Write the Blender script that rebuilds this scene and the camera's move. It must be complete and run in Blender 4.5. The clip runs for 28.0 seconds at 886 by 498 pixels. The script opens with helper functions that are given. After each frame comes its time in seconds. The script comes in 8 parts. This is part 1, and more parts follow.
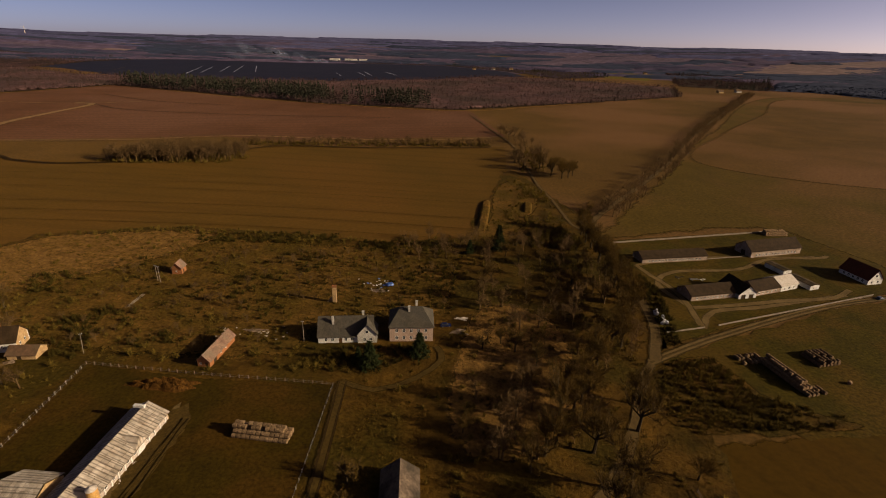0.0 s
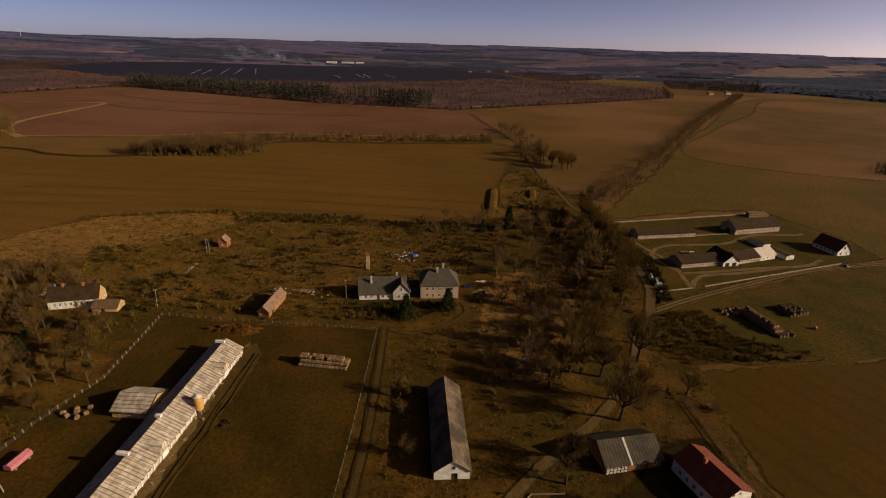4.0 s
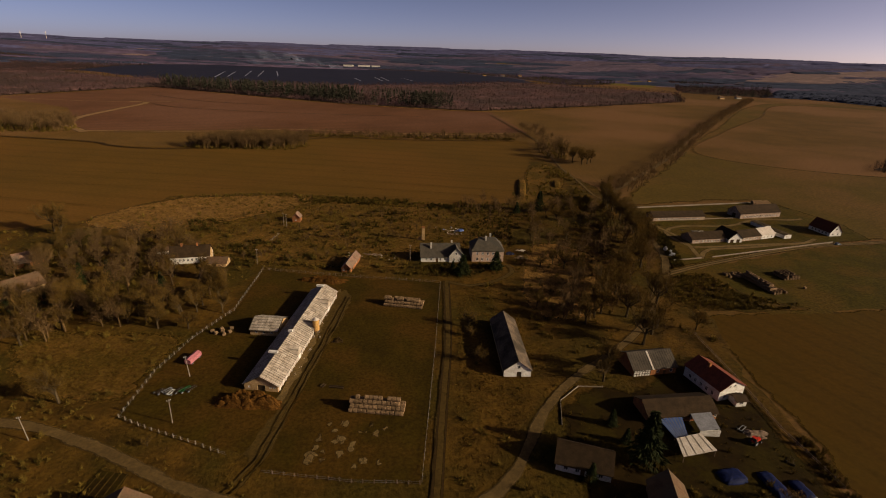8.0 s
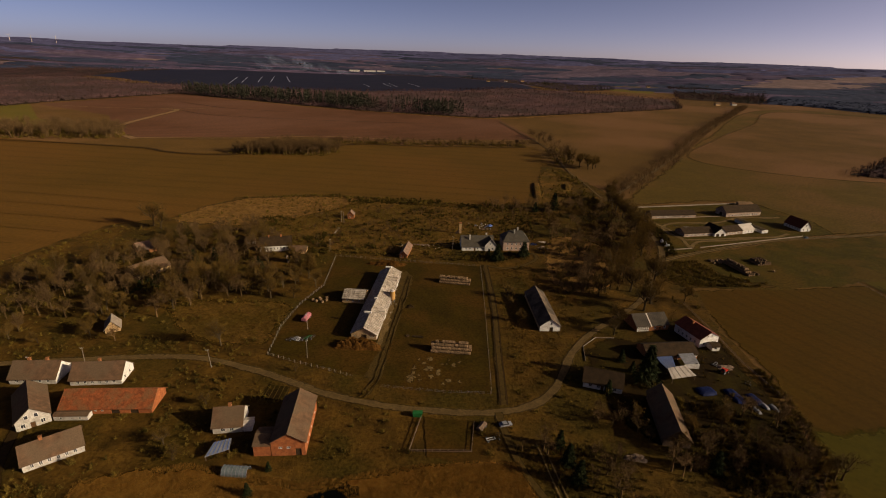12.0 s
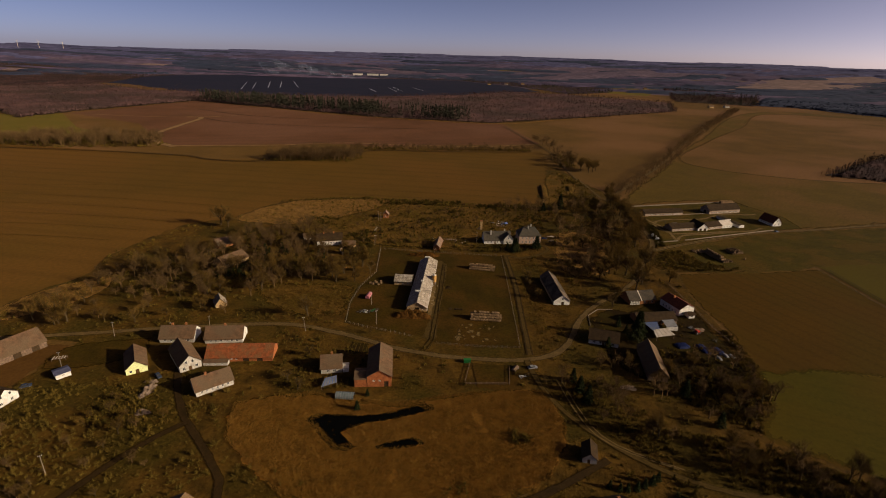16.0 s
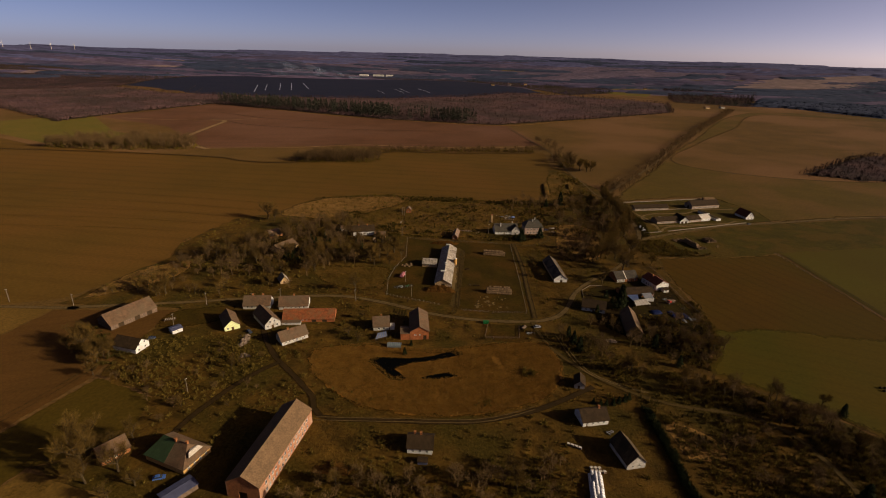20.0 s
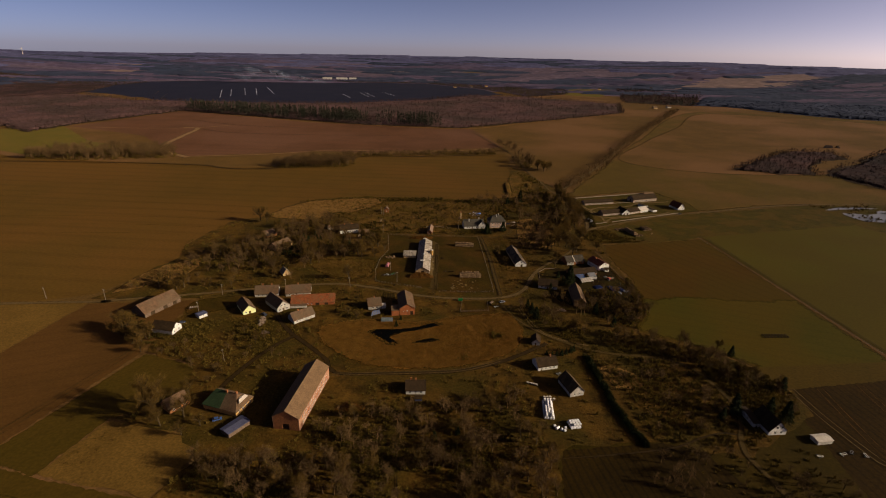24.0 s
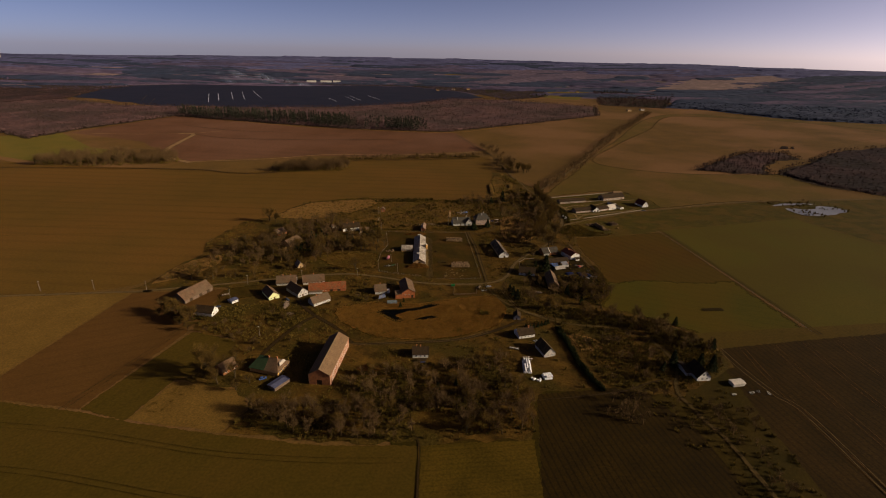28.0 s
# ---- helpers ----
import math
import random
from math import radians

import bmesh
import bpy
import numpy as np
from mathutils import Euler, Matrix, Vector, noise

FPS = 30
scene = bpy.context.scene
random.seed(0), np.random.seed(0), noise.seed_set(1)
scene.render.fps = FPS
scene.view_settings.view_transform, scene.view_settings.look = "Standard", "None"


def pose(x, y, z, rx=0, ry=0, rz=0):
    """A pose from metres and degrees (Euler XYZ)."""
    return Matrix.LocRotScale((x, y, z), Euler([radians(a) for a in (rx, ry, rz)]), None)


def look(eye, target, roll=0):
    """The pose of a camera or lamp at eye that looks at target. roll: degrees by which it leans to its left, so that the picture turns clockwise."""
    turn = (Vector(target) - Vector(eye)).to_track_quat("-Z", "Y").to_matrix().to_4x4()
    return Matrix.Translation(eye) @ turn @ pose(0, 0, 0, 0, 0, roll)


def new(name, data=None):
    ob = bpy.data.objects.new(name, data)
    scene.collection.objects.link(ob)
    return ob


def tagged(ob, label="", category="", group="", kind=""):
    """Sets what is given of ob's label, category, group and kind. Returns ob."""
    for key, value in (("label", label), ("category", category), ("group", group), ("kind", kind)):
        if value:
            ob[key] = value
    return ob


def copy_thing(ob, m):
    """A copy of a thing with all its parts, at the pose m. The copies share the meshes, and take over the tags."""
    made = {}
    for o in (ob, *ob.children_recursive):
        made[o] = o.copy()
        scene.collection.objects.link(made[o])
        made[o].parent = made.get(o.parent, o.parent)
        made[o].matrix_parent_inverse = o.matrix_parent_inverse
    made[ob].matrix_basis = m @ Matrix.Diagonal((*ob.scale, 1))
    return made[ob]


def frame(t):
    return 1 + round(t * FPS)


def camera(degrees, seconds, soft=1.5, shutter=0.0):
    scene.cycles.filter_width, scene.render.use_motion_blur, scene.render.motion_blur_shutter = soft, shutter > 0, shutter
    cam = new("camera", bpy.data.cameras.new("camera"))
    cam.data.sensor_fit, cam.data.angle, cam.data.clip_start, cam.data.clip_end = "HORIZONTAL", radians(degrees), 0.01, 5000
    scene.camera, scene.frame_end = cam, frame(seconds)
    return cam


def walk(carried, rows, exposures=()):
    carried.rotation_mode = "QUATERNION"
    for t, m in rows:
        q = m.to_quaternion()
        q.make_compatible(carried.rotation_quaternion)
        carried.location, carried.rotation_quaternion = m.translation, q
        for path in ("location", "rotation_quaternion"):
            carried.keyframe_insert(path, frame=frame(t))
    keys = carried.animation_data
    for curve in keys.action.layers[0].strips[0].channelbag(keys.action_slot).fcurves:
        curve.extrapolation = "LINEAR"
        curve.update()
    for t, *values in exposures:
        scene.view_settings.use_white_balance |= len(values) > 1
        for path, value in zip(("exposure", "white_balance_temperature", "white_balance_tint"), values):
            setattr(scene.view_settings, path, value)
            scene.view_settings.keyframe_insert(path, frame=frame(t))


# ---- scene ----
cam = camera(82.617, 28.0, soft=1.0)

# seconds, place, heading to the left, pitch, roll
FLIGHT = (
    (0, 93.96, -50.78, 103.57, 0.941, -22.367, 1.587),
    (0.5, 93.06, -53.37, 103.23, 0.766, -22.317, 1.590),
    (1, 91.91, -56.40, 103.04, 0.652, -22.304, 1.611),
    (1.5, 90.65, -59.96, 102.79, 0.440, -22.253, 1.624),
    (2, 89.29, -63.63, 102.50, -0.203, -22.203, 1.634),
    (2.5, 87.88, -67.83, 102.02, -0.382, -22.152, 1.609),
    (3, 86.01, -72.28, 101.62, -0.306, -22.112, 1.627),
    (3.5, 84.17, -77.48, 101.09, -0.067, -22.038, 1.638),
    (5.5, 74.99, -99.12, 99.39, 0.842, -21.805, 1.847),
    (6, 72.45, -104.65, 99.29, 0.926, -21.741, 1.877),
    (6.5, 70.09, -110.40, 99.21, 1.052, -21.680, 1.879),
    (7, 67.76, -116.23, 99.20, 1.179, -21.630, 1.854),
    (7.5, 65.25, -122.15, 99.58, 1.180, -21.608, 1.902),
    (8, 62.69, -128.33, 100.27, 1.221, -21.579, 1.962),
    (8.5, 60.11, -135.05, 101.20, 1.277, -21.507, 1.982),
    (9, 57.49, -141.86, 102.45, 1.289, -21.465, 1.987),
    (9.5, 54.80, -148.97, 104.24, 1.297, -21.440, 1.997),
    (10, 52.06, -156.12, 105.94, 1.269, -21.413, 2.015),
    (10.5, 49.42, -163.25, 107.71, 1.251, -21.395, 2.039),
    (11, 46.68, -170.48, 109.68, 1.230, -21.380, 2.063),
    (11.5, 43.91, -177.42, 111.78, 1.179, -21.365, 2.096),
    (12, 41.00, -184.27, 113.88, 1.139, -21.316, 2.076),
    (12.5, 38.25, -191.17, 116.03, 1.114, -21.313, 2.049),
    (14.5, 28.17, -219.27, 124.32, 1.211, -21.342, 1.839),
    (15, 26.34, -226.77, 126.34, 1.302, -21.294, 1.762),
    (15.5, 24.50, -234.46, 128.60, 1.298, -21.301, 1.757),
    (16, 22.93, -241.92, 130.62, 1.045, -21.311, 1.685),
    (16.5, 21.59, -249.66, 132.52, 0.552, -21.300, 1.641),
    (17, 20.67, -257.32, 134.20, 0.007, -21.291, 1.505),
    (17.5, 19.10, -265.21, 136.39, -0.314, -21.340, 1.506),
    (18, 17.43, -272.85, 138.36, -0.041, -21.368, 1.513),
    (18.5, 15.89, -280.70, 140.42, 0.716, -21.434, 1.507),
    (19, 14.35, -288.35, 142.44, 1.179, -21.489, 1.522),
    (19.5, 13.08, -296.47, 144.58, 1.351, -21.480, 1.536),
    (20, 11.83, -303.85, 146.54, 1.321, -21.525, 1.512),
    (20.5, 10.71, -311.64, 148.64, 1.018, -21.534, 1.471),
    (21, 9.65, -319.39, 150.64, 0.539, -21.544, 1.394),
    (21.5, 8.62, -326.79, 152.69, -0.029, -21.532, 1.341),
    (23.5, 4.33, -355.63, 161.22, -2.153, -21.518, 1.235),
    (24, 3.56, -363.35, 163.75, -2.760, -21.498, 1.179),
    (24.5, 2.43, -370.65, 165.88, -3.496, -21.461, 1.107),
    (25, 1.29, -378.22, 168.11, -3.995, -21.448, 1.115),
    (25.5, -0.34, -385.60, 170.35, -4.291, -21.447, 1.147),
    (26, -1.49, -393.13, 172.48, -4.517, -21.439, 1.120),
    (26.5, -3.23, -400.44, 174.49, -4.809, -21.438, 1.116),
    (27, -4.68, -407.61, 176.60, -4.877, -21.441, 1.142),
    (27.5, -6.51, -415.03, 178.83, -4.897, -21.437, 1.121),
    (28, -8.53, -422.34, 181.01, -4.792, -21.454, 1.148),

)


def flight_pose(x, y, z, yaw, pitch, roll):
    a, b = radians(yaw), radians(pitch)
    eye = Vector((x, y, z))
    return look(eye, eye + Vector((-math.sin(a) * math.cos(b), math.cos(a) * math.cos(b), math.sin(b))), roll)


walk(cam, [(row[0], flight_pose(*row[1:])) for row in FLIGHT], exposures=((0.0, 0.6, 6500, 10), (8.0, 0.58, 6400, 10), (28.0, 0.6, 6080, 9)))

# ---- light ----
SUN_DIR = Vector((0.912, -0.215, 0.350)).normalized()
world = bpy.data.worlds.new("world")
scene.world = world
world.use_nodes = True
wn = world.node_tree
wn.nodes.clear()
back = wn.nodes.new("ShaderNodeBackground")
back.inputs["Strength"].default_value = 0.0885
wout = wn.nodes.new("ShaderNodeOutputWorld")
wn.links.new(back.outputs[0], wout.inputs["Surface"])


def sky_part(air, dust, ozone, altitude, colour):
    """A clear sky of the given air and dust, tinted as the evening light is."""
    sky = wn.nodes.new("ShaderNodeTexSky")
    sky.sky_type = "NISHITA"
    sky.sun_disc = False
    sky.sun_elevation = math.asin(SUN_DIR.z)
    sky.sun_rotation = math.atan2(SUN_DIR.x, SUN_DIR.y)
    sky.altitude = altitude
    sky.air_density, sky.dust_density, sky.ozone_density = air, dust, ozone
    tint = wn.nodes.new("ShaderNodeMix")
    tint.data_type, tint.blend_type = "RGBA", "MULTIPLY"
    tint.inputs["Factor"].default_value = 1.0
    tint.inputs["B"].default_value = (*colour, 1)
    wn.links.new(sky.outputs[0], tint.inputs["A"])
    return tint.outputs["Result"]


# blue air, and the dust that glows towards the sun
both = wn.nodes.new("ShaderNodeMix")
both.data_type, both.blend_type = "RGBA", "ADD"
both.inputs["Factor"].default_value = 1.0
wn.links.new(sky_part(0.32, 9.0, 3.0, 2800, (0.88, 0.66, 0.595)), both.inputs["A"])
wn.links.new(sky_part(0.0, 10.0, 0.0, 3000, (1.1, 0.90, 0.80)), both.inputs["B"])
wn.links.new(both.outputs["Result"], back.inputs["Color"])

sun_data = bpy.data.lights.new("sun", "SUN")
sun_data.energy, sun_data.angle, sun_data.color = 5.0, radians(0.6), (1.0, 0.83, 0.56)
sun = new("sun", sun_data)
sun.matrix_world = look(SUN_DIR * 500, (0, 0, 0))


# ---- materials ----
def links(nt, a, b):
    nt.links.new(a, b)


def material(name, c1, c2, scale=1.0, fine=8.0, rough=0.85, bump=0.3, metal=0.0, stripes=None, spread=0.5, c3=None, patch=0.02,
             bump_size=0.1, random_piece=0.0, transmission=0.0, grain=0.28):
    """Two-scale mottled surface: c1 and c2 mixed by noise, fine grain on top, a third colour in large patches, and optional stripes (angle, width, strength)."""
    m = bpy.data.materials.new(name)
    m.use_nodes = True
    nt = m.node_tree
    b = nt.nodes["Principled BSDF"]
    b.inputs["Roughness"].default_value = rough
    b.inputs["Metallic"].default_value = metal
    b.inputs["Specular IOR Level"].default_value = (0.035 if rough > 0.92 else 0.06) if rough > 0.4 else 0.5
    b.inputs["Diffuse Roughness"].default_value = 0.12 if rough > 0.6 else 0.0
    geo = nt.nodes.new("ShaderNodeNewGeometry")
    n1 = nt.nodes.new("ShaderNodeTexNoise")
    n1.inputs["Scale"].default_value = scale
    n1.inputs["Detail"].default_value = 5
    n1.inputs["Roughness"].default_value = 0.62
    links(nt, geo.outputs["Position"], n1.inputs["Vector"])
    n2 = nt.nodes.new("ShaderNodeTexNoise")
    n2.inputs["Scale"].default_value = fine
    n2.inputs["Detail"].default_value = 6 if grain > 0.3 else 4
    n2.inputs["Roughness"].default_value = 0.68 if grain > 0.3 else 0.5
    links(nt, geo.outputs["Position"], n2.inputs["Vector"])
    r1 = nt.nodes.new("ShaderNodeMapRange")
    r1.inputs["From Min"].default_value, r1.inputs["From Max"].default_value = 0.5 - 0.25 * spread, 0.5 + 0.25 * spread
    links(nt, n1.outputs["Fac"], r1.inputs["Value"])
    mix = nt.nodes.new("ShaderNodeMix")
    mix.data_type = "RGBA"
    links(nt, r1.outputs[0], mix.inputs["Factor"])
    mix.inputs["A"].default_value, mix.inputs["B"].default_value = (*c1, 1), (*c2, 1)
    col = mix.outputs["Result"]
    if c3:
        n3 = nt.nodes.new("ShaderNodeTexNoise")
        n3.inputs["Scale"].default_value = patch
        n3.inputs["Detail"].default_value = 3
        links(nt, geo.outputs["Position"], n3.inputs["Vector"])
        r3 = nt.nodes.new("ShaderNodeMapRange")
        r3.inputs["From Min"].default_value, r3.inputs["From Max"].default_value = 0.45, 0.6
        links(nt, n3.outputs["Fac"], r3.inputs["Value"])
        m3 = nt.nodes.new("ShaderNodeMix")
        m3.data_type = "RGBA"
        links(nt, r3.outputs[0], m3.inputs["Factor"])
        links(nt, col, m3.inputs["A"])
        m3.inputs["B"].default_value = (*c3, 1)
        col = m3.outputs["Result"]
    g = nt.nodes.new("ShaderNodeMapRange")
    g.inputs["To Min"].default_value, g.inputs["To Max"].default_value = 1 - grain, 1 + grain
    g.inputs["From Min"].default_value, g.inputs["From Max"].default_value = 0.3, 0.7
    links(nt, n2.outputs["Fac"], g.inputs["Value"])
    fac = g.outputs[0]
    if stripes:
        angle, width, strength = stripes
        mp = nt.nodes.new("ShaderNodeMapping")
        mp.inputs["Rotation"].default_value = (0, 0, radians(-angle))
        links(nt, geo.outputs["Position"], mp.inputs["Vector"])
        w = nt.nodes.new("ShaderNodeTexWave")
        w.wave_type, w.bands_direction = "BANDS", "Y"
        w.inputs["Scale"].default_value = 0.314 / width
        w.inputs["Distortion"].default_value = 1.2
        w.inputs["Detail"].default_value = 2
        w.inputs["Detail Scale"].default_value = 0.3
        links(nt, mp.outputs[0], w.inputs["Vector"])
        wr = nt.nodes.new("ShaderNodeMapRange")
        wr.inputs["From Min"].default_value, wr.inputs["From Max"].default_value = 0.0, 0.35
        wr.inputs["To Min"].default_value, wr.inputs["To Max"].default_value = 1 - strength, 1.0
        links(nt, w.outputs["Fac"], wr.inputs["Value"])
        mu = nt.nodes.new("ShaderNodeMath")
        mu.operation = "MULTIPLY"
        links(nt, fac, mu.inputs[0])
        links(nt, wr.outputs[0], mu.inputs[1])
        fac = mu.outputs[0]
    if random_piece:
        info = nt.nodes.new("ShaderNodeObjectInfo")
        rr = nt.nodes.new("ShaderNodeMapRange")
        rr.inputs["To Min"].default_value, rr.inputs["To Max"].default_value = 1 - random_piece, 1 + random_piece
        links(nt, info.outputs["Random"], rr.inputs["Value"])
        mu = nt.nodes.new("ShaderNodeMath")
        mu.operation = "MULTIPLY"
        links(nt, fac, mu.inputs[0])
        links(nt, rr.outputs[0], mu.inputs[1])
        fac = mu.outputs[0]
    sc = nt.nodes.new("ShaderNodeVectorMath")
    sc.operation = "SCALE"
    links(nt, col, sc.inputs[0])
    links(nt, fac, sc.inputs["Scale"])
    links(nt, sc.outputs[0], b.inputs["Base Color"])
    if bump:
        bp = nt.nodes.new("ShaderNodeBump")
        bp.inputs["Strength"].default_value = bump
        bp.inputs["Distance"].default_value = bump_size
        links(nt, n2.outputs["Fac"], bp.inputs["Height"])
        links(nt, bp.outputs[0], b.inputs["Normal"])
    if transmission:
        b.inputs["Transmission Weight"].default_value = transmission
    return m


def island_varied(m, amount):
    """Each loose piece of the mesh a little lighter or darker than the next."""
    nt = m.node_tree
    base = nt.nodes["Principled BSDF"].inputs["Base Color"]
    src = base.links[0].from_socket
    geo = nt.nodes.new("ShaderNodeNewGeometry")
    r = nt.nodes.new("ShaderNodeMapRange")
    r.inputs["To Min"].default_value, r.inputs["To Max"].default_value = 1 - amount, 1 + amount
    links(nt, geo.outputs["Random Per Island"], r.inputs["Value"])
    sc = nt.nodes.new("ShaderNodeVectorMath")
    sc.operation = "SCALE"
    links(nt, src, sc.inputs[0])
    links(nt, r.outputs[0], sc.inputs["Scale"])
    links(nt, sc.outputs[0], base)
    return m


FEATHERED = {}


def feathered(mat):
    """The same surface, thinning out raggedly towards the edges of a track, by the mesh's own edge weight."""
    if mat.name not in FEATHERED:
        m = mat.copy()
        nt = m.node_tree
        at = nt.nodes.new("ShaderNodeAttribute")
        at.attribute_name = "edge"
        geo = nt.nodes.new("ShaderNodeNewGeometry")
        n = nt.nodes.new("ShaderNodeTexNoise")
        n.inputs["Scale"].default_value, n.inputs["Detail"].default_value = 0.7, 5
        links(nt, geo.outputs["Position"], n.inputs["Vector"])
        add = nt.nodes.new("ShaderNodeMath")
        links(nt, at.outputs["Fac"], add.inputs[0])
        links(nt, n.outputs["Fac"], add.inputs[1])
        r = nt.nodes.new("ShaderNodeMapRange")
        r.inputs["From Min"].default_value, r.inputs["From Max"].default_value = 0.62, 1.12
        links(nt, add.outputs[0], r.inputs["Value"])
        links(nt, r.outputs[0], nt.nodes["Principled BSDF"].inputs["Alpha"])
        FEATHERED[mat.name] = m
    return FEATHERED[mat.name]


M = {}
M["ground"] = material("dry_meadow", (0.0818, 0.0433, 0.0108), (0.0609, 0.0334, 0.0083), 0.02, 0.5, 0.95, 0.6, spread=0.7, c3=(0.1042, 0.0521, 0.0192), patch=0.004, bump_size=0.3, grain=0.4)
M["scrub"] = material("rough_dead_grass", (0.0816, 0.0412, 0.0063), (0.0205, 0.0116, 0.0021), 0.10, 0.8, 0.95, 0.9, c3=(0.0337, 0.0216, 0.0032), patch=0.03, bump_size=0.6, spread=0.8, grain=0.5)
M["rut"] = material("tramline_soil", (0.0552, 0.0290, 0.0032), (0.0480, 0.0253, 0.0029), 0.05, 0.6, 0.95, 0.2)
M["tall"] = material("bleached_tall_grass", (0.1625, 0.0835, 0.0218), (0.0758, 0.0397, 0.0095), 0.22, 0.8, 0.95, 1.0, bump_size=0.7, spread=0.9, grain=0.5)
M["field"] = material("sown_field", (0.0723, 0.0371, 0.0062), (0.0608, 0.0324, 0.0055), 0.015, 0.45, 0.95, 0.25, stripes=(-7, 22, 0.10), c3=(0.0773, 0.0371, 0.0068), patch=0.005, grain=0.13)
# reddish stubble, muted and purpled to hold the distance haze
M["heath"] = material("reddish_stubble", (0.0858, 0.0379, 0.0179), (0.0655, 0.0288, 0.0133), 0.012, 0.3, 0.95, 0.3, stripes=(8, 14, 0.15), c3=(0.0915, 0.0427, 0.0224), patch=0.004, grain=0.22)
M["green"] = material("winter_green", (0.0753, 0.0575, 0.0086), (0.0897, 0.0613, 0.0103), 0.02, 0.7, 0.95, 0.2, stripes=(20, 8, 0.12))
M["olive"] = material("olive_field", (0.0402, 0.0245, 0.0027), (0.0459, 0.0263, 0.0033), 0.03, 0.7, 0.95, 0.25, stripes=(58, 12, 0.06), grain=0.18)
M["verge"] = material("dark_verge_grass", (0.0229, 0.0141, 0.0014), (0.0297, 0.0175, 0.0017), 0.06, 0.8, 0.95, 0.3, c3=(0.0192, 0.0128, 0.0011), patch=0.03, grain=0.35)
M["strip"] = material("grass_strip", (0.0454, 0.0277, 0.0025), (0.0526, 0.0297, 0.0029), 0.04, 0.8, 0.95, 0.3, stripes=(2, 3, 0.12), c3=(0.0382, 0.0229, 0.0021), patch=0.05, grain=0.25)
M["dark_green"] = material("dark_green_field", (0.0469, 0.0353, 0.0033), (0.0527, 0.0368, 0.0034), 0.02, 0.7, 0.95, 0.2, c3=(0.0455, 0.0311, 0.0033), patch=0.01, grain=0.13)
M["brown"] = material("brown_field", (0.0485, 0.0235, 0.0018), (0.0411, 0.0209, 0.0018), 0.03, 0.6, 0.95, 0.3, stripes=(-62, 9, 0.12), c3=(0.0421, 0.0240, 0.0018), patch=0.012, grain=0.13)
M["sprout"] = material("sprouting_field", (0.0423, 0.0311, 0.0020), (0.0368, 0.0286, 0.0019), 0.03, 0.6, 0.95, 0.3, stripes=(-25, 9, 0.08), c3=(0.0478, 0.0299, 0.0020), patch=0.012, grain=0.13)
M["plough"] = material("ploughed_soil", (0.0187, 0.0101, 0.0014), (0.0136, 0.0075, 0.0012), 0.05, 0.8, 0.95, 0.5, stripes=(97, 3.2, 0.35), grain=0.4)
M["plough_e"] = material("ploughed_soil_east", (0.0227, 0.0115, 0.0018), (0.0168, 0.0089, 0.0013), 0.04, 0.8, 0.95, 0.5, stripes=(95, 4, 0.25), grain=0.4)
M["red_soil"] = material("reddish_soil", (0.0627, 0.0286, 0.0065), (0.0526, 0.0246, 0.0055), 0.03, 0.8, 0.95, 0.3, stripes=(20, 9, 0.08), grain=0.15)
M["tan"] = material("tan_stubble", (0.0909, 0.0491, 0.0097), (0.0765, 0.0413, 0.0080), 0.05, 0.9, 0.95, 0.3, grain=0.35)
M["pale_track"] = material("pale_worn_stubble", (0.1568, 0.0932, 0.0409), (0.1188, 0.0684, 0.0292), 0.05, 0.6, 0.95, 0.2, grain=0.3)
M["yard"] = material("grazed_grass", (0.0299, 0.0178, 0.0019), (0.0215, 0.0129, 0.0016), 0.06, 1.1, 0.95, 0.5, c3=(0.0383, 0.0190, 0.0027), patch=0.04, bump_size=0.2, grain=0.45)
M["rough"] = material("rough_golden_grass", (0.1079, 0.0551, 0.0107), (0.0449, 0.0242, 0.0045), 0.14, 0.8, 0.95, 1.0, c3=(0.0539, 0.0315, 0.0050), patch=0.04, bump_size=0.7, spread=0.9, grain=0.5)
M["lawn"] = material("farm_pasture", (0.0428, 0.0299, 0.0030), (0.0270, 0.0189, 0.0022), 0.09, 0.9, 0.95, 0.7, c3=(0.0499, 0.0290, 0.0040), patch=0.05, bump_size=0.3, spread=0.8, grain=0.5)
M["meadow"] = material("olive_meadow", (0.0671, 0.0406, 0.0070), (0.0492, 0.0310, 0.0054), 0.03, 0.5, 0.95, 0.6, c3=(0.0791, 0.0418, 0.0110), patch=0.009, bump_size=0.3, spread=0.8, grain=0.45)
# soil of the dug plot; in the farmstead its dark tone paints shade
M["soil"] = material("dark_garden_soil", (0.0165, 0.0089, 0.0014), (0.0086, 0.0049, 0.0010), 0.25, 1.0, 0.95, 0.8, spread=0.9, c3=(0.0198, 0.0131, 0.0014), patch=0.08, grain=0.4)
M["mud"] = material("trodden_mud", (0.0258, 0.0134, 0.0030), (0.0155, 0.0088, 0.0021), 0.3, 1.4, 0.8, 0.8, spread=0.9)
M["track"] = material("worn_track", (0.0516, 0.0305, 0.0064), (0.0326, 0.0190, 0.0038), 0.22, 1.2, 0.9, 0.5, spread=0.9, grain=0.4)
M["crop_rut"] = material("crop_wheel_rut", (0.0315, 0.0196, 0.0020), (0.0277, 0.0172, 0.0018), 0.1, 1.0, 0.95, 0.2)
M["dirt"] = material("dirt_road", (0.0812, 0.0502, 0.0170), (0.0508, 0.0312, 0.0107), 0.22, 1.2, 0.9, 0.5, spread=0.9, grain=0.4)
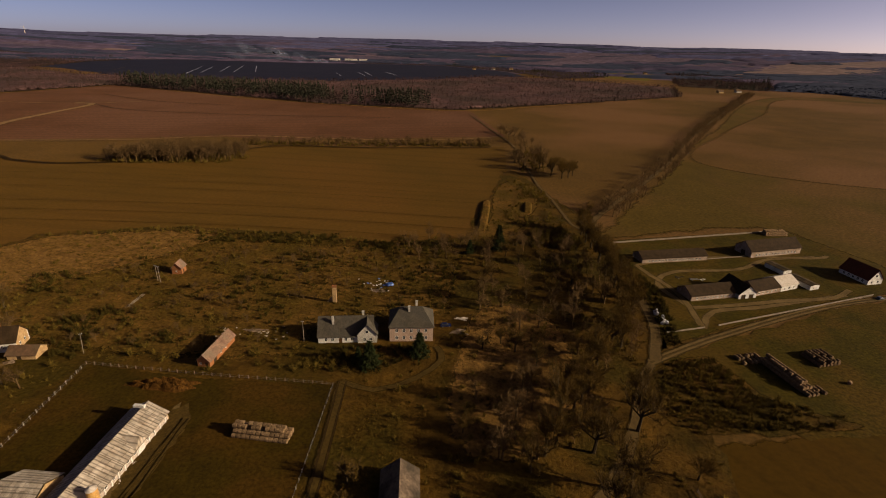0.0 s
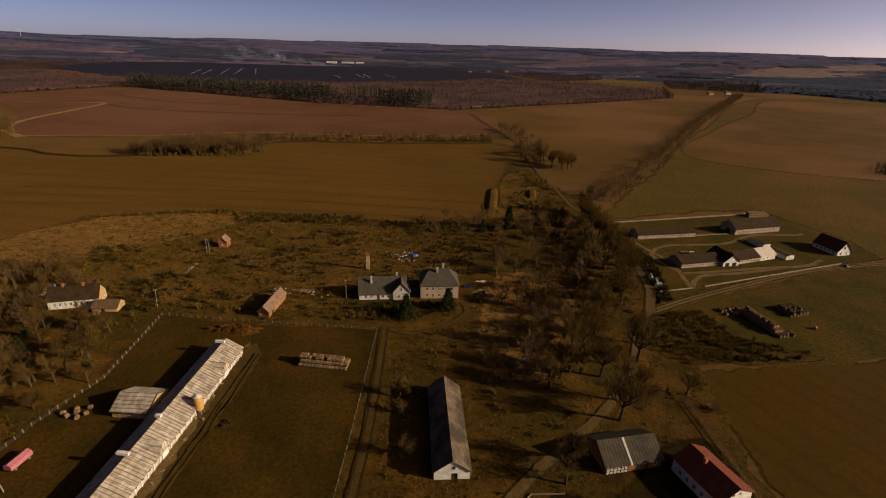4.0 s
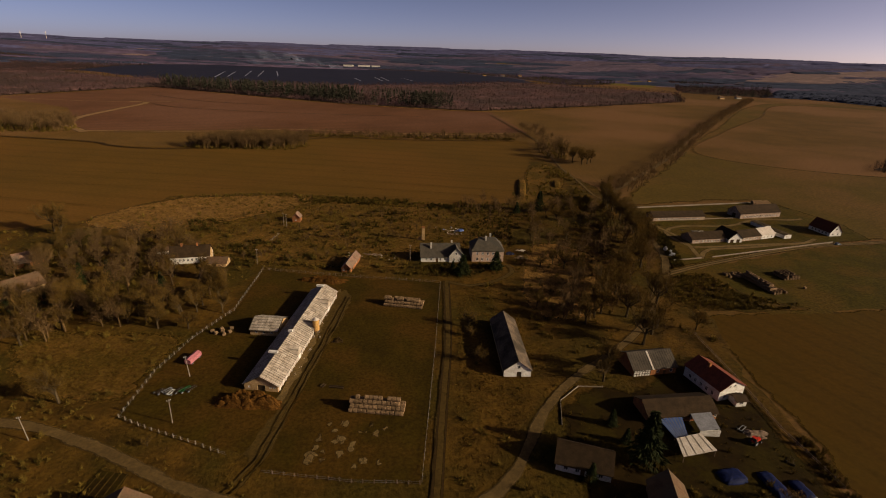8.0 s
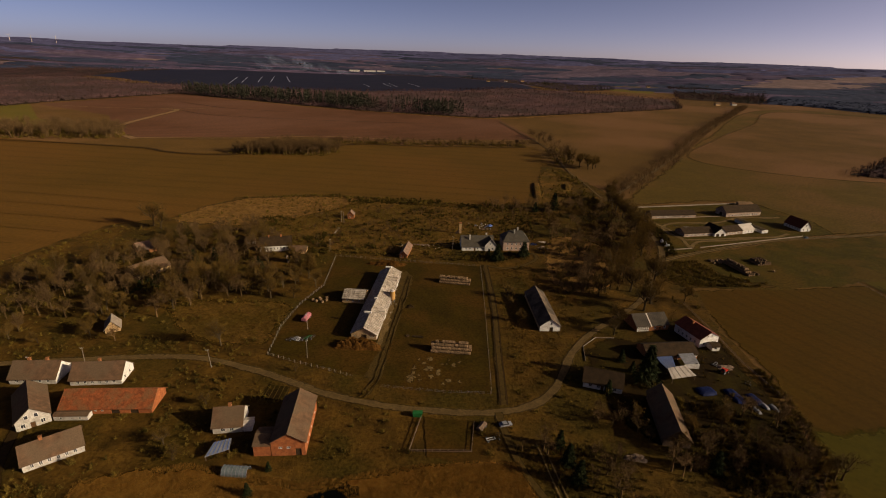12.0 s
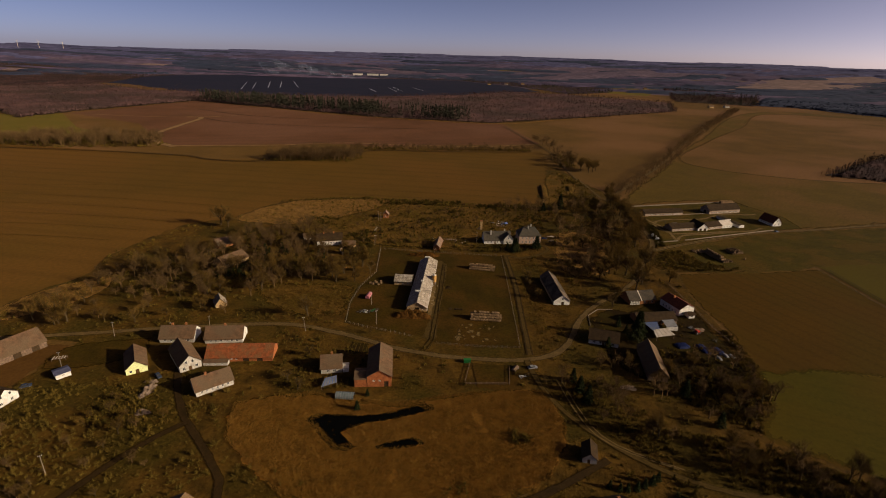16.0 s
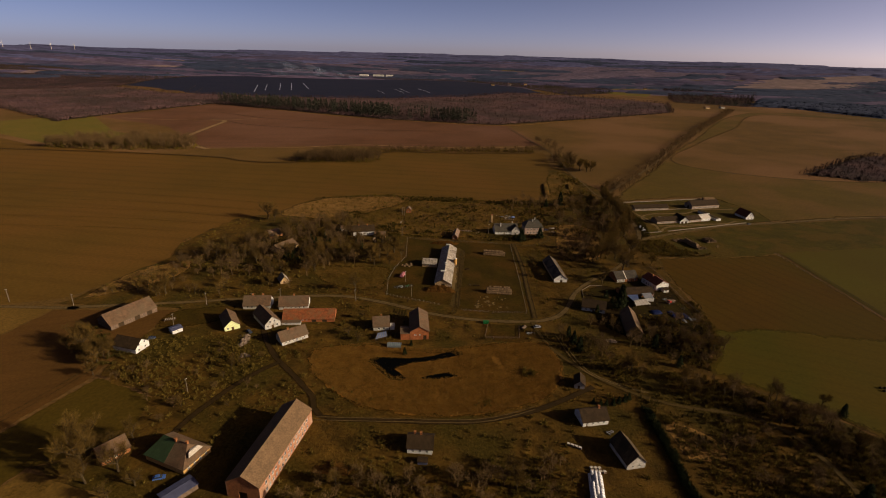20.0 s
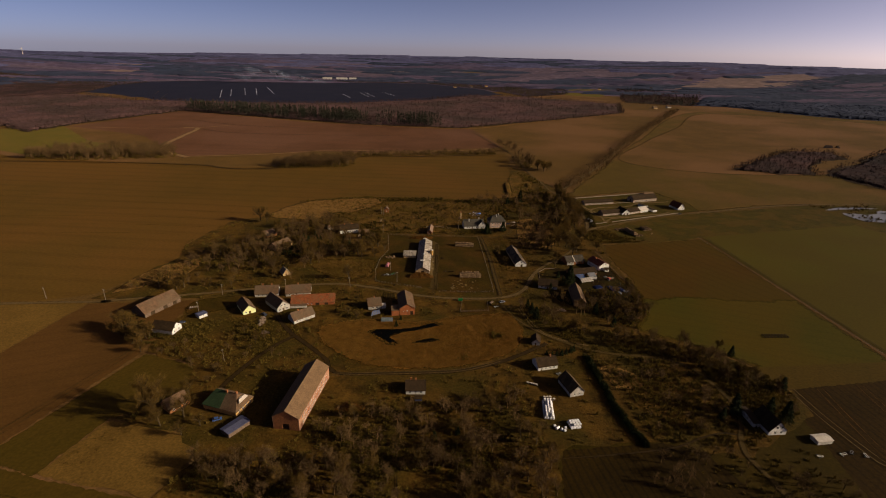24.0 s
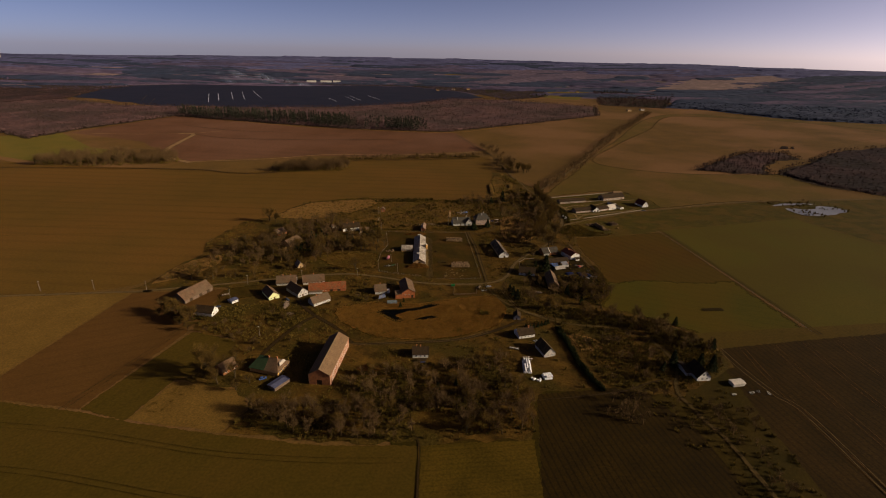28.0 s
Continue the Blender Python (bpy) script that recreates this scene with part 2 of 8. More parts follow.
M["gravel"] = material("pale_gravel", (0.1032, 0.0657, 0.0229), (0.0716, 0.0444, 0.0150), 0.2, 2.0, 0.9, 0.4)
M["reed"] = island_varied(material("dry_reed", (0.1580, 0.0795, 0.0136), (0.1082, 0.0548, 0.0094), 0.10, 1.2, 0.9, 0.0, spread=0.8), 0.12)
M["reedbed"] = material("reed_litter", (0.1214, 0.0542, 0.0084), (0.0781, 0.0346, 0.0053), 0.2, 0.8, 0.95, 0.8, bump_size=0.6, grain=0.4)
M["water"] = material("dark_water", (0.0012, 0.0012, 0.0010), (0.0018, 0.0017, 0.0014), 0.2, 2.0, 0.45, 0.05)
M["water"].node_tree.nodes["Principled BSDF"].inputs["Specular IOR Level"].default_value = 0.01
# reflected sky painted as a pale base colour of the meadow pond
M["pond"] = material("pale_pond_ice", (0.1195, 0.1105, 0.1105), (0.0896, 0.0849, 0.0866), 0.05, 0.6, 0.35, 0.05)
# black peat; its blue tint is distance haze put into the colour
M["burnt"] = material("burnt_peat", (0.0085, 0.0085, 0.0172), (0.0122, 0.0110, 0.0195), 0.01, 0.1, 0.9, 0.0)
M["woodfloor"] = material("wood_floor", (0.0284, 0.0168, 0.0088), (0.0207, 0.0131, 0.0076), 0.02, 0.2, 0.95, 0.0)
M["white"] = material("whitewash", (0.4714, 0.4419, 0.3948), (0.3536, 0.3182, 0.2769), 0.5, 3.0, 0.85, 0.2, grain=0.32)
M["offwhite"] = material("grey_plaster", (0.3312, 0.2952, 0.2520), (0.2232, 0.1944, 0.1620), 0.5, 3.0, 0.9, 0.2, grain=0.35)
M["pink"] = material("faded_pink_plaster", (0.3160, 0.2158, 0.1556), (0.2558, 0.1726, 0.1273), 0.5, 4.0, 0.9, 0.2)
M["yellow"] = material("yellow_paint", (0.50, 0.51, 0.25), (0.44, 0.44, 0.20), 0.5, 4.0, 0.8, 0.1)
M["brick"] = material("red_brick", (0.2376, 0.0778, 0.0259), (0.1584, 0.0518, 0.0187), 0.6, 4.0, 0.9, 0.4, grain=0.35)
M["brick_old"] = material("weathered_brick", (0.2203, 0.0848, 0.0308), (0.1490, 0.0621, 0.0251), 0.6, 6.0, 0.9, 0.4)
M["brick_limed"] = material("peeling_limed_brick", (0.1955, 0.0650, 0.0272), (0.2550, 0.1553, 0.0986), 0.22, 2.5, 0.93, 0.4, spread=0.7, grain=0.4)
M["brick_pale"] = material("limed_brick", (0.3024, 0.1983, 0.0950), (0.2160, 0.1322, 0.0618), 0.8, 6.0, 0.9, 0.4)
M["tile_brown"] = material("old_brown_tiles", (0.0985, 0.0555, 0.0294), (0.0596, 0.0349, 0.0195), 0.5, 4.0, 0.8, 0.6, c3=(0.0778, 0.0503, 0.0284), patch=0.15, grain=0.35)
M["tile_red"] = material("orange_red_tiles", (0.1771, 0.0508, 0.0166), (0.0974, 0.0307, 0.0118), 0.8, 3.0, 0.8, 0.6, c3=(0.1122, 0.0502, 0.0201), patch=0.3, grain=0.4)
M["tile_newred"] = material("new_red_tiles", (0.1178, 0.0322, 0.0161), (0.0744, 0.0211, 0.0118), 0.9, 4.0, 0.6, 0.4, grain=0.35)
M["worn_roof"] = material("worn_grey_roof", (0.1200, 0.0852, 0.0576), (0.0510, 0.0360, 0.0246), 0.35, 2.0, 0.9, 0.5, c3=(0.0360, 0.0276, 0.0192), patch=0.16, spread=0.8, grain=0.45)
M["ribbed"] = material("grey_corrugated_roof", (0.0552, 0.0432, 0.0312), (0.0348, 0.0276, 0.0204), 0.4, 3.0, 0.85, 0.4, stripes=(102.6, 0.9, 0.4), grain=0.4)
M["tile_pink"] = material("faded_pink_tiles", (0.1725, 0.1013, 0.0660), (0.1013, 0.0583, 0.0380), 0.6, 4.0, 0.85, 0.6, c3=(0.1125, 0.0794, 0.0545), patch=0.2, grain=0.4)
M["slate"] = material("grey_slate", (0.0597, 0.0486, 0.0346), (0.0371, 0.0302, 0.0220), 0.5, 3.0, 0.8, 0.5, c3=(0.0431, 0.0368, 0.0286), patch=0.2, grain=0.35)
M["tile_dark"] = material("dark_brown_roof", (0.0314, 0.0186, 0.0088), (0.0194, 0.0118, 0.0058), 0.5, 4.0, 0.9, 0.5, grain=0.4)
M["tile_grey"] = material("grey_fibre_cement", (0.0665, 0.0434, 0.0215), (0.0406, 0.0269, 0.0137), 0.4, 3.0, 0.9, 0.4, c3=(0.0348, 0.0243, 0.0126), patch=0.2, grain=0.4)
M["eternit"] = material("pale_fibre_cement", (0.3384, 0.2880, 0.2340), (0.1656, 0.1260, 0.0900), 0.5, 2.0, 0.85, 0.3, random_piece=0.18, spread=0.9, grain=0.4, stripes=(-2.7, 1.1, 0.5))
M["tile_wine"] = material("dark_red_tiles", (0.0828, 0.0225, 0.0104), (0.0612, 0.0185, 0.0090), 0.9, 5.0, 0.7, 0.4)
M["stained"] = material("stained_whitewash", (0.3600, 0.3024, 0.2484), (0.2160, 0.1692, 0.1332), 0.4, 2.0, 0.9, 0.2, spread=0.9, grain=0.4)
M["farm_wall"] = material("peeling_stable_plaster", (0.3000, 0.2260, 0.1700), (0.1350, 0.0880, 0.0600), 0.6, 2.5, 0.93, 0.2, spread=0.8, grain=0.4)
M["tile_green"] = material("mossy_green_roof", (0.0252, 0.0410, 0.0171), (0.0202, 0.0297, 0.0133), 0.4, 5.0, 0.8, 0.4)
M["felt"] = material("grey_brown_felt", (0.1181, 0.0698, 0.0350), (0.0950, 0.0571, 0.0292), 0.3, 2.0, 0.85, 0.2)
M["tin"] = material("pale_tin", (0.3586, 0.3108, 0.2629), (0.2988, 0.2510, 0.2032), 0.6, 4.0, 0.55, 0.1)
M["grey_tin"] = material("grey_tin", (0.1584, 0.1512, 0.1584), (0.1152, 0.1116, 0.1152), 0.4, 4.0, 0.5, 0.1)
M["blue_roof"] = material("blue_grey_roof", (0.0540, 0.0540, 0.0864), (0.0432, 0.0432, 0.0720), 0.6, 4.0, 0.6, 0.1)
M["blue"] = material("blue_plastic", (0.0302, 0.0706, 0.2117), (0.0202, 0.0454, 0.1512), 0.8, 3.0, 0.4, 0.4)
M["darkblue"] = material("blue_tarpaulin", (0.0043, 0.0079, 0.0399), (0.0028, 0.0050, 0.0242), 1.0, 3.0, 0.65, 0.5)
M["red_paint"] = material("red_paint", (0.3024, 0.0198, 0.0095), (0.2304, 0.0166, 0.0086), 0.8, 4.0, 0.5, 0.1)
M["pink_paint"] = material("faded_pink_paint", (0.2851, 0.1037, 0.1123), (0.2376, 0.0778, 0.0864), 0.8, 4.0, 0.6, 0.1)
M["green_paint"] = material("green_paint", (0.0130, 0.0793, 0.0200), (0.0108, 0.0635, 0.0157), 0.8, 4.0, 0.5, 0.1)
M["wood"] = material("grey_timber", (0.1152, 0.0756, 0.0504), (0.0720, 0.0468, 0.0302), 1.2, 8.0, 0.9, 0.4)
M["timber_dark"] = material("dark_timber", (0.0360, 0.0218, 0.0104), (0.0252, 0.0158, 0.0081), 1.2, 8.0, 0.9, 0.4)
M["concrete"] = material("concrete", (0.1706, 0.1351, 0.0988), (0.1301, 0.1003, 0.0731), 0.8, 5.0, 0.9, 0.2, random_piece=0.12)
M["silo"] = material("ochre_silo_paint", (0.3312, 0.1872, 0.0576), (0.2592, 0.1440, 0.0504), 0.6, 3.0, 0.5, 0.1)
M["straw"] = material("weathered_straw", (0.1514, 0.0946, 0.0489), (0.0924, 0.0577, 0.0309), 1.5, 9.0, 0.95, 0.8, random_piece=0.3)
M["wrap"] = material("white_bale_wrap", (0.5054, 0.4795, 0.4666), (0.4277, 0.4018, 0.4018), 1.0, 5.0, 0.35, 0.4, random_piece=0.08)
M["bark"] = material("tree_bark", (0.0432, 0.0284, 0.0133), (0.0274, 0.0185, 0.0090), 0.7, 6.0, 0.95, 0.3)
M["birch"] = material("pale_bark", (0.0612, 0.0423, 0.0209), (0.0396, 0.0271, 0.0133), 0.7, 6.0, 0.95, 0.3)
M["twig"] = island_varied(material("bare_twigs", (0.0802, 0.0453, 0.0092), (0.0511, 0.0294, 0.0062), 0.08, 3.0, 0.95, 0.0, random_piece=0.25), 0.3)
# twig brown with extra blue, which paints haze on the far copses
M["thicket"] = island_varied(material("thicket_twigs", (0.0821, 0.0477, 0.0186), (0.0523, 0.0308, 0.0124), 0.08, 3.0, 0.95, 0.0, random_piece=0.25), 0.3)
M["bush"] = island_varied(material("bare_shrubs", (0.1132, 0.0728, 0.0122), (0.0566, 0.0374, 0.0072), 0.06, 2.0, 0.95, 0.0, spread=0.8), 0.3)
M["bramble"] = island_varied(material("dark_brambles", (0.0462, 0.0319, 0.0055), (0.0253, 0.0187, 0.0039), 0.06, 2.0, 0.95, 0.0, spread=0.8), 0.3)
M["tuft"] = island_varied(material("dead_grass_tufts", (0.0858, 0.0479, 0.0080), (0.0406, 0.0239, 0.0040), 0.07, 2.0, 0.95, 0.0, spread=0.8), 0.3)
M["needles"] = material("spruce_needles", (0.0116, 0.0152, 0.0039), (0.0175, 0.0197, 0.0049), 0.6, 4.0, 0.9, 0.0, random_piece=0.2)
# leafless brown lifted towards mauve, painting haze over the far wood
M["farwood"] = island_varied(material("leafless_wood", (0.0585, 0.0312, 0.0269), (0.0369, 0.0204, 0.0194), 0.012, 0.15, 0.95, 0.0, c3=(0.0321, 0.0201, 0.0166), patch=0.006), 0.45)
M["meadowwood"] = island_varied(material("dark_leafless_wood", (0.0363, 0.0193, 0.0167), (0.0229, 0.0126, 0.0120), 0.012, 0.15, 0.95, 0.0, c3=(0.0199, 0.0125, 0.0103), patch=0.006), 0.4)
# mauve and blue of these two woods are distance haze put into the colour
M["hazewood"] = material("mauve_leafless_woodland", (0.0654, 0.0462, 0.0694), (0.0467, 0.0347, 0.0564), 0.004, 0.02, 0.95, 0.0, c3=(0.0318, 0.0275, 0.0481), patch=0.002)
M["hazepine"] = material("blue_green_woodland", (0.0191, 0.0229, 0.0387), (0.0247, 0.0270, 0.0434), 0.004, 0.02, 0.95, 0.0)
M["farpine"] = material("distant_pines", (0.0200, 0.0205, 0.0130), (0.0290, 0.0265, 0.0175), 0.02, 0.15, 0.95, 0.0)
# haze put into the colour of far stubble, skyline woods and outer land
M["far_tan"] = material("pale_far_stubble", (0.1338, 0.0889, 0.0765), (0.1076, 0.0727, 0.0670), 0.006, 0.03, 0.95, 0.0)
M["far_haze"] = material("blue_far_woodland", (0.0560, 0.0520, 0.0960), (0.0400, 0.0390, 0.0760), 0.003, 0.02, 0.95, 0.0, grain=0.4)
M["hazy_land"] = material("mauve_brown_moorland", (0.0870, 0.0590, 0.0720), (0.0430, 0.0345, 0.0540), 0.006, 0.03, 0.95, 0.0, c3=(0.0700, 0.0500, 0.0660), patch=0.0015, spread=0.7, grain=0.5)
M["glass"] = material("dark_glass", (0.02, 0.02, 0.022), (0.03, 0.028, 0.03), 0.5, 3.0, 0.1, 0.0)
M["greenglass"] = material("greenhouse_film", (0.1037, 0.1166, 0.1134), (0.0778, 0.0907, 0.0875), 0.6, 3.0, 0.25, 0.0)
M["frame"] = material("white_frame", (0.5040, 0.4752, 0.4320), (0.4464, 0.4176, 0.3744), 1.0, 5.0, 0.6, 0.0)
M["door"] = material("brown_door", (0.0720, 0.0364, 0.0143), (0.0540, 0.0278, 0.0119), 1.0, 5.0, 0.7, 0.1)
M["rubble"] = material("rubble", (0.1728, 0.1224, 0.0864), (0.0864, 0.0576, 0.0396), 0.6, 3.0, 0.95, 0.6)
M["manure"] = material("reddish_dung", (0.0813, 0.0342, 0.0060), (0.0239, 0.0114, 0.0025), 0.7, 2.5, 0.95, 0.9, spread=0.9, grain=0.5)
M["rubber"] = material("black_rubber", (0.018, 0.017, 0.016), (0.025, 0.023, 0.022), 1.0, 5.0, 0.8, 0.2)
M["car_dark"] = material("dark_car_paint", (0.03, 0.035, 0.05), (0.025, 0.03, 0.04), 0.5, 3.0, 0.25, 0.0)


# ---- building helpers ----
def mesh_of(name, verts, faces, mat):
    me = bpy.data.meshes.new(name)
    me.from_pydata([tuple(v) for v in verts], [], faces)
    me.materials.append(mat)
    me.update()
    return me


def solid(name, verts, faces, mat, parent=None, label="", kind="", category="", group=""):
    ob = new(name, mesh_of(name, verts, faces, mat))
    ob.parent = parent
    return tagged(ob, label, category, group, kind)


class Geo:
    """Collects boxes and prisms into one mesh."""

    def __init__(self):
        self.v, self.f = [], []

    def add(self, verts, faces):
        n = len(self.v)
        self.v += [tuple(p) for p in verts]
        self.f += [tuple(i + n for i in f) for f in faces]
        return self

    def box(self, x0, y0, z0, x1, y1, z1):
        v = [(x, y, z) for z in (z0, z1) for y in (y0, y1) for x in (x0, x1)]
        return self.add(v, [(0, 2, 3, 1), (4, 5, 7, 6), (0, 1, 5, 4), (2, 6, 7, 3), (0, 4, 6, 2), (1, 3, 7, 5)])

    def prism(self, ring, shift):
        """A polygon and its copy moved by shift, joined into a solid."""
        n = len(ring)
        s = Vector(shift)
        v = [Vector(p) for p in ring] + [Vector(p) + s for p in ring]
        f = [tuple(range(n))[::-1], tuple(range(n, 2 * n))] + [(i, (i + 1) % n, n + (i + 1) % n, n + i) for i in range(n)]
        return self.add(v, f)

    def tube(self, a, b, r0, r1, sides=6):
        a, b = Vector(a), Vector(b)
        d = (b - a).normalized()
        u = d.orthogonal().normalized()
        w = d.cross(u)
        v = []
        for c, r in ((a, r0), (b, r1)):
            v += [c + (u * math.cos(2 * math.pi * i / sides) + w * math.sin(2 * math.pi * i / sides)) * r for i in range(sides)]
        f = [(i, (i + 1) % sides, sides + (i + 1) % sides, sides + i) for i in range(sides)]
        f += [tuple(range(sides))[::-1], tuple(range(sides, 2 * sides))]
        return self.add(v, f)

    def moved(self, m):
        g = Geo()
        g.v, g.f = [tuple(m @ Vector(p)) for p in self.v], list(self.f)
        return g

    def part(self, name, mat, parent=None, label="", **tags):
        return solid(name, self.v, self.f, mat, parent, label, **tags)


def empty_thing(name, x, y, angle, label, category, group="", z=0.0):
    ob = new(name)
    ob.empty_display_size = 0.5
    ob.matrix_world = pose(x, y, z, 0, 0, angle)
    return tagged(ob, label, category, group)


# ---- ground ----
def height(x, y):
    """Level round the village; raised far out to fit the camera's horizon."""
    r = math.hypot(x, y + 150)
    s = min(max((r - 2700) / 2250, 0), 1)
    return 105 * s * s * (3 - 2 * s) * (1 + 0.04 * math.sin(x / 900 + 1) + 0.02 * math.sin(x / 310))


def ground_sheet():
    rings = [0, 60, 140, 260, 420, 650, 950, 1300, 1700, 2100, 2500, 2700] + [2700 + 150 * i for i in range(1, 16)] + [5600, 8000]
    n = 128
    v, f = [(0, -150, 0)], []
    for r in rings[1:]:
        for i in range(n):
            a = 2 * math.pi * i / n
            x, y = r * math.sin(a), r * math.cos(a) - 150
            v.append((x, y, height(x, y) if r < 5000 else 100 - (r - 4950) * 0.1))
    f += [(0, 1 + (i + 1) % n, 1 + i) for i in range(n)]
    for k in range(len(rings) - 2):
        a, b = 1 + k * n, 1 + (k + 1) * n
        f += [(a + i, a + (i + 1) % n, b + (i + 1) % n, b + i) for i in range(n)]
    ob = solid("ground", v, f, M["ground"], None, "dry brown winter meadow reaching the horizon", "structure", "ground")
    # outer rings: haze painted in as mauve, then blue
    ob.data.materials.append(M["hazy_land"])
    ob.data.materials.append(M["far_haze"])
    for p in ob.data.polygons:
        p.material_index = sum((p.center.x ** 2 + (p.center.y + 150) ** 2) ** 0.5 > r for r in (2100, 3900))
        p.use_smooth = True
    return ob


ground_sheet()
LAYER = [0.02]
ROADS, PLOTS = [], []


def smooth(points, closed=False, step=6.0):
    """A rounded line through the points."""
    p = [Vector((*q, 0)) if len(q) == 2 else Vector(q) for q in points]
    n, out = len(p), []
    for i in range(n if closed else n - 1):
        a, b, c, d = (p[(i + k) % n] if closed else p[min(max(i + k, 0), n - 1)] for k in (-1, 0, 1, 2))
        m = max(2, int((c - b).length / step))
        for j in range(m):
            t = j / m
            out.append(0.5 * (2 * b + (c - a) * t + (2 * a - 5 * b + 4 * c - d) * t * t + (3 * b - a - 3 * c + d) * t ** 3))
    if not closed:
        out.append(p[-1])
    return out


def patch(name, points, mat, label, rounded=False, ragged=0.0, kind="structure", feather=0.0):
    """A field or other piece of ground, laid a little above what lies under it."""
    LAYER[0] += 0.004
    p = smooth(points, True, 8.0) if rounded else [Vector((*q, 0)) for q in points]
    if ragged:
        q = []
        for i, a in enumerate(p):
            b = p[(i + 1) % len(p)]
            m = max(1, int((b - a).length / (ragged * 3)))
            q += [a.lerp(b, j / m) + Vector((random.uniform(-ragged, ragged), random.uniform(-ragged, ragged), 0)) for j in range(m)]
        p = q
    v = [(a.x, a.y, height(a.x, a.y) + LAYER[0]) for a in p]
    category = "field" if "field" in name else "ground"
    if not feather:
        return solid(name, v, [tuple(range(len(v)))], mat, None, label, kind, category)
    # an inner ring, so that the surface thins out towards its rim
    n = len(p)
    turn = 1 if sum(p[i - 1].x * p[i].y - p[i].x * p[i - 1].y for i in range(n)) > 0 else -1
    for i in range(n):
        d = (p[(i + 2) % n] - p[i - 2]).normalized()
        q = p[i] + Vector((-d.y, d.x, 0)) * turn * feather
        v.append((q.x, q.y, height(q.x, q.y) + LAYER[0]))
    f = [(i, (i + 1) % n, n + (i + 1) % n, n + i) for i in range(n)] + [tuple(range(n, 2 * n))]
    ob = solid(name, v, f, feathered(mat), None, label, kind, category)
    ob.data.attributes.new("edge", "FLOAT", "POINT").data.foreach_set("value", [0.0] * n + [1.0] * n)
    return ob


def ribbon(name, points, width, mat, label, wobble=0.25, category="road", rise=None):
    LAYER[0] += 0.0015
    z = LAYER[0] if rise is None else rise
    p = smooth(points, False, 5.0)
    if category == "road":
        ROADS.append((np.array([q[:2] for q in p]), width / 2))
    v, w, cols = [], [], (-1.0, -0.45, 0.45, 1.0)
    for i, a in enumerate(p):
        d = (p[min(i + 1, len(p) - 1)] - p[max(i - 1, 0)]).normalized()
        s = Vector((-d.y, d.x, 0))
        for c in cols:
            q = a + s * c * (width / 2 * 1.25 + random.uniform(-wobble, wobble))
            v.append((q.x, q.y, height(q.x, q.y) + z))
            w.append(0.0 if abs(c) == 1 else 1.0)
    f = [(4 * i + k, 4 * i + k + 1, 4 * i + k + 5, 4 * i + k + 4) for i in range(len(p) - 1) for k in range(3)]
    ob = solid(name, v, f, feathered(mat), None, label, "structure", category)
    ob.data.attributes.new("edge", "FLOAT", "POINT").data.foreach_set("value", w)
    return ob


# far fields
patch("heath_field", [(-384, 448), (-529, 642), (-730, 750), (-632, 1054), (-259, 862), (118, 787), (156, 561), (-95, 497), (-160, 506)], M["heath"], "reddish brown stubble field with wheel tracks")
patch("left_field", [(-1200, 560), (-859, 660), (-780, 788), (-595, 579), (-410, 473), (-585, 433), (-787, 540), (-1200, 500)], M["green"], "green winter crop field behind a copse")
patch("main_field", [(-700, -75), (-255, -47), (-225, -36), (-213, -14), (-196, 31), (-203, 64), (-185, 125), (-157, 140), (-133, 201), (-59, 222), (8, 214), (67, 208), (101, 216), (128, 330), (142, 400), (148, 496), (4, 475), (-92, 466), (-140, 412), (-242, 373), (-290, 372), (-326, 390), (-482, 408), (-616, 430), (-710, 480), (-1200, 520), (-1200, -60)], M["field"], "large brown-green sown field with faint tramlines")
patch("burnt_field", [(-1250, 1600), (-1103, 1540), (-828, 1322), (-560, 1300), (-230, 1330), (20, 1470), (150, 1540), (330, 1780), (270, 2050), (194, 2175), (34, 2400), (-492, 2424), (-750, 2480), (-1146, 2343), (-1304, 2173), (-1380, 1844)], M["burnt"], "blackened peat field with pale strips", ragged=14)
patch("far_green_field", [(600, 1803), (725, 1714), (981, 2280), (899, 2629), (717, 2150)], M["green"], "far olive green field between woods")
# far fields in colours that already hold the haze
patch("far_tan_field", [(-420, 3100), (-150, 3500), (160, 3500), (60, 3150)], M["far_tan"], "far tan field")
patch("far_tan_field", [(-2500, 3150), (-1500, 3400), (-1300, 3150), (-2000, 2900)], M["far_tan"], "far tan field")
patch("far_tan_field", [(-1900, 2500), (-1300, 2750), (-700, 2900), (-900, 2700), (-1700, 2300)], M["hazy_land"], "far reddish field")
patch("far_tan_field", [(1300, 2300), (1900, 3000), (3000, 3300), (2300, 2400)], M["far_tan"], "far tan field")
patch("far_tan_field", [(300, 2500), (500, 3100), (1500, 3600), (1100, 2900)], M["hazy_land"], "far tan field")
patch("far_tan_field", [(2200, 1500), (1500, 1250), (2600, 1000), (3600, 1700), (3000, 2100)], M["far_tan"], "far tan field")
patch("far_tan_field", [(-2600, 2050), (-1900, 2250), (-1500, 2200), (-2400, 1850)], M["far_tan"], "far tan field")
rnd = random.Random(21)
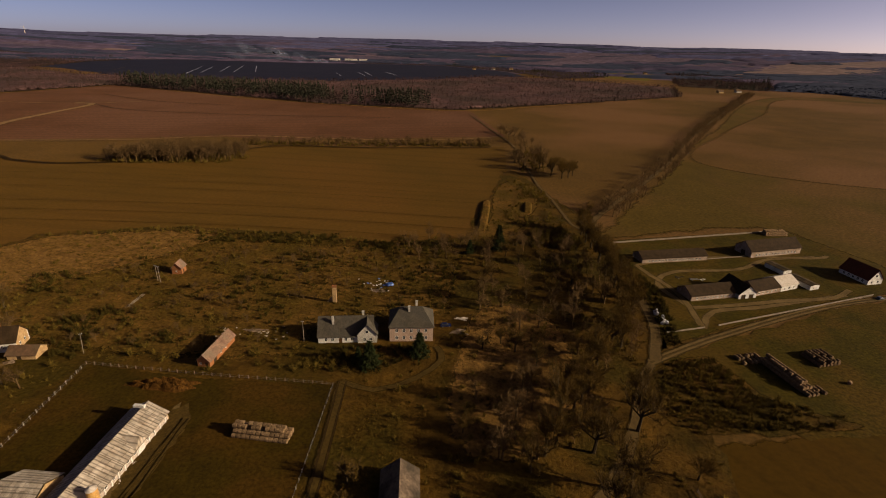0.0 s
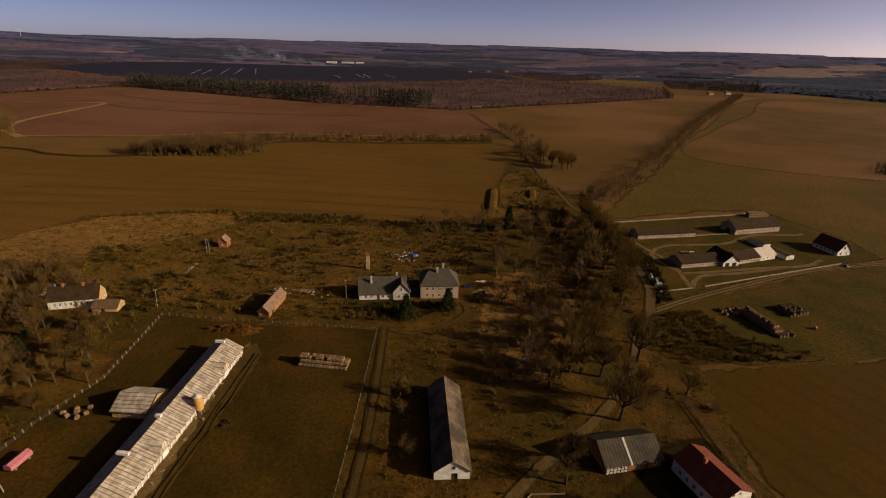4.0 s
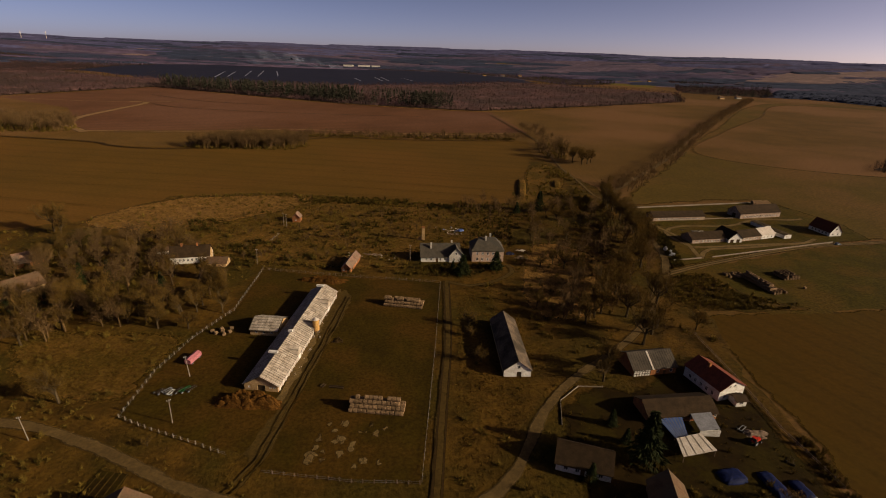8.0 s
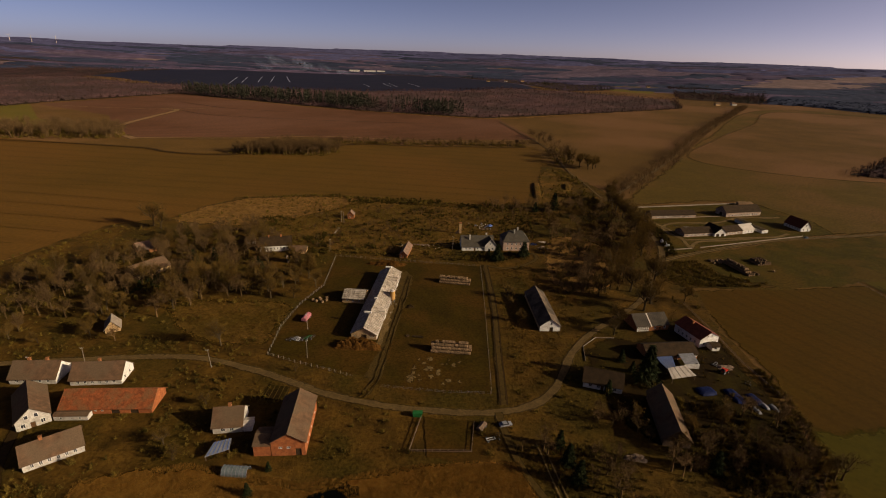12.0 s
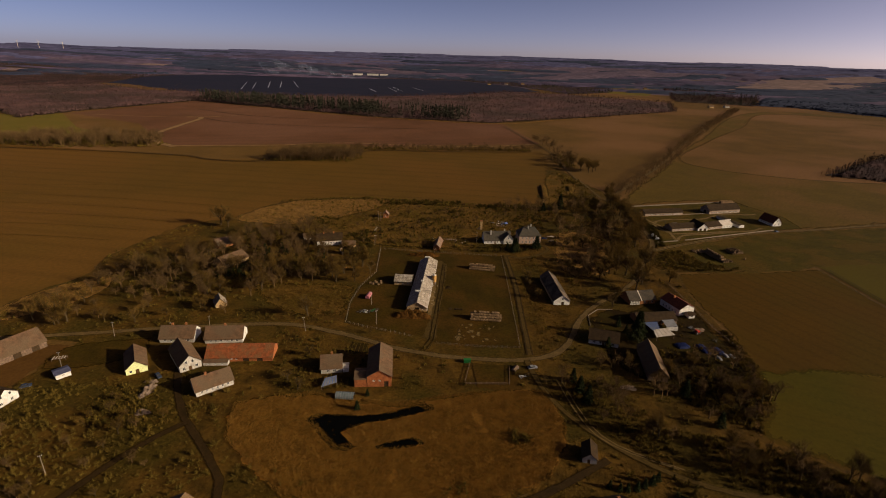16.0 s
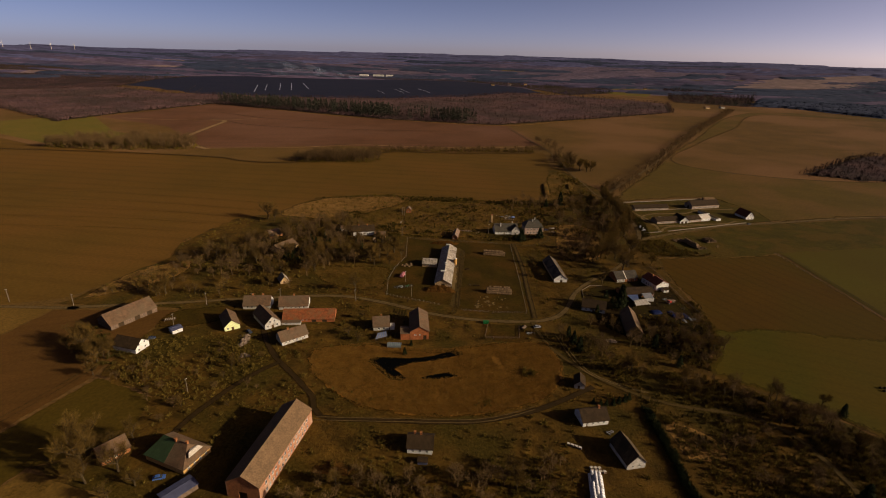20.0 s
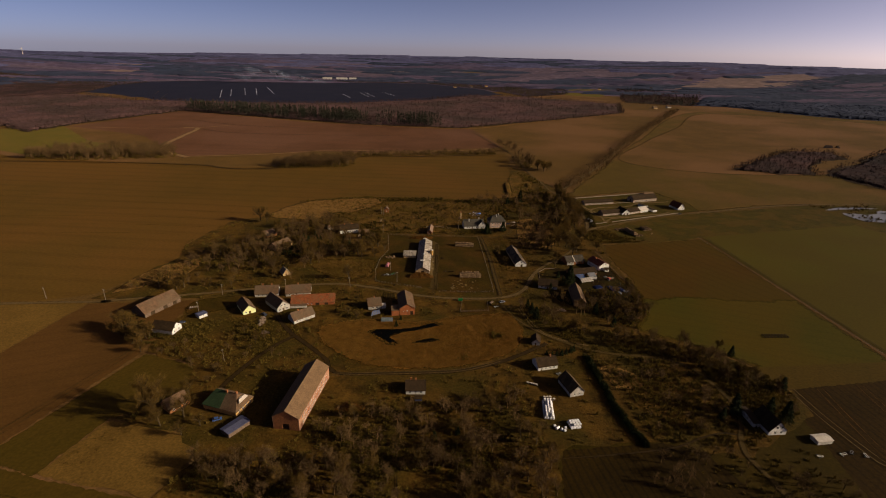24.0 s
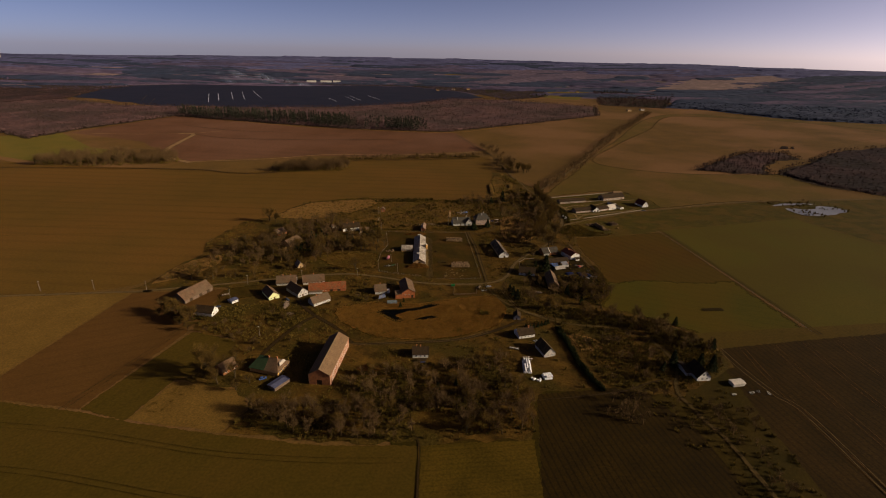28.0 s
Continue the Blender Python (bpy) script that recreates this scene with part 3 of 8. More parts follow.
for k in range(26):
    r, a = rnd.uniform(2350, 3500), radians(rnd.uniform(-48, 46))
    cx, cy, L, W, q = r * math.sin(a), r * math.cos(a) - 150, rnd.uniform(60, 190), rnd.uniform(18, 50), rnd.uniform(-0.35, 0.35)
    if -1350 < cx < 600 and cy < 2700:
        continue
    c, d = math.cos(q), math.sin(q)
    patch("far_tan_field", [(cx + u * L * c - v * W * d, cy + u * L * d + v * W * c) for u, v in ((-1, -0.8), (0.9, -1), (1, 0.9), (-0.8, 1))], M["far_tan"] if k % 3 else M["green"], "small far pale field between woods" if k % 3 else "small far olive field between woods")
# near fields
patch("meadow_ground", [(184, 222), (292, 250), (308, 180), (325, 168), (450, 198), (700, 212), (1500, 700), (1300, 1100), (860, 1220), (433, 640), (285, 398), (192, 252)], M["meadow"], "wide olive brown meadow beyond the farm", True, 2.0, feather=8.0)
patch("meadow_ground", [(330, 440), (520, 350), (900, 440), (1280, 780), (1180, 1040), (860, 1170), (620, 860), (440, 630)], M["ground"], "bleached far part of the meadow", True, feather=12.0)
patch("east_field", [(168, 62), (196, 67), (216, 70), (240, 73), (274, 80), (279, -135), (201, -144), (186, -123), (161, -104), (140, -90), (160, -50), (168, -15), (165, 20)], M["brown"], "orange-brown sown field beside the village", ragged=1.0, feather=2.5)
patch("east_field", [(163, -44), (200, -40), (240, -47), (278, -45), (279, -134), (201, -143), (186, -122), (161, -103), (141, -89), (158, -58)], M["sprout"], "olive green sprouting part of the field", ragged=1.6, feather=7.0)
patch("far_east_field", [(276, 84), (297, 150), (449, 192), (462, 123), (500, 10), (700, -80), (700, -128), (344, -126), (282, -133)], M["dark_green"], "dark green winter crop field")
patch("meadow_ground", [(166, 100), (199, 118), (264, 148), (325, 164), (450, 194), (700, 208), (700, -60), (500, 10), (462, 123), (276, 84), (240, 72), (200, 66), (168, 84)], M["lawn"], "olive green meadow beside the gravel road", False, 1.5)
patch("verge_ground", [(-20, -186), (66, -186), (113, -180), (130, -190), (150, -190), (150, -420), (20, -420), (-8, -300)], M["verge"], "dark olive grass verge")
patch("verge_ground", [(140, -185), (190, -160), (205, -160), (190, -200), (186, -420), (140, -420)], M["verge"], "dark olive grass verge beside the lane")
patch("verge_ground", [(190, -130), (420, -118), (420, -150), (190, -160)], M["olive"], "dark olive grass verge between the fields")
patch("south_field", [(190, -172), (199, -150), (270, -142), (380, -132), (700, -130), (700, -420), (170, -420), (176, -280), (181, -235)], M["plough_e"], "dark ploughed field with wheel tracks", ragged=0.6)
patch("south_field", [(66, -191), (113, -187), (130, -195), (143, -225), (146, -420), (30, -420), (51, -261)], M["plough"], "dark ploughed strip field", ragged=0.5)
patch("south_field", [(-1, -227), (56, -226), (51, -261), (32, -420), (-12, -420), (-3, -258)], M["strip"], "narrow olive grass strip field", ragged=0.5)
patch("south_field", [(-500, -180), (-227, -182), (-182, -192), (-150, -202), (-101, -214), (-52, -224), (-2, -227), (-4, -258), (-14, -420), (-500, -420)], M["olive"], "olive green crop field with curved wheel tracks", ragged=0.5)
patch("west_field", [(-500, -150), (-243, -159), (-220, -51), (-151, -46), (-156, -114), (-182, -190), (-228, -180), (-500, -172)], M["red_soil"], "bare reddish brown soil field", ragged=0.5)
patch("west_field", [(-500, -62), (-282, -50), (-221, -50), (-244, -158), (-500, -149)], M["tan"], "tan stubble field beside the road", ragged=0.5)
patch("west_field", [(-181, -190), (-152, -112), (-115, -126), (-117, -155), (-142, -166), (-153, -201)], M["olive"], "olive grass strip field", ragged=0.5)
patch("rough_field", [(-153, -200), (-141, -168), (-103, -177), (-93, -193), (-102, -212)], M["tan"], "pale rough grass patch", ragged=0.8)
# the village's own ground
patch("village_ground", [(-222, -42), (-150, -44), (-153, -110), (-118, -124), (-117, -155), (-142, -166), (-104, -176), (-92, -194), (-100, -212), (-50, -222), (0, -226), (56, -225), (66, -190), (113, -186), (130, -194), (150, -196), (196, -170), (200, -146), (186, -122), (160, -103), (140, -88), (160, -50), (166, -15), (163, 20), (172, 56), (172, 100), (178, 150), (182, 246), (150, 380), (140, 400), (128, 330), (101, 217), (67, 209), (8, 215), (-59, 223), (-133, 202), (-157, 141), (-185, 126), (-203, 65), (-196, 32), (-213, -13)], M["scrub"], "rough dead grass and scrub round the village", ragged=2.0)
patch("roadside_ground", [(166, 98), (182, 106), (192, 105), (196, 85), (206, 80), (218, 75), (216, 71), (168, 65), (158, 76)], M["scrub"], "rough bushy ground beside the gravel road", True, 1.5, feather=2.0)
# dark patch that paints tree and house shadows over the yard
patch("yard_soil", [(96, -4), (112, 10), (122, 8), (140, 24), (158, 30), (160, -20), (158, -52), (140, -84), (112, -60), (98, -40)], M["soil"], "farmstead soil, darkened for the shadows of trees and houses", True, 1.2, feather=4.0)
patch("rough_ground", [(-62, 100), (-28, 92), (30, 92), (44, 100), (46, 118), (70, 126), (95, 130), (100, 180), (98, 204), (30, 204), (-40, 208), (-64, 180), (-112, 134)], M["rough"], "rough golden dead grass north of the yard", True, 1.5, feather=9.0)
patch("tall_grass_ground", [(-155, 142), (-131, 198), (-59, 219), (-30, 212), (-42, 184), (-72, 150), (-110, 130)], M["tall"], "bleached tall dead grass", True, 1.5, feather=9.0)
patch("tall_grass_ground", [(-72, -3), (-90, 16), (-88, 27), (-60, 29), (-33, 28), (-32, 4), (-34, -9), (-52, -12)], M["rough"], "golden dead grass paddock with faint mowing lines", True, 1.0, feather=5.0)
patch("tall_grass_ground", [(-215, -36), (-206, 6), (-180, 30), (-172, 4), (-190, -20)], M["tall"], "bleached tall dead grass", True, 1.5, feather=2.5)
patch("tall_grass_ground", [(140, 352), (125, 318), (117, 250), (105, 224), (128, 222), (144, 258), (156, 300), (152, 350)], M["rough"], "bleached tall grass along the field edge", True, 1.0, feather=2.5)
patch("tall_grass_ground", [(104, -124), (118, -130), (126, -138), (122, -147), (106, -148)], M["tall"], "golden tall grass beside the hedge", True, 1.0, feather=3.0)
patch("tall_grass_ground", [(94, 62), (112, 50), (134, 70), (142, 100), (136, 130), (112, 142), (98, 116)], M["tall"], "tall dead grass between bushes", True, 1.0, feather=5.0)
patch("yard_ground", [(-31, -16), (5, -26), (11, -27), (16, -32), (57, -34), (58, 82), (10, 83), (-26, 88), (-24, 48), (-31, 26)], M["yard"], "grazed olive grass of the farmyard", False, 0.5)
patch("barnyard_ground", [(11, -2), (12, 66), (15.5, 64), (14.5, 30), (14, -4)], M["gravel"], "pale dusty strip along the barn wall", True, 0.7)
patch("barnyard_ground", [(13, 67), (20, 65), (19, 30), (17, 0), (16, -28), (10, -27), (13, -8), (14.5, 20)], M["track"], "muddy wheel-worn strip beside the barn", True, 0.7)
patch("bare_ground", [(26, -28), (34, -14), (40, -14), (48, -22), (44, -30), (34, -27)], M["yard"], "worn patch of yard", True, 0.8)
for k in range(30):
    cx, cy, r = random.uniform(27, 47), random.uniform(-30, -13), random.uniform(0.5, 1.5)
    patch("concrete_ground", [(cx + r * math.cos(q) * random.uniform(0.5, 1.3), cy + r * math.sin(q) * random.uniform(0.6, 1.6)) for q in np.linspace(0, 5.6, 8)], M["gravel"], "pale bare patch in the grass", True, 0.2, feather=0.5)
patch("garden_soil", [(-22.8, -34.6), (-15.0, -35.7), (-14.1, -43.8), (-22.9, -42.9)], M["soil"], "small dug vegetable plot", False, 0.3)
for k in range(5):
    ribbon("furrow", [(-22.0 + 1.7 * k, -35.4), (-22.2 + 1.8 * k, -43.0)], 0.35, M["track"], "raised row in the vegetable plot", 0.05, "garden")
patch("garden_ground", [(34, -48), (54, -50), (55, -68), (36, -66)], M["yard"], "small fenced garden lawn", False, 0.4)
patch("garden_ground", [(-152, -48), (-118, -38), (-116, -54), (-134, -64), (-150, -66)], M["yard"], "green lawn beside the old barn", True, 0.4, feather=2.5)
patch("farm_ground", [(172, 108), (200, 123), (264, 152), (318, 168), (322, 200), (300, 250), (184, 222), (178, 180), (176, 130)], M["lawn"], "grass inside the walled farm", False, 0.5, feather=3.0)
patch("reed_ground", [(-60, -82), (-33, -74), (2, -79), (34, -69), (64, -66), (69, -88), (59, -113), (34, -125), (7, -130), (-28, -125), (-56, -101)], M["reedbed"], "reed litter of the overgrown village pond", True, 1.0, feather=3.0)
patch("pond_water", [(-29, -90), (-25, -86), (-9, -86), (3, -83), (14, -77), (18, -81), (5, -87), (-8, -91), (-15, -96), (-8, -103), (-16, -105), (-24, -96)], M["water"], "dark open water among the reeds", True, 0.5)
patch("pond_water", [(-2, -102), (11, -97), (16, -100), (4, -103)], M["water"], "small dark pool among the reeds", True, 0.4)
patch("pond_water", [(484, 165), (482, 140), (500, 132), (542, 144), (558, 158), (538, 177), (520, 162), (505, 160)], M["pond"], "far pond in the meadow, its sky reflection painted pale", True, 1.5)
patch("pond_water", [(470, 176), (500, 188), (540, 184), (500, 180)], M["pond"], "far narrow pond in the meadow", True, 1.5)

# roads and tracks
ribbon("road", [(-700, -66), (-253, -50), (-211, -47), (-159, -38), (-117, -29), (-77, -22), (-53, -21), (-25, -29), (-3, -38), (17, -43), (42, -45), (59, -44), (72, -39), (81, -29), (92, -5), (104, 12), (130, 38), (144, 57), (160, 90), (168, 103)], 3.3, M["dirt"], "unpaved brown village road with worn wheel tracks", 0.5)
ribbon("road", [(166, 101), (199, 120), (264, 150), (325, 166), (450, 196), (700, 210)], 4.2, M["track"], "grassy gravel road to the farm", 0.5)
for k in (-0.95, 0.95):
    ribbon("wheel_track", [(166 - 0.42 * k, 101 + 0.9 * k), (199 - 0.42 * k, 120 + 0.9 * k), (264 - 0.35 * k, 150 + 0.94 * k), (325 - 0.25 * k, 166 + 0.97 * k), (450, 196 + k), (700, 210 + k)], 1.15, M["gravel"], "pale gravel wheel rut", 0.2, "track")
ribbon("road", [(168, 102), (177, 130), (180, 180), (182, 247), (211, 298), (285, 411), (433, 665), (808, 1248)], 4.0, M["dirt"], "straight dirt road between meadows", 0.4)
ribbon("road", [(59, -44), (64, -68), (76, -88), (90, -102), (104, -111), (118, -116), (136, -119), (148, -123), (156, -131), (160, -144), (162, -158), (159, -172), (152, -184), (148, -194), (149, -205), (151, -220), (154, -240), (154, -330), (156, -420)], 2.4, M["track"], "narrow rutted lane along hedges", 0.4)
ribbon("track", [(153, -184), (146, -182), (135, -184), (120, -190), (97, -193.5), (65, -196)], 1.0, M["mud"], "faint grass track along the ploughed strips", 0.4)
ribbon("road", [(-95, -55), (-88, -72), (-76, -90), (-61, -106), (-49, -120), (-42, -132), (-10, -133), (26, -131), (53, -121), (80, -104)], 2.8, M["mud"], "rutted grass track round the pond", 0.4)
ribbon("road", [(-73, -94), (-84, -108), (-94, -130), (-98, -143), (-98, -156)], 2.8, M["mud"], "muddy farm track", 0.4)
ribbon("road", [(60, 84), (62, 34), (61.5, 1), (61, -40)], 2.8, M["track"], "straight dark lane beside the yard", 0.4)
ribbon("road", [(60, 84), (71, 80), (84, 87), (92, 98), (90, 106)], 2.4, M["track"], "curved drive to the old house", 0.3)
ribbon("track", [(196, 126), (206, 140), (230, 146), (262, 156), (276, 160)], 3.0, M["gravel"], "pale farm track", 0.3)
ribbon("track", [(197, 146), (192, 165), (205, 180), (240, 186), (262, 200), (292, 206)], 3.0, M["gravel"], "pale farm track", 0.3)
ribbon("track", [(116, 755), (139, 617), (158, 505), (160, 430), (161, 350), (163, 321), (166, 292), (169, 246), (176, 236)], 2.4, M["dirt"], "field track between trees", 0.3)
ribbon("track", [(189, 187), (210, 196), (230, 200), (256, 204), (289, 204), (300, 208)], 3.0, M["gravel"], "pale farm drive in front of the stables", 0.3)
ribbon("track", [(199, 143), (220, 147), (246, 153), (268, 157), (282, 166)], 3.0, M["gravel"], "pale farm drive in front of the farm building", 0.3)
ribbon("track", [(189, 187), (192, 175), (196, 165), (198, 150), (196, 128)], 3.0, M["gravel"], "pale farm drive beside the bank", 0.3)
for dx in (-0.9, 1.5):
    ribbon("wheel_track", [(60 + dx, 84), (62 + dx, 34), (61.5 + dx, 1), (61 + dx, -40)], 0.6, M["mud"], "worn wheel rut", 0.12, "track")
for dx in (0.0, 1.9):
    ribbon("wheel_track", [(18 + dx, 64), (17 + dx, 30), (15.5 + dx, 0), (14 + dx, -30), (10 + dx, -40)], 0.7, M["track"], "worn wheel rut in mud", 0.6, "track")
    ribbon("wheel_track", [(70 + dx, -58), (79 + dx, -92), (103 + dx, -107)], 0.6, M["gravel"], "worn wheel rut", 0.12, "track")
    ribbon("wheel_track", [(-44, -134.5 + dx), (-10, -133.5 + dx), (26, -131.5 + dx), (50, -122 + dx)], 0.5, M["dirt"], "worn wheel rut", 0.12, "track")
# tramlines
for k in range(6):
    y0 = 232 + 24 * k - (k % 3) * 5
    ribbon("wheel_track", [(-900, y0 - 90 + 6 * k), (-500, y0 - 40), (-250, y0 - 12), (-40, y0 - 6), (110, y0 - 18 if k < 7 else y0 - 40)], 0.55, M["rut"], "dark tractor tramline", 0.2, "track")
for k in range(5):
    ribbon("wheel_track", [(-900, 60 + 30 * k), (-500, 80 + 28 * k), (-300, 90 + 25 * k), (-218 + 12 * k, 86 + 22 * k)], 0.55, M["rut"], "dark tractor tramline", 0.2, "track")
for dx in (0, 3.2):
    ribbon("wheel_track", [(-700, 395 + dx), (-482, 396 + dx), (-326, 384 + dx), (-282, 366 + dx), (-230, 362 + dx), (-140, 396 + dx), (-92, 458 + dx), (4, 466 + dx), (132, 486 + dx)], 1.5, M["mud"], "dark headland wheel track", 0.2, "track")
    ribbon("wheel_track", [(-192 + dx, -190), (-164 + dx, -114), (-160 + dx, -80)], 0.35, M["track"], "wheel track along the field", 0.2, "track")
    ribbon("wheel_track", [(276 + dx, 78), (278 + dx, -30), (281 + dx, -136)], 0.6, M["mud"], "dark field boundary track", 0.2, "track")
    ribbon("wheel_track", [(198 + dx, -150), (199 + dx, -175), (203 + dx, -201), (208 + dx, -212), (206 + dx, -260), (200 + dx, -330)], 0.5, M["dirt"], "pale wheel track on ploughed soil", 0.2, "track")
    for y0 in (0, -27, -56):
        ribbon("wheel_track", [(-260, -196 + y0 + dx), (-180, -208 + y0 + dx), (-110, -226 + y0 + dx), (-78, -232 + y0 + dx), (-44, -236 + y0 + dx), (-9, -238 + y0 + dx)], 0.2, M["crop_rut"], "faint wheel track in the crop", 0.15, "track")
    for k in range(6):
        x0 = 214 + 24 * k
        ribbon("wheel_track", [(x0 + dx, -150 + 2 * k), (x0 - 6 + dx, -200), (x0 - 10 + dx, -300), (x0 - 12 + dx, -400)], 0.3, M["red_soil"], "pale wheel track on ploughed soil", 0.15, "track")
ribbon("wheel_track", [(-500, 748), (-466, 738), (-456, 640), (-444, 545), (-412, 482), (-361, 440)], 11.0, M["pale_track"], "pale worn track across stubble", 1.2, "track")
ribbon("wheel_track", [(-680, 742), (-600, 735), (-486, 746), (-420, 790)], 4.0, M["pale_track"], "pale track across stubble", 0.6, "track")
ribbon("wheel_track", [(-372, 446), (-250, 470), (-150, 512), (-60, 512), (60, 520), (146, 556)], 4.0, M["pale_track"], "pale headland of the stubble", 0.8, "track")
ribbon("wheel_track", [(-455, 735), (-374, 690), (-195, 676), (0, 690)], 2.2, M["mud"], "dark wheel track across stubble", 0.4, "track")
ribbon("wheel_track", [(-540, 880), (-400, 800), (-260, 775)], 2.2, M["mud"], "dark wheel track across stubble", 0.4, "track")
ribbon("wheel_track", [(-150, 838), (95, 790), (240, 884), (356, 966)], 8.0, M["tall"], "pale rough grass along the wood", 2.0, "track")
ribbon("wheel_track", [(430, 640), (640, 600), (900, 640), (1200, 760)], 1.4, M["rut"], "dark ditch line in the meadow", 0.5, "track")
ribbon("ditch", [(-6, -204), (-5, -215), (-2, -226), (-2.5, -240), (-4, -258), (-14, -420)], 0.7, M["mud"], "dark ditch between two fields", 0.3, "ditch")
# pale strips on the burnt peat
for x0, y0, x1, y1 in ((-796, 1795, -652, 1370), (-761, 1801, -641, 1442), (-734, 1883, -603, 1479), (-700, 1921, -564, 1484), (-658, 1946, -512, 1536), (-296, 1664, -240, 1503), (-238, 1739, -174, 1534), (-222, 1770, -153, 1537), (-152, 1795, -83, 1593), (-917, 1482, -1001, 1718), (-838, 1368, -932, 1635)):
    ribbon("peat_strip", [(x0, y0), (x0 + (x1 - x0) * 0.8, y0 + (y1 - y0) * 0.8)], 1.7 if x0 > -800 else 1.0, M["wrap"] if x0 > -800 else M["gravel"], "pale strip of sheeting on the peat", 0.8, "ditch")


# ---- houses ----
def wall_panel(length, top, openings, thick=0.35):
    """A wall slab along x, its outside at y = 0, with the openings (x, z, w, h) cut right through."""
    xs = sorted({0.0, length, *[o[0] for o in openings], *[o[0] + o[2] for o in openings]})
    zs = sorted({0.0, top, *[o[1] for o in openings], *[o[1] + o[3] for o in openings]})
    hole = lambda i, k: not (0 <= i < len(xs) - 1 and 0 <= k < len(zs) - 1) or any(
        o[0] - 1e-6 <= xs[i] and xs[i + 1] <= o[0] + o[2] + 1e-6 and o[1] - 1e-6 <= zs[k] and zs[k + 1] <= o[1] + o[3] + 1e-6 for o in openings)
    g = Geo()
    for i in range(len(xs) - 1):
        for k in range(len(zs) - 1):
            if hole(i, k):
                continue
            a, b, c, d = xs[i], xs[i + 1], zs[k], zs[k + 1]
            g.add([(a, 0, c), (b, 0, c), (b, 0, d), (a, 0, d)], [(0, 1, 2, 3)])
            g.add([(a, thick, c), (b, thick, c), (b, thick, d), (a, thick, d)], [(3, 2, 1, 0)])
            for di, dk, q in ((-1, 0, ((a, c), (a, d))), (1, 0, ((b, c), (b, d))), (0, -1, ((a, c), (b, c))), (0, 1, ((a, d), (b, d)))):
                if hole(i + di, k + dk):
                    (p, r), (s, t) = q
                    g.add([(p, 0, r), (s, 0, t), (s, thick, t), (p, thick, r)], [(0, 1, 2, 3)])
    return g


def fill_opening(root, m, o, kind):
    x, z, w, h = o
    if kind == "w":
        g = Geo()
        b = 0.09
        g.box(x, 0.02, z, x + b, 0.14, z + h).box(x + w - b, 0.02, z, x + w, 0.14, z + h)
        g.box(x + b, 0.02, z, x + w - b, 0.14, z + b).box(x + b, 0.02, z + h - b, x + w - b, 0.14, z + h)
        g.box(x + w / 2 - 0.04, 0.03, z + b, x + w / 2 + 0.04, 0.13, z + h - b)
        win = g.moved(m).part("window", M["frame"], root)
        Geo().box(x + b, 0.07, z + b, x + w / 2 - 0.04, 0.09, z + h - b).moved(m).part("pane", M["glass"], win)
        Geo().box(x + w / 2 + 0.04, 0.07, z + b, x + w - b, 0.09, z + h - b).moved(m).part("pane", M["glass"], win)
    elif kind == "d":
        Geo().box(x + 0.03, 0.1, z, x + w - 0.03, 0.17, z + h - 0.03).moved(m).part("door", M["door"], root)
    elif kind == "g":
        Geo().box(x, 0.2, z, x + w, 0.26, z + h).moved(m).part("gate", M["timber_dark"], root)


def row(n, length, z=1.0, w=1.0, h=1.3, kind="w", start=0.08, end=0.92, skip=()):
    """n evenly spaced openings along a wall."""
    return [(length * (start + (end - start) * (i + 0.5) / n) - w / 2, z, w, h, kind) for i in range(n) if i not in skip]


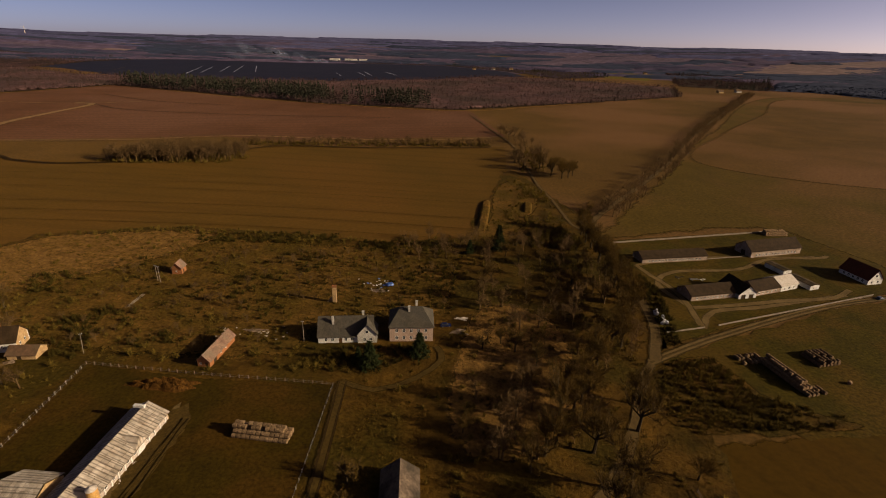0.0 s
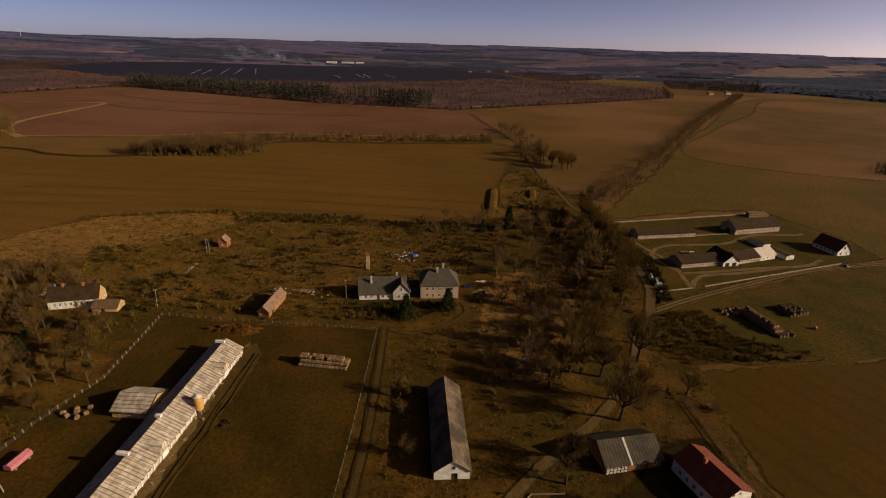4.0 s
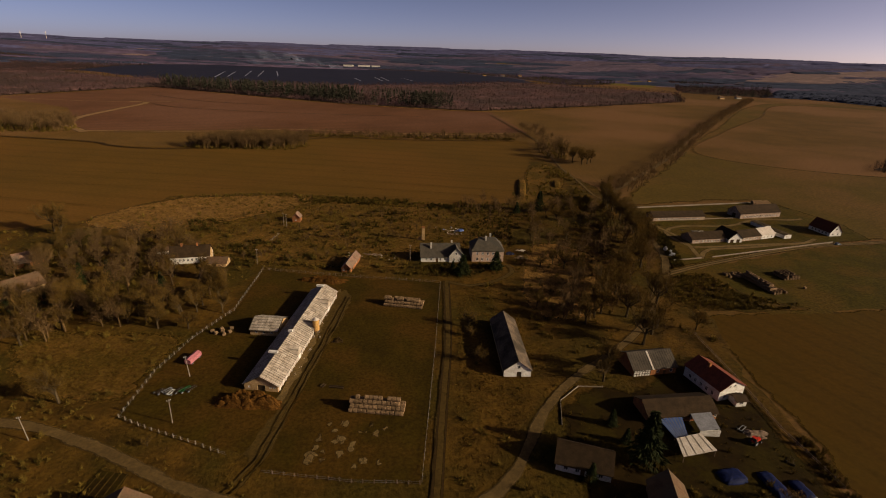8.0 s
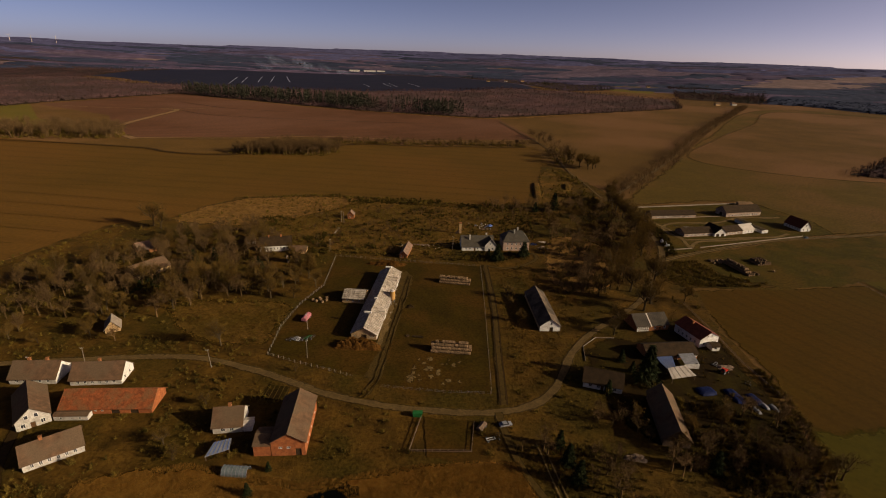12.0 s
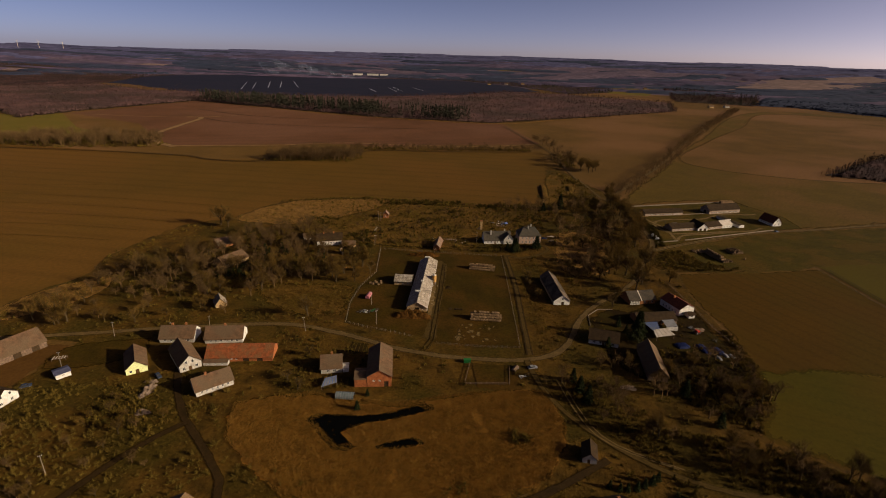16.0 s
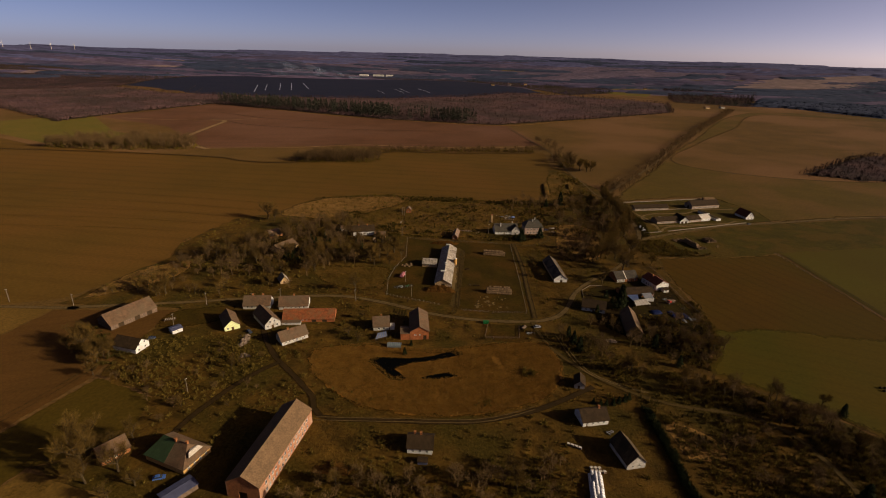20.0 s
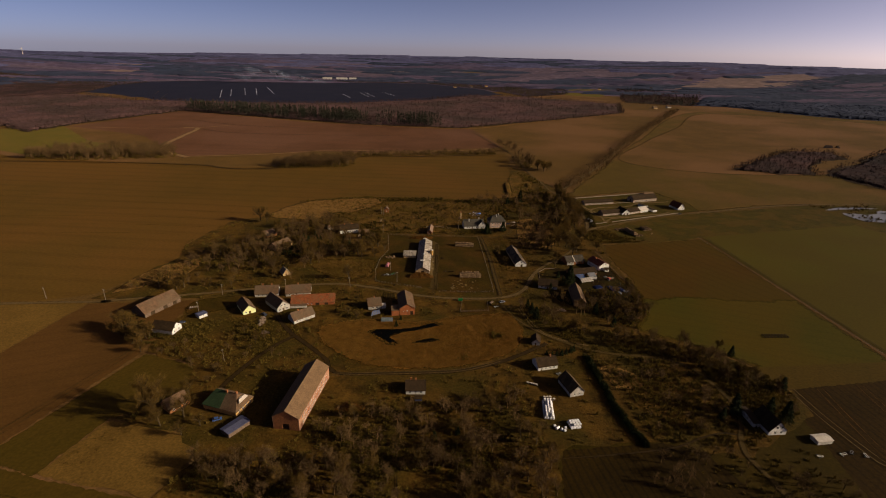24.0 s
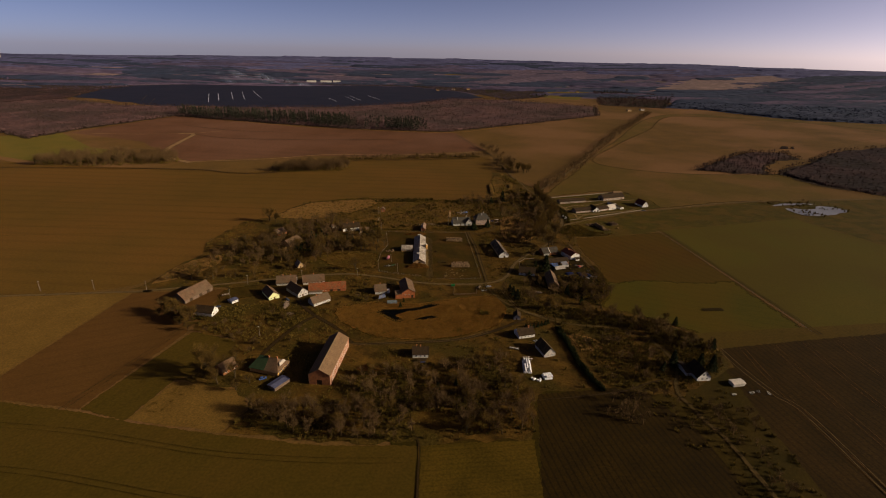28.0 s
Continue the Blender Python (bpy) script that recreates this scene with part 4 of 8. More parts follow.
def house(name, label, a, b, depth, eave, ridge, wall, roof, gable=False, front=(), right=(), left=(), rear=(), chimneys=(), over=0.45,
          hip=0.0, gable_mat=None, category="house", group="", roof_front=None, side=None):
    """A house on the front edge a-b. gable: the ridge runs away from the front; otherwise along it. hip: how far the ridge ends draw in."""
    a, b = Vector(a), Vector(b)
    d = b - a
    L, ang = d.length, math.degrees(math.atan2(d.y, d.x))
    root = empty_thing(name, a.x, a.y, ang, label, category, group)
    inward = Vector((-d.y, d.x)) / L
    PLOTS.append((a + d / 2 + inward * depth / 2, d / L, L / 2, depth / 2))
    th = 0.35
    sides = ((pose(0, 0, 0), L, front), (pose(L, th, 0, 0, 0, 90), depth - 2 * th, right), (pose(L, depth, 0, 0, 0, 180), L, rear), (pose(0, depth - th, 0, 0, 0, 270), depth - 2 * th, left))
    gm = gable_mat or wall
    for k, (m, length, ops) in enumerate(sides):
        wm = gm if (k % 2 == 0) == gable and not hip else wall
        wm = side[k] if side and side.get(k) else wm
        low = [o for o in ops if o[1] + o[3] < eave]
        wall_panel(length, eave, [o[:4] for o in low]).moved(m).part("wall", wm, root)
        for o in ops:
            if o in low:
                fill_opening(root, m, o[:4], o[4])
            else:
                g = Geo().box(o[0], -0.05, o[1], o[0] + o[2], 0.0, o[1] + o[3]).moved(m).part("window", M["frame"], root)
                Geo().box(o[0] + 0.1, -0.065, o[1] + 0.1, o[0] + o[2] - 0.1, -0.052, o[1] + o[3] - 0.1).moved(m).part("pane", M["glass"], g)
    # turn = frame in which the ridge runs along x
    R, D = (depth, L) if gable else (L, depth)
    turn = pose(L, 0, 0, 0, 0, 90) if gable else pose(0, 0, 0)
    half, rise = D / 2, ridge - eave
    if not hip:
        for x in (0.02, R - 0.37):
            Geo().prism([(x, 0.02, eave), (x, D - 0.02, eave), (x, half, ridge - 0.05)], (0.35, 0, 0)).moved(turn).part("gable", gm, root)
        n = Vector((0, -rise, half)).normalized() * 0.16
        drop = over * rise / half
        for s in (0, 1):
            ring = [Vector((-over, -over, eave - drop)), Vector((-over, half, ridge)), Vector((-over, half, ridge + 0.16)), Vector((-over, -over, eave - drop + 0.16))]
            if s:
                ring = [Vector((p.x, D - p.y, p.z)) for p in ring]
            rm = roof_front if roof_front and s == 0 else roof
            Geo().prism(ring, (R + 2 * over, 0, 0)).moved(turn).part("roof_slope", rm, root)
        Geo().prism([(-over, half - 0.22, ridge + 0.05), (-over, half + 0.22, ridge + 0.05), (-over, half, ridge + 0.24)], (R + 2 * over, 0, 0)).moved(turn).part("ridge_cap", roof, root)
    else:
        o = over
        e = eave - o * rise / half
        v = [(-o, -o, e), (R + o, -o, e), (R + o, D + o, e), (-o, D + o, e), (hip, half, ridge), (R - hip, half, ridge)]
        for name_, f in (("roof_slope", (0, 1, 5, 4)), ("roof_slope", (2, 3, 4, 5)), ("roof_hip", (1, 2, 5)), ("roof_hip", (3, 0, 4))):
            q = [Vector(v[i]) for i in f]
            Geo().prism(q, (0, 0, 0.16)).moved(turn).part(name_, roof, root)
    for cx, cy in chimneys:
        zz = ridge - abs((cx - L / 2) if gable else (cy - depth / 2)) / half * rise
        g = Geo().box(cx - 0.4, cy - 0.4, zz - 0.6, cx + 0.4, cy + 0.4, ridge + 0.9).box(cx - 0.48, cy - 0.48, ridge + 0.9, cx + 0.48, cy + 0.48, ridge + 1.1)
        g.part("chimney", M["offwhite"] if name in ("villa", "old_house") else M["brick_old"], root)
    return root, L


# cow barn and its annex
barn, bl = house("cow_barn", "long low whitewashed cow barn with a pale fibre cement roof", (0, -1), (10.7, -1.5), 65.5, 2.6, 5.6, M["brick_pale"], M["tile_grey"], True,
                 front=[(4.2, 0, 2.4, 2.4, "g"), (8.0, 1.3, 0.7, 0.6, "w"), (9.2, 1.3, 0.7, 0.6, "w"), (1.2, 1.3, 0.7, 0.6, "w")], right=row(20, 64.8, 1.2, 1.0, 0.8), left=row(16, 64.8, 1.2, 1.0, 0.8), category="barn", side={1: M["stained"], 3: M["stained"]})
annex, _ = house("barn_annex", "low brick annex with a pale fibre cement roof", (-10.6, 30.6), (-0.2, 30.1), 10.5, 2.5, 4.9, M["brick_pale"], M["tile_grey"], front=row(3, 10.4, 1.2, 0.9, 0.8), left=[(3.5, 0, 2.6, 2.3, "g")], category="barn")
house("white_house", "white cottage with a dark tiled roof among bare trees", (-72.2, 89.2), (-55.2, 93.9), 8.4, 4.0, 8.0, M["white"], M["tile_dark"], front=row(8, 17.6, 1.4, 0.9, 1.4), right=row(2, 7.7, 1.4), chimneys=((5, 4.2), (12, 4.2)), gable_mat=M["brick_pale"])
house("timber_shed", "low lean-to with a reddish roof beside the cottage", (-54.6, 88.6), (-45.4, 89.6), 6.2, 2.1, 4.0, M["brick_pale"], M["tile_brown"], front=[(3.0, 0, 1.6, 1.9, "g")], category="shed")
house("brick_hut", "small red brick hut standing in dead grass", (-35, 158.4), (-30.6, 158.6), 4.6, 3.4, 5.8, M["brick_old"], M["tile_pink"], True, front=[(1.6, 1.2, 0.8, 0.9, "w")], right=[(1.2, 0, 1.1, 2.0, "g")], category="shed")
house("brick_shed", "brick shed with an old tiled roof", (10.2, 89.2), (14.6, 88.8), 16.5, 2.7, 4.9, M["brick_old"], M["tile_pink"], True, front=[(0.7, 1.0, 0.8, 0.9, "w"), (2.6, 0, 1.1, 2.0, "d")], right=[(2, 0, 2.0, 2.3, "g"), (6.5, 1.2, 0.8, 0.8, "w"), (9.5, 1.2, 0.8, 0.8, "w")], category="shed")
# old manor
house("old_house", "long run-down house with a white base and grey roof", (46.8, 105.6), (66.4, 107.9), 11, 3.0, 8.2, M["white"], M["slate"], front=row(7, 19.7, 0.9, 1.1, 1.4, skip=(2,)) + [(7.4, 0, 1.2, 2.2, "d")], chimneys=((5.2, 3.5), (16, 7)))
house("old_house_gable", "gabled bay of the run-down house", (61.0, 106.6), (68.0, 107.5), 7, 4.0, 8.0, M["offwhite"], M["slate"], True, front=[(2.0, 1.0, 1.1, 1.4, "w"), (4.2, 1.0, 1.1, 1.4, "w"), (3.0, 4.3, 1.0, 1.3, "w")])
house("villa", "two-storey pinkish villa with a hipped grey roof", (72.5, 108.6), (88.5, 109.9), 13, 6.4, 11.3, M["pink"], M["slate"], hip=4.0, front=row(5, 16, 1.0, 1.1, 1.5) + row(5, 16, 4.0, 1.1, 1.5), right=row(3, 12.3, 1.0) + row(3, 12.3, 4.0), chimneys=((7.2, 5.0), (10, 9)))
house("dark_barn", "grey barn with a steep roof and white gable", (81.2, 12.0), (90.2, 12.7), 33.5, 3.0, 6.4, M["brick_pale"], M["worn_roof"], True, front=[(4.3, 0, 1.6, 2.2, "g"), (4.4, 3.4, 1.0, 1.2, "w")], category="barn", gable_mat=M["white"])
house("half_timbered_house", "half-timbered house with a grey corrugated roof", (124.8, 15.4), (140.2, 18.8), 11.0, 2.9, 6.2, M["brick_old"], M["ribbed"], front=[(8.5, 1.0, 1.0, 1.2, "w"), (11.0, 0, 1.1, 2.0, "d"), (13.4, 1.0, 1.0, 1.2, "w")])
house("red_roofed_house", "white house with a bright red tiled roof", (147.7, 4.3), (157.2, 7.9), 14.5, 4.3, 6.9, M["white"], M["tile_newred"], True, front=[(2.0, 1.0, 1.0, 1.3, "w"), (6.6, 1.0, 1.0, 1.3, "w"), (3.6, 4.6, 0.7, 0.8, "w"), (5.6, 4.6, 0.7, 0.8, "w")], left=row(5, 13.8, 1.0, 1.0, 1.4), right=row(4, 13.8, 1.0, 1.0, 1.4), chimneys=((4.0, 9.0),))
house("porch_hut", "small white lean-to with a felt roof", (152.2, 2.0), (155.6, 2.6), 3.6, 2.3, 3.0, M["white"], M["tile_dark"], front=[(0.9, 0.9, 1.5, 1.0, "w")], category="shed")
house("byre", "long byre with a brown felt roof", (122.0, -7.6), (143.2, -4.2), 9.5, 2.5, 5.0, M["brick_old"], M["tile_dark"], front=row(6, 24.7, 1.1, 0.9, 0.8), category="barn")
house("low_house", "low white cottage under a dark roof", (91.5, -27.0), (104.8, -30.5), 9, 2.7, 6.2, M["white"], M["tile_dark"], front=row(4, 13.7, 0.9, 1.1, 1.2) + [(6.2, 0, 1.1, 2.0, "d")])
house("side_barn", "tall boarded barn with a rust-brown roof", (110.2, -55.8), (118.4, -56.8), 24, 3.2, 7.0, M["wood"], M["tile_brown"], True, front=[(3.0, 0, 2.6, 2.6, "g")], category="barn")
# houses along the village road
house("road_house", "grey cottage with a brown roof by the road", (-112, -41.8), (-96.6, -40.2), 9.4, 2.6, 6.8, M["offwhite"], M["tile_brown"], front=row(5, 15.4, 0.9, 1.0, 1.2), chimneys=((5, 5), (11, 5)), group="cottages by the road", gable_mat=M["white"])
house("road_house", "grey cottage with white gable and brown roof by the road", (-91, -40.9), (-74.2, -38.5), 9.4, 2.6, 6.8, M["offwhite"], M["tile_brown"], front=row(6, 17, 0.9, 1.0, 1.2), right=row(2, 8.7, 0.9), chimneys=((8.5, 5),), group="cottages by the road", gable_mat=M["white"])
house("red_barn", "long brick barn with a patchy orange-red tiled roof", (-83.8, -55.4), (-55.2, -52.6), 10.5, 2.4, 6.1, M["brick"], M["tile_red"], front=[(16, 0, 2.6, 2.2, "g"), (22, 0, 2.6, 2.2, "g")] + row(4, 28.7, 1.2, 0.8, 0.7, start=0.2, end=0.5), category="barn")
house("lean_to", "low white lean-to shed under the barn eaves", (-83.6, -58.4), (-73.2, -57.4), 2.6, 1.9, 2.3, M["offwhite"], M["tile_brown"], front=row(3, 10.4, 0.7, 0.8, 0.8), over=0.2, category="shed")
house("gabled_house", "gabled cottage with a pale pointed front", (-90.6, -64.4), (-84.0, -58.6), 17.5, 3.6, 7.4, M["offwhite"], M["tile_brown"], True, front=[(1.2, 0.9, 1.2, 1.5, "w"), (3.6, 0, 1.3, 2.2, "d"), (6.2, 0.9, 1.2, 1.5, "w"), (2.4, 3.7, 1.1, 1.4, "w"), (4.9, 3.7, 1.1, 1.4, "w")])
house("slant_house", "long cream cottage with a brown roof and chimney", (-76.2, -79.5), (-65.1, -70.3), 8.6, 2.8, 6.4, M["offwhite"], M["tile_brown"], front=row(6, 14.4, 0.9, 0.9, 1.3), right=row(2, 7.9, 0.9), chimneys=((5.2, 4.3),), gable_mat=M["offwhite"])
house("small_house", "small cottage with a brown tiled roof", (-31.2, -60.8), (-22.6, -59.2), 9.5, 2.8, 6.6, M["offwhite"], M["tile_brown"], front=row(2, 8.7, 0.9, 1.3, 1.2, start=0.2, end=0.8), right=[(3, 3.6, 1.0, 1.2, "w")], chimneys=((4.6, 5),))
house("white_lean_to", "small white lean-to beside the cottage", (-22.3, -59.0), (-19.8, -58.6), 4.2, 2.1, 2.6, M["white"], M["tin"], over=0.2, category="shed")
house("brick_barn", "tall orange brick barn with a brown roof", (-10.0, -68.5), (-0.1, -67.4), 21, 5.4, 8.4, M["brick"], M["tile_brown"], True, front=[(2.2, 2.8, 1.0, 0.8, "w"), (4.6, 2.8, 1.0, 0.8, "w"), (7.0, 0, 1.8, 2.8, "g")], right=row(5, 20.3, 1.4, 0.9, 0.8), category="barn")
house("brick_wing", "low brick wing of the barn", (-15.2, -69.0), (-10.3, -68.5), 8, 4.0, 5.0, M["brick"], M["tile_brown"], over=0.25, category="barn")
house("yellow_house", "bright yellow gabled cottage with a brown roof", (-111.8, -67.6), (-105.1, -63.2), 15, 2.9, 6.3, M["yellow"], M["tile_brown"], True, front=[(1.3, 0.9, 1.0, 1.2, "w"), (3.5, 0, 1.4, 2.1, "d")])
house("blue_roofed_shed", "small white shed with a blue-grey flat roof", (-138.0, -72.4), (-134.6, -68.4), 5.2, 2.3, 2.8, M["white"], M["blue_roof"], front=[(2.2, 1.0, 0.9, 0.8, "w")], over=0.3, category="shed")
house("old_barn", "large old timber barn with a broken brown roof", (-172.6, -71.0), (-160.3, -48.2), 13, 3.3, 8.0, M["wood"], M["tile_brown"], front=[(4, 0, 3, 2.8, "g"), (13, 0, 3, 2.8, "g"), (20, 0, 3, 2.8, "g")], category="barn")
house("white_gable_house", "cottage with a white gable among trees", (-146.2, -92.0), (-144.3, -83.6), 14, 3.2, 6.6, M["white"], M["tile_dark"], True, front=[(2.0, 3.6, 1.0, 1.3, "w"), (5.4, 3.6, 1.0, 1.3, "w"), (1.6, 0.8, 1.1, 1.3, "w"), (5.6, 0.8, 1.1, 1.3, "w")])
house("orange_house", "low orange brick cottage under tree branches", (-115.3, -163.8), (-109.4, -156.1), 8, 2.8, 6.2, M["brick_old"], M["tile_brown"], front=row(3, 9.7, 0.9, 1.1, 1.2))
hut_root, hut_L = house("green_roofed_house", "house with a hipped roof half green half brown", (-83.4, -166.4), (-79.0, -154.6), 19, 3.0, 8.0, M["silo"], M["tile_brown"], True, hip=3.6, front=row(4, 12.6, 0.9, 1.0, 1.3), chimneys=((6, 9), (6.6, 4)), roof_front=None)
o, half = 0.45, hut_L / 2
e = 3.0 - o * 5.0 / half
turn = pose(hut_L, 0, 0, 0, 0, 90)
Geo().prism([(9.0, hut_L + o, e + 0.17), (19 + o, hut_L + o, e + 0.17), (15.4, half, 8.17), (9.0, half, 8.17)], (0, 0, 0.07)).moved(turn).part("roof_sheeting", M["tile_green"], hut_root, "dark green roof sheeting")
Geo().prism([(0.2, half - 3.2, e + 2.6), (1.2, half - 2.2, e + 3.9), (2.6, half, 6.3), (1.2, half + 2.2, e + 3.9), (0.2, half + 3.2, e + 2.6)], (-0.25, 0, 0.3)).moved(turn).part("roof_sheeting", M["stained"], hut_root, "pale worn boarding")
house("grey_shed", "flat grey sheet-metal shed", (-81.8, -180.6), (-75.4, -171.8), 6, 2.4, 2.9, M["wood"], M["blue_roof"], over=0.3, category="shed")
house("long_brick_barn", "very long two-storey red brick barn with a grey-brown roof", (-51.4, -176.6), (-44.8, -135.8), 12.6, 7.0, 10.8, M["brick_limed"], M["felt"], gable_mat=M["brick_old"], front=row(15, 41.3, 1.0, 1.1, 1.7) + row(15, 41.3, 4.1, 1.1, 1.7), left=[(4.2, 0, 3.2, 3.4, "g")], category="barn", over=0.3)
house("small_white_house", "small white house with a dark roof and white gable", (-3.6, -150.8), (6.2, -151.1), 8.5, 2.9, 5.8, M["white"], M["tile_dark"], front=row(3, 9.8, 0.9), right=row(2, 7.8, 0.9), chimneys=((5.0, 4.5), (2.5, 5)))
house("garden_hut", "tiny dark garden hut", (1.0, -156.4), (4.6, -156.5), 2.6, 1.7, 2.4, M["blue_roof"], M["tile_dark"], over=0.2, category="shed")
house("hut", "small grey hut beside the lane", (70.6, -105.3), (75.2, -106.2), 7, 2.6, 4.6, M["offwhite"], M["tile_dark"], True, front=[(1.6, 0, 1.0, 2.0, "d")], category="shed")
house("cream_house", "cream cottage with a dark roof in a garden", (68.7, -131.8), (80.0, -129.4), 8.5, 2.8, 6.0, M["white"], M["tile_dark"], front=row(4, 11.5, 0.9, 0.9, 1.2) + [(1.4, 0, 1.0, 2.0, "d")], chimneys=((8.5, 4.2),))
house("steep_house", "house with a steep dark roof and grey gable", (80.2, -154.6), (87.7, -152.8), 13, 3.0, 6.8, M["offwhite"], M["tile_grey"], True, front=[(2.0, 0.9, 1.0, 1.2, "w"), (4.8, 0.9, 1.0, 1.2, "w")])
house("east_house", "white house with tall gable and dark roof", (165.2, -183.5), (173.8, -183.2), 12, 2.8, 7.6, M["white"], M["tile_dark"], True, front=[(2.6, 0.9, 1.3, 1.4, "w"), (5.6, 0.9, 1.3, 1.4, "w"), (3.0, 3.8, 1.2, 1.3, "w"), (5.4, 3.8, 1.2, 1.3, "w")])
house("east_annex", "bluish white annex of the gabled house", (161.4, -178), (164.2, -178), 12, 2.6, 3.6, M["white"], M["tile_dark"], left=row(4, 11, 0.9), category="shed")
house("white_shed", "flat white roofed shed at the field edge", (184.0, -190.2), (191.4, -189.5), 4.5, 2.1, 2.5, M["offwhite"], M["tin"], over=0.3, category="shed")
# walled farm
house("farm_stable", "long low white stable with a grey roof", (192.8, 189.4), (229.1, 196.8), 9.5, 3.0, 5.4, M["farm_wall"], M["tile_dark"], front=row(16, 37, 1.0, 1.1, 1.1), chimneys=(), category="barn")
house("farm_stable", "white stable with a tall grey roof", (255.0, 202.1), (286.7, 211.1), 11.5, 4.0, 8.0, M["farm_wall"], M["tile_dark"], front=row(13, 33, 1.0, 1.2, 1.3), left=[(4, 0, 3, 3, "g")], category="barn")
house("farm_house", "low white farm building with a dark roof", (200.6, 149.0), (222.5, 154.5), 10, 3.0, 5.6, M["farm_wall"], M["tile_dark"], front=row(9, 22.5, 1.0, 1.0, 1.1), category="barn")
house("farm_gable", "white gabled wing of the farm building", (223.2, 152.7), (231.9, 154.6), 13, 3.0, 6.6, M["white"], M["tile_dark"], True, front=[(1.2, 0, 2.4, 2.4, "g"), (5.2, 0, 2.4, 2.4, "g")], category="barn")
house("farm_wing", "white farm wing with a grey roof", (232.4, 156.2), (246.6, 161.6), 9.5, 3.0, 5.6, M["farm_wall"], M["tile_dark"], front=row(5, 15, 1.0, 1.0, 1.1), category="barn")
house("farm_store", "farm store with a shining white tin roof", (247.2, 161.8), (257.2, 165.8), 9.5, 3.2, 5.8, M["white"], M["tin"], front=row(3, 10.7, 1.0, 1.0, 1.1), category="barn")
house("site_cabin", "grey and white flat cabin on the farm", (259.4, 180.6), (264.2, 182.1), 11, 2.6, 3.0, M["white"], M["tile_grey"], True, front=[(1.6, 1.0, 0.9, 0.9, "w")], over=0.15, category="shed")
house("site_cabin", "grey and white flat cabin near the fence", (262.2, 164.3), (267.4, 166.0), 13, 2.6, 3.0, M["white"], M["tile_grey"], True, front=[(1.6, 1.0, 0.9, 0.9, "w")], over=0.15, category="shed")
house("new_house", "new white house with a dark red-brown roof", (294.7, 172.4), (303.0, 174.4), 15, 3.2, 8.0, M["white"], M["tile_wine"], True, front=[(1.8, 0.9, 1.2, 1.4, "w"), (5.4, 0.9, 1.2, 1.4, "w"), (3.5, 4.2, 1.3, 1.4, "w")], left=row(5, 14.3, 0.9, 1.2, 1.4))
# houses hidden in the western grove
house("grove_house", "long old barn with a faded brown roof deep in bushes", (-118.5, 44.5), (-109.8, 60.0), 12.0, 2.8, 6.4, M["brick_pale"], M["tile_brown"], front=[(5, 0, 2.4, 2.4, "g"), (11, 1.0, 1, 1.2, "w")], category="barn")
house("grove_house", "old barn with a reddish roof in bushes", (-137.0, 77.0), (-130.0, 85.5), 9.5, 2.6, 6.0, M["brick_old"], M["tile_pink"], front=[(3, 0, 2.2, 2.2, "g")], category="barn")
house("grove_hut", "small weathered hut with a steep broken roof", (-101.5, -6.5), (-96.8, -3.6), 7, 2.0, 5.4, M["brick_pale"], M["concrete"], True, front=[(1.8, 0, 1.2, 1.9, "d")], category="shed")
house("grove_shed", "pale low shed among bushes", (-84.5, 100), (-80, 102), 6, 2.4, 4.2, M["offwhite"], M["tile_brown"], category="shed")


# ---- barn details ----
def barn_sheets(root, length, half, eave, ridge, cols, rows, mat):
    """Fibre cement sheets, overlapping downhill, on both slopes of a gable roof whose ridge runs along y."""
    rise = ridge - eave
    for s in (0, 1):
        g = Geo()
        w, d = length / cols, 1.0 / rows
        x0, x1 = (-0.5, half) if s == 0 else (2 * half + 0.5, half)
        z0, z1 = eave - 0.5 * rise / half + 0.17, ridge + 0.17
        run = Vector((x1 - x0, 0, z1 - z0)) * d
        lift = Vector((0, 0, 0.05))
        a, b = Vector((0, 0, 0)) + lift, run * 0.965 + Vector((0, 0, 0.012))
        y = Vector((0, w - 0.13, 0))
        sheet = [a, b, b + y, a + y]
        g.prism(sheet if s == 0 else sheet[::-1], (0, 0, 0.035))
        me = mesh_of("roof_sheet", g.v, g.f, mat)
        for i in range(cols):
            for j in range(rows):
                o = new("roof_sheet", me)
                o.parent = root
                o.location = Vector((x0, -0.4 + i * w, z0)) + run * j + Vector((0, random.uniform(-0.03, 0.03), random.uniform(0, 0.02)))


barn_sheets(barn, 66.3, bl / 2, 2.6, 5.6, 36, 4, M["eternit"])
for y in (12.8, 26.4, 63.2):
    Geo().box(bl / 2 - (2.4 if y != 26.4 else 0.9), y - 0.45, 5.75, bl / 2 + 0.7, y + 0.45, 6.45).part("ridge_vent", M["white"], barn)
for y in (18.5, 35.5, 52.8):
    g = Geo()
    g.prism([(bl / 2 + 1.0, y - 2.4, 5.2), (bl / 2 + 1.0, y + 2.4, 5.2), (bl / 2 + 1.0, y, 5.5)], (0, 0, 0.01))
    g = Geo().add([(bl / 2 + 0.3, y, 5.62), (bl + 0.4, y, 5.2), (bl + 0.4, y - 2.4, 2.7), (bl + 0.4, y + 2.4, 2.7), (bl / 2 + 0.6, y, 5.4)], [(0, 1, 2), (0, 3, 1), (1, 3, 2)])
    g.part("dormer", M["eternit"], barn)
    Geo().box(bl - 0.02, y - 1.3, 0.0, bl + 0.3, y + 1.3, 3.0).part("dormer_door", M["timber_dark"] if y == 35.5 else M["white"], barn)
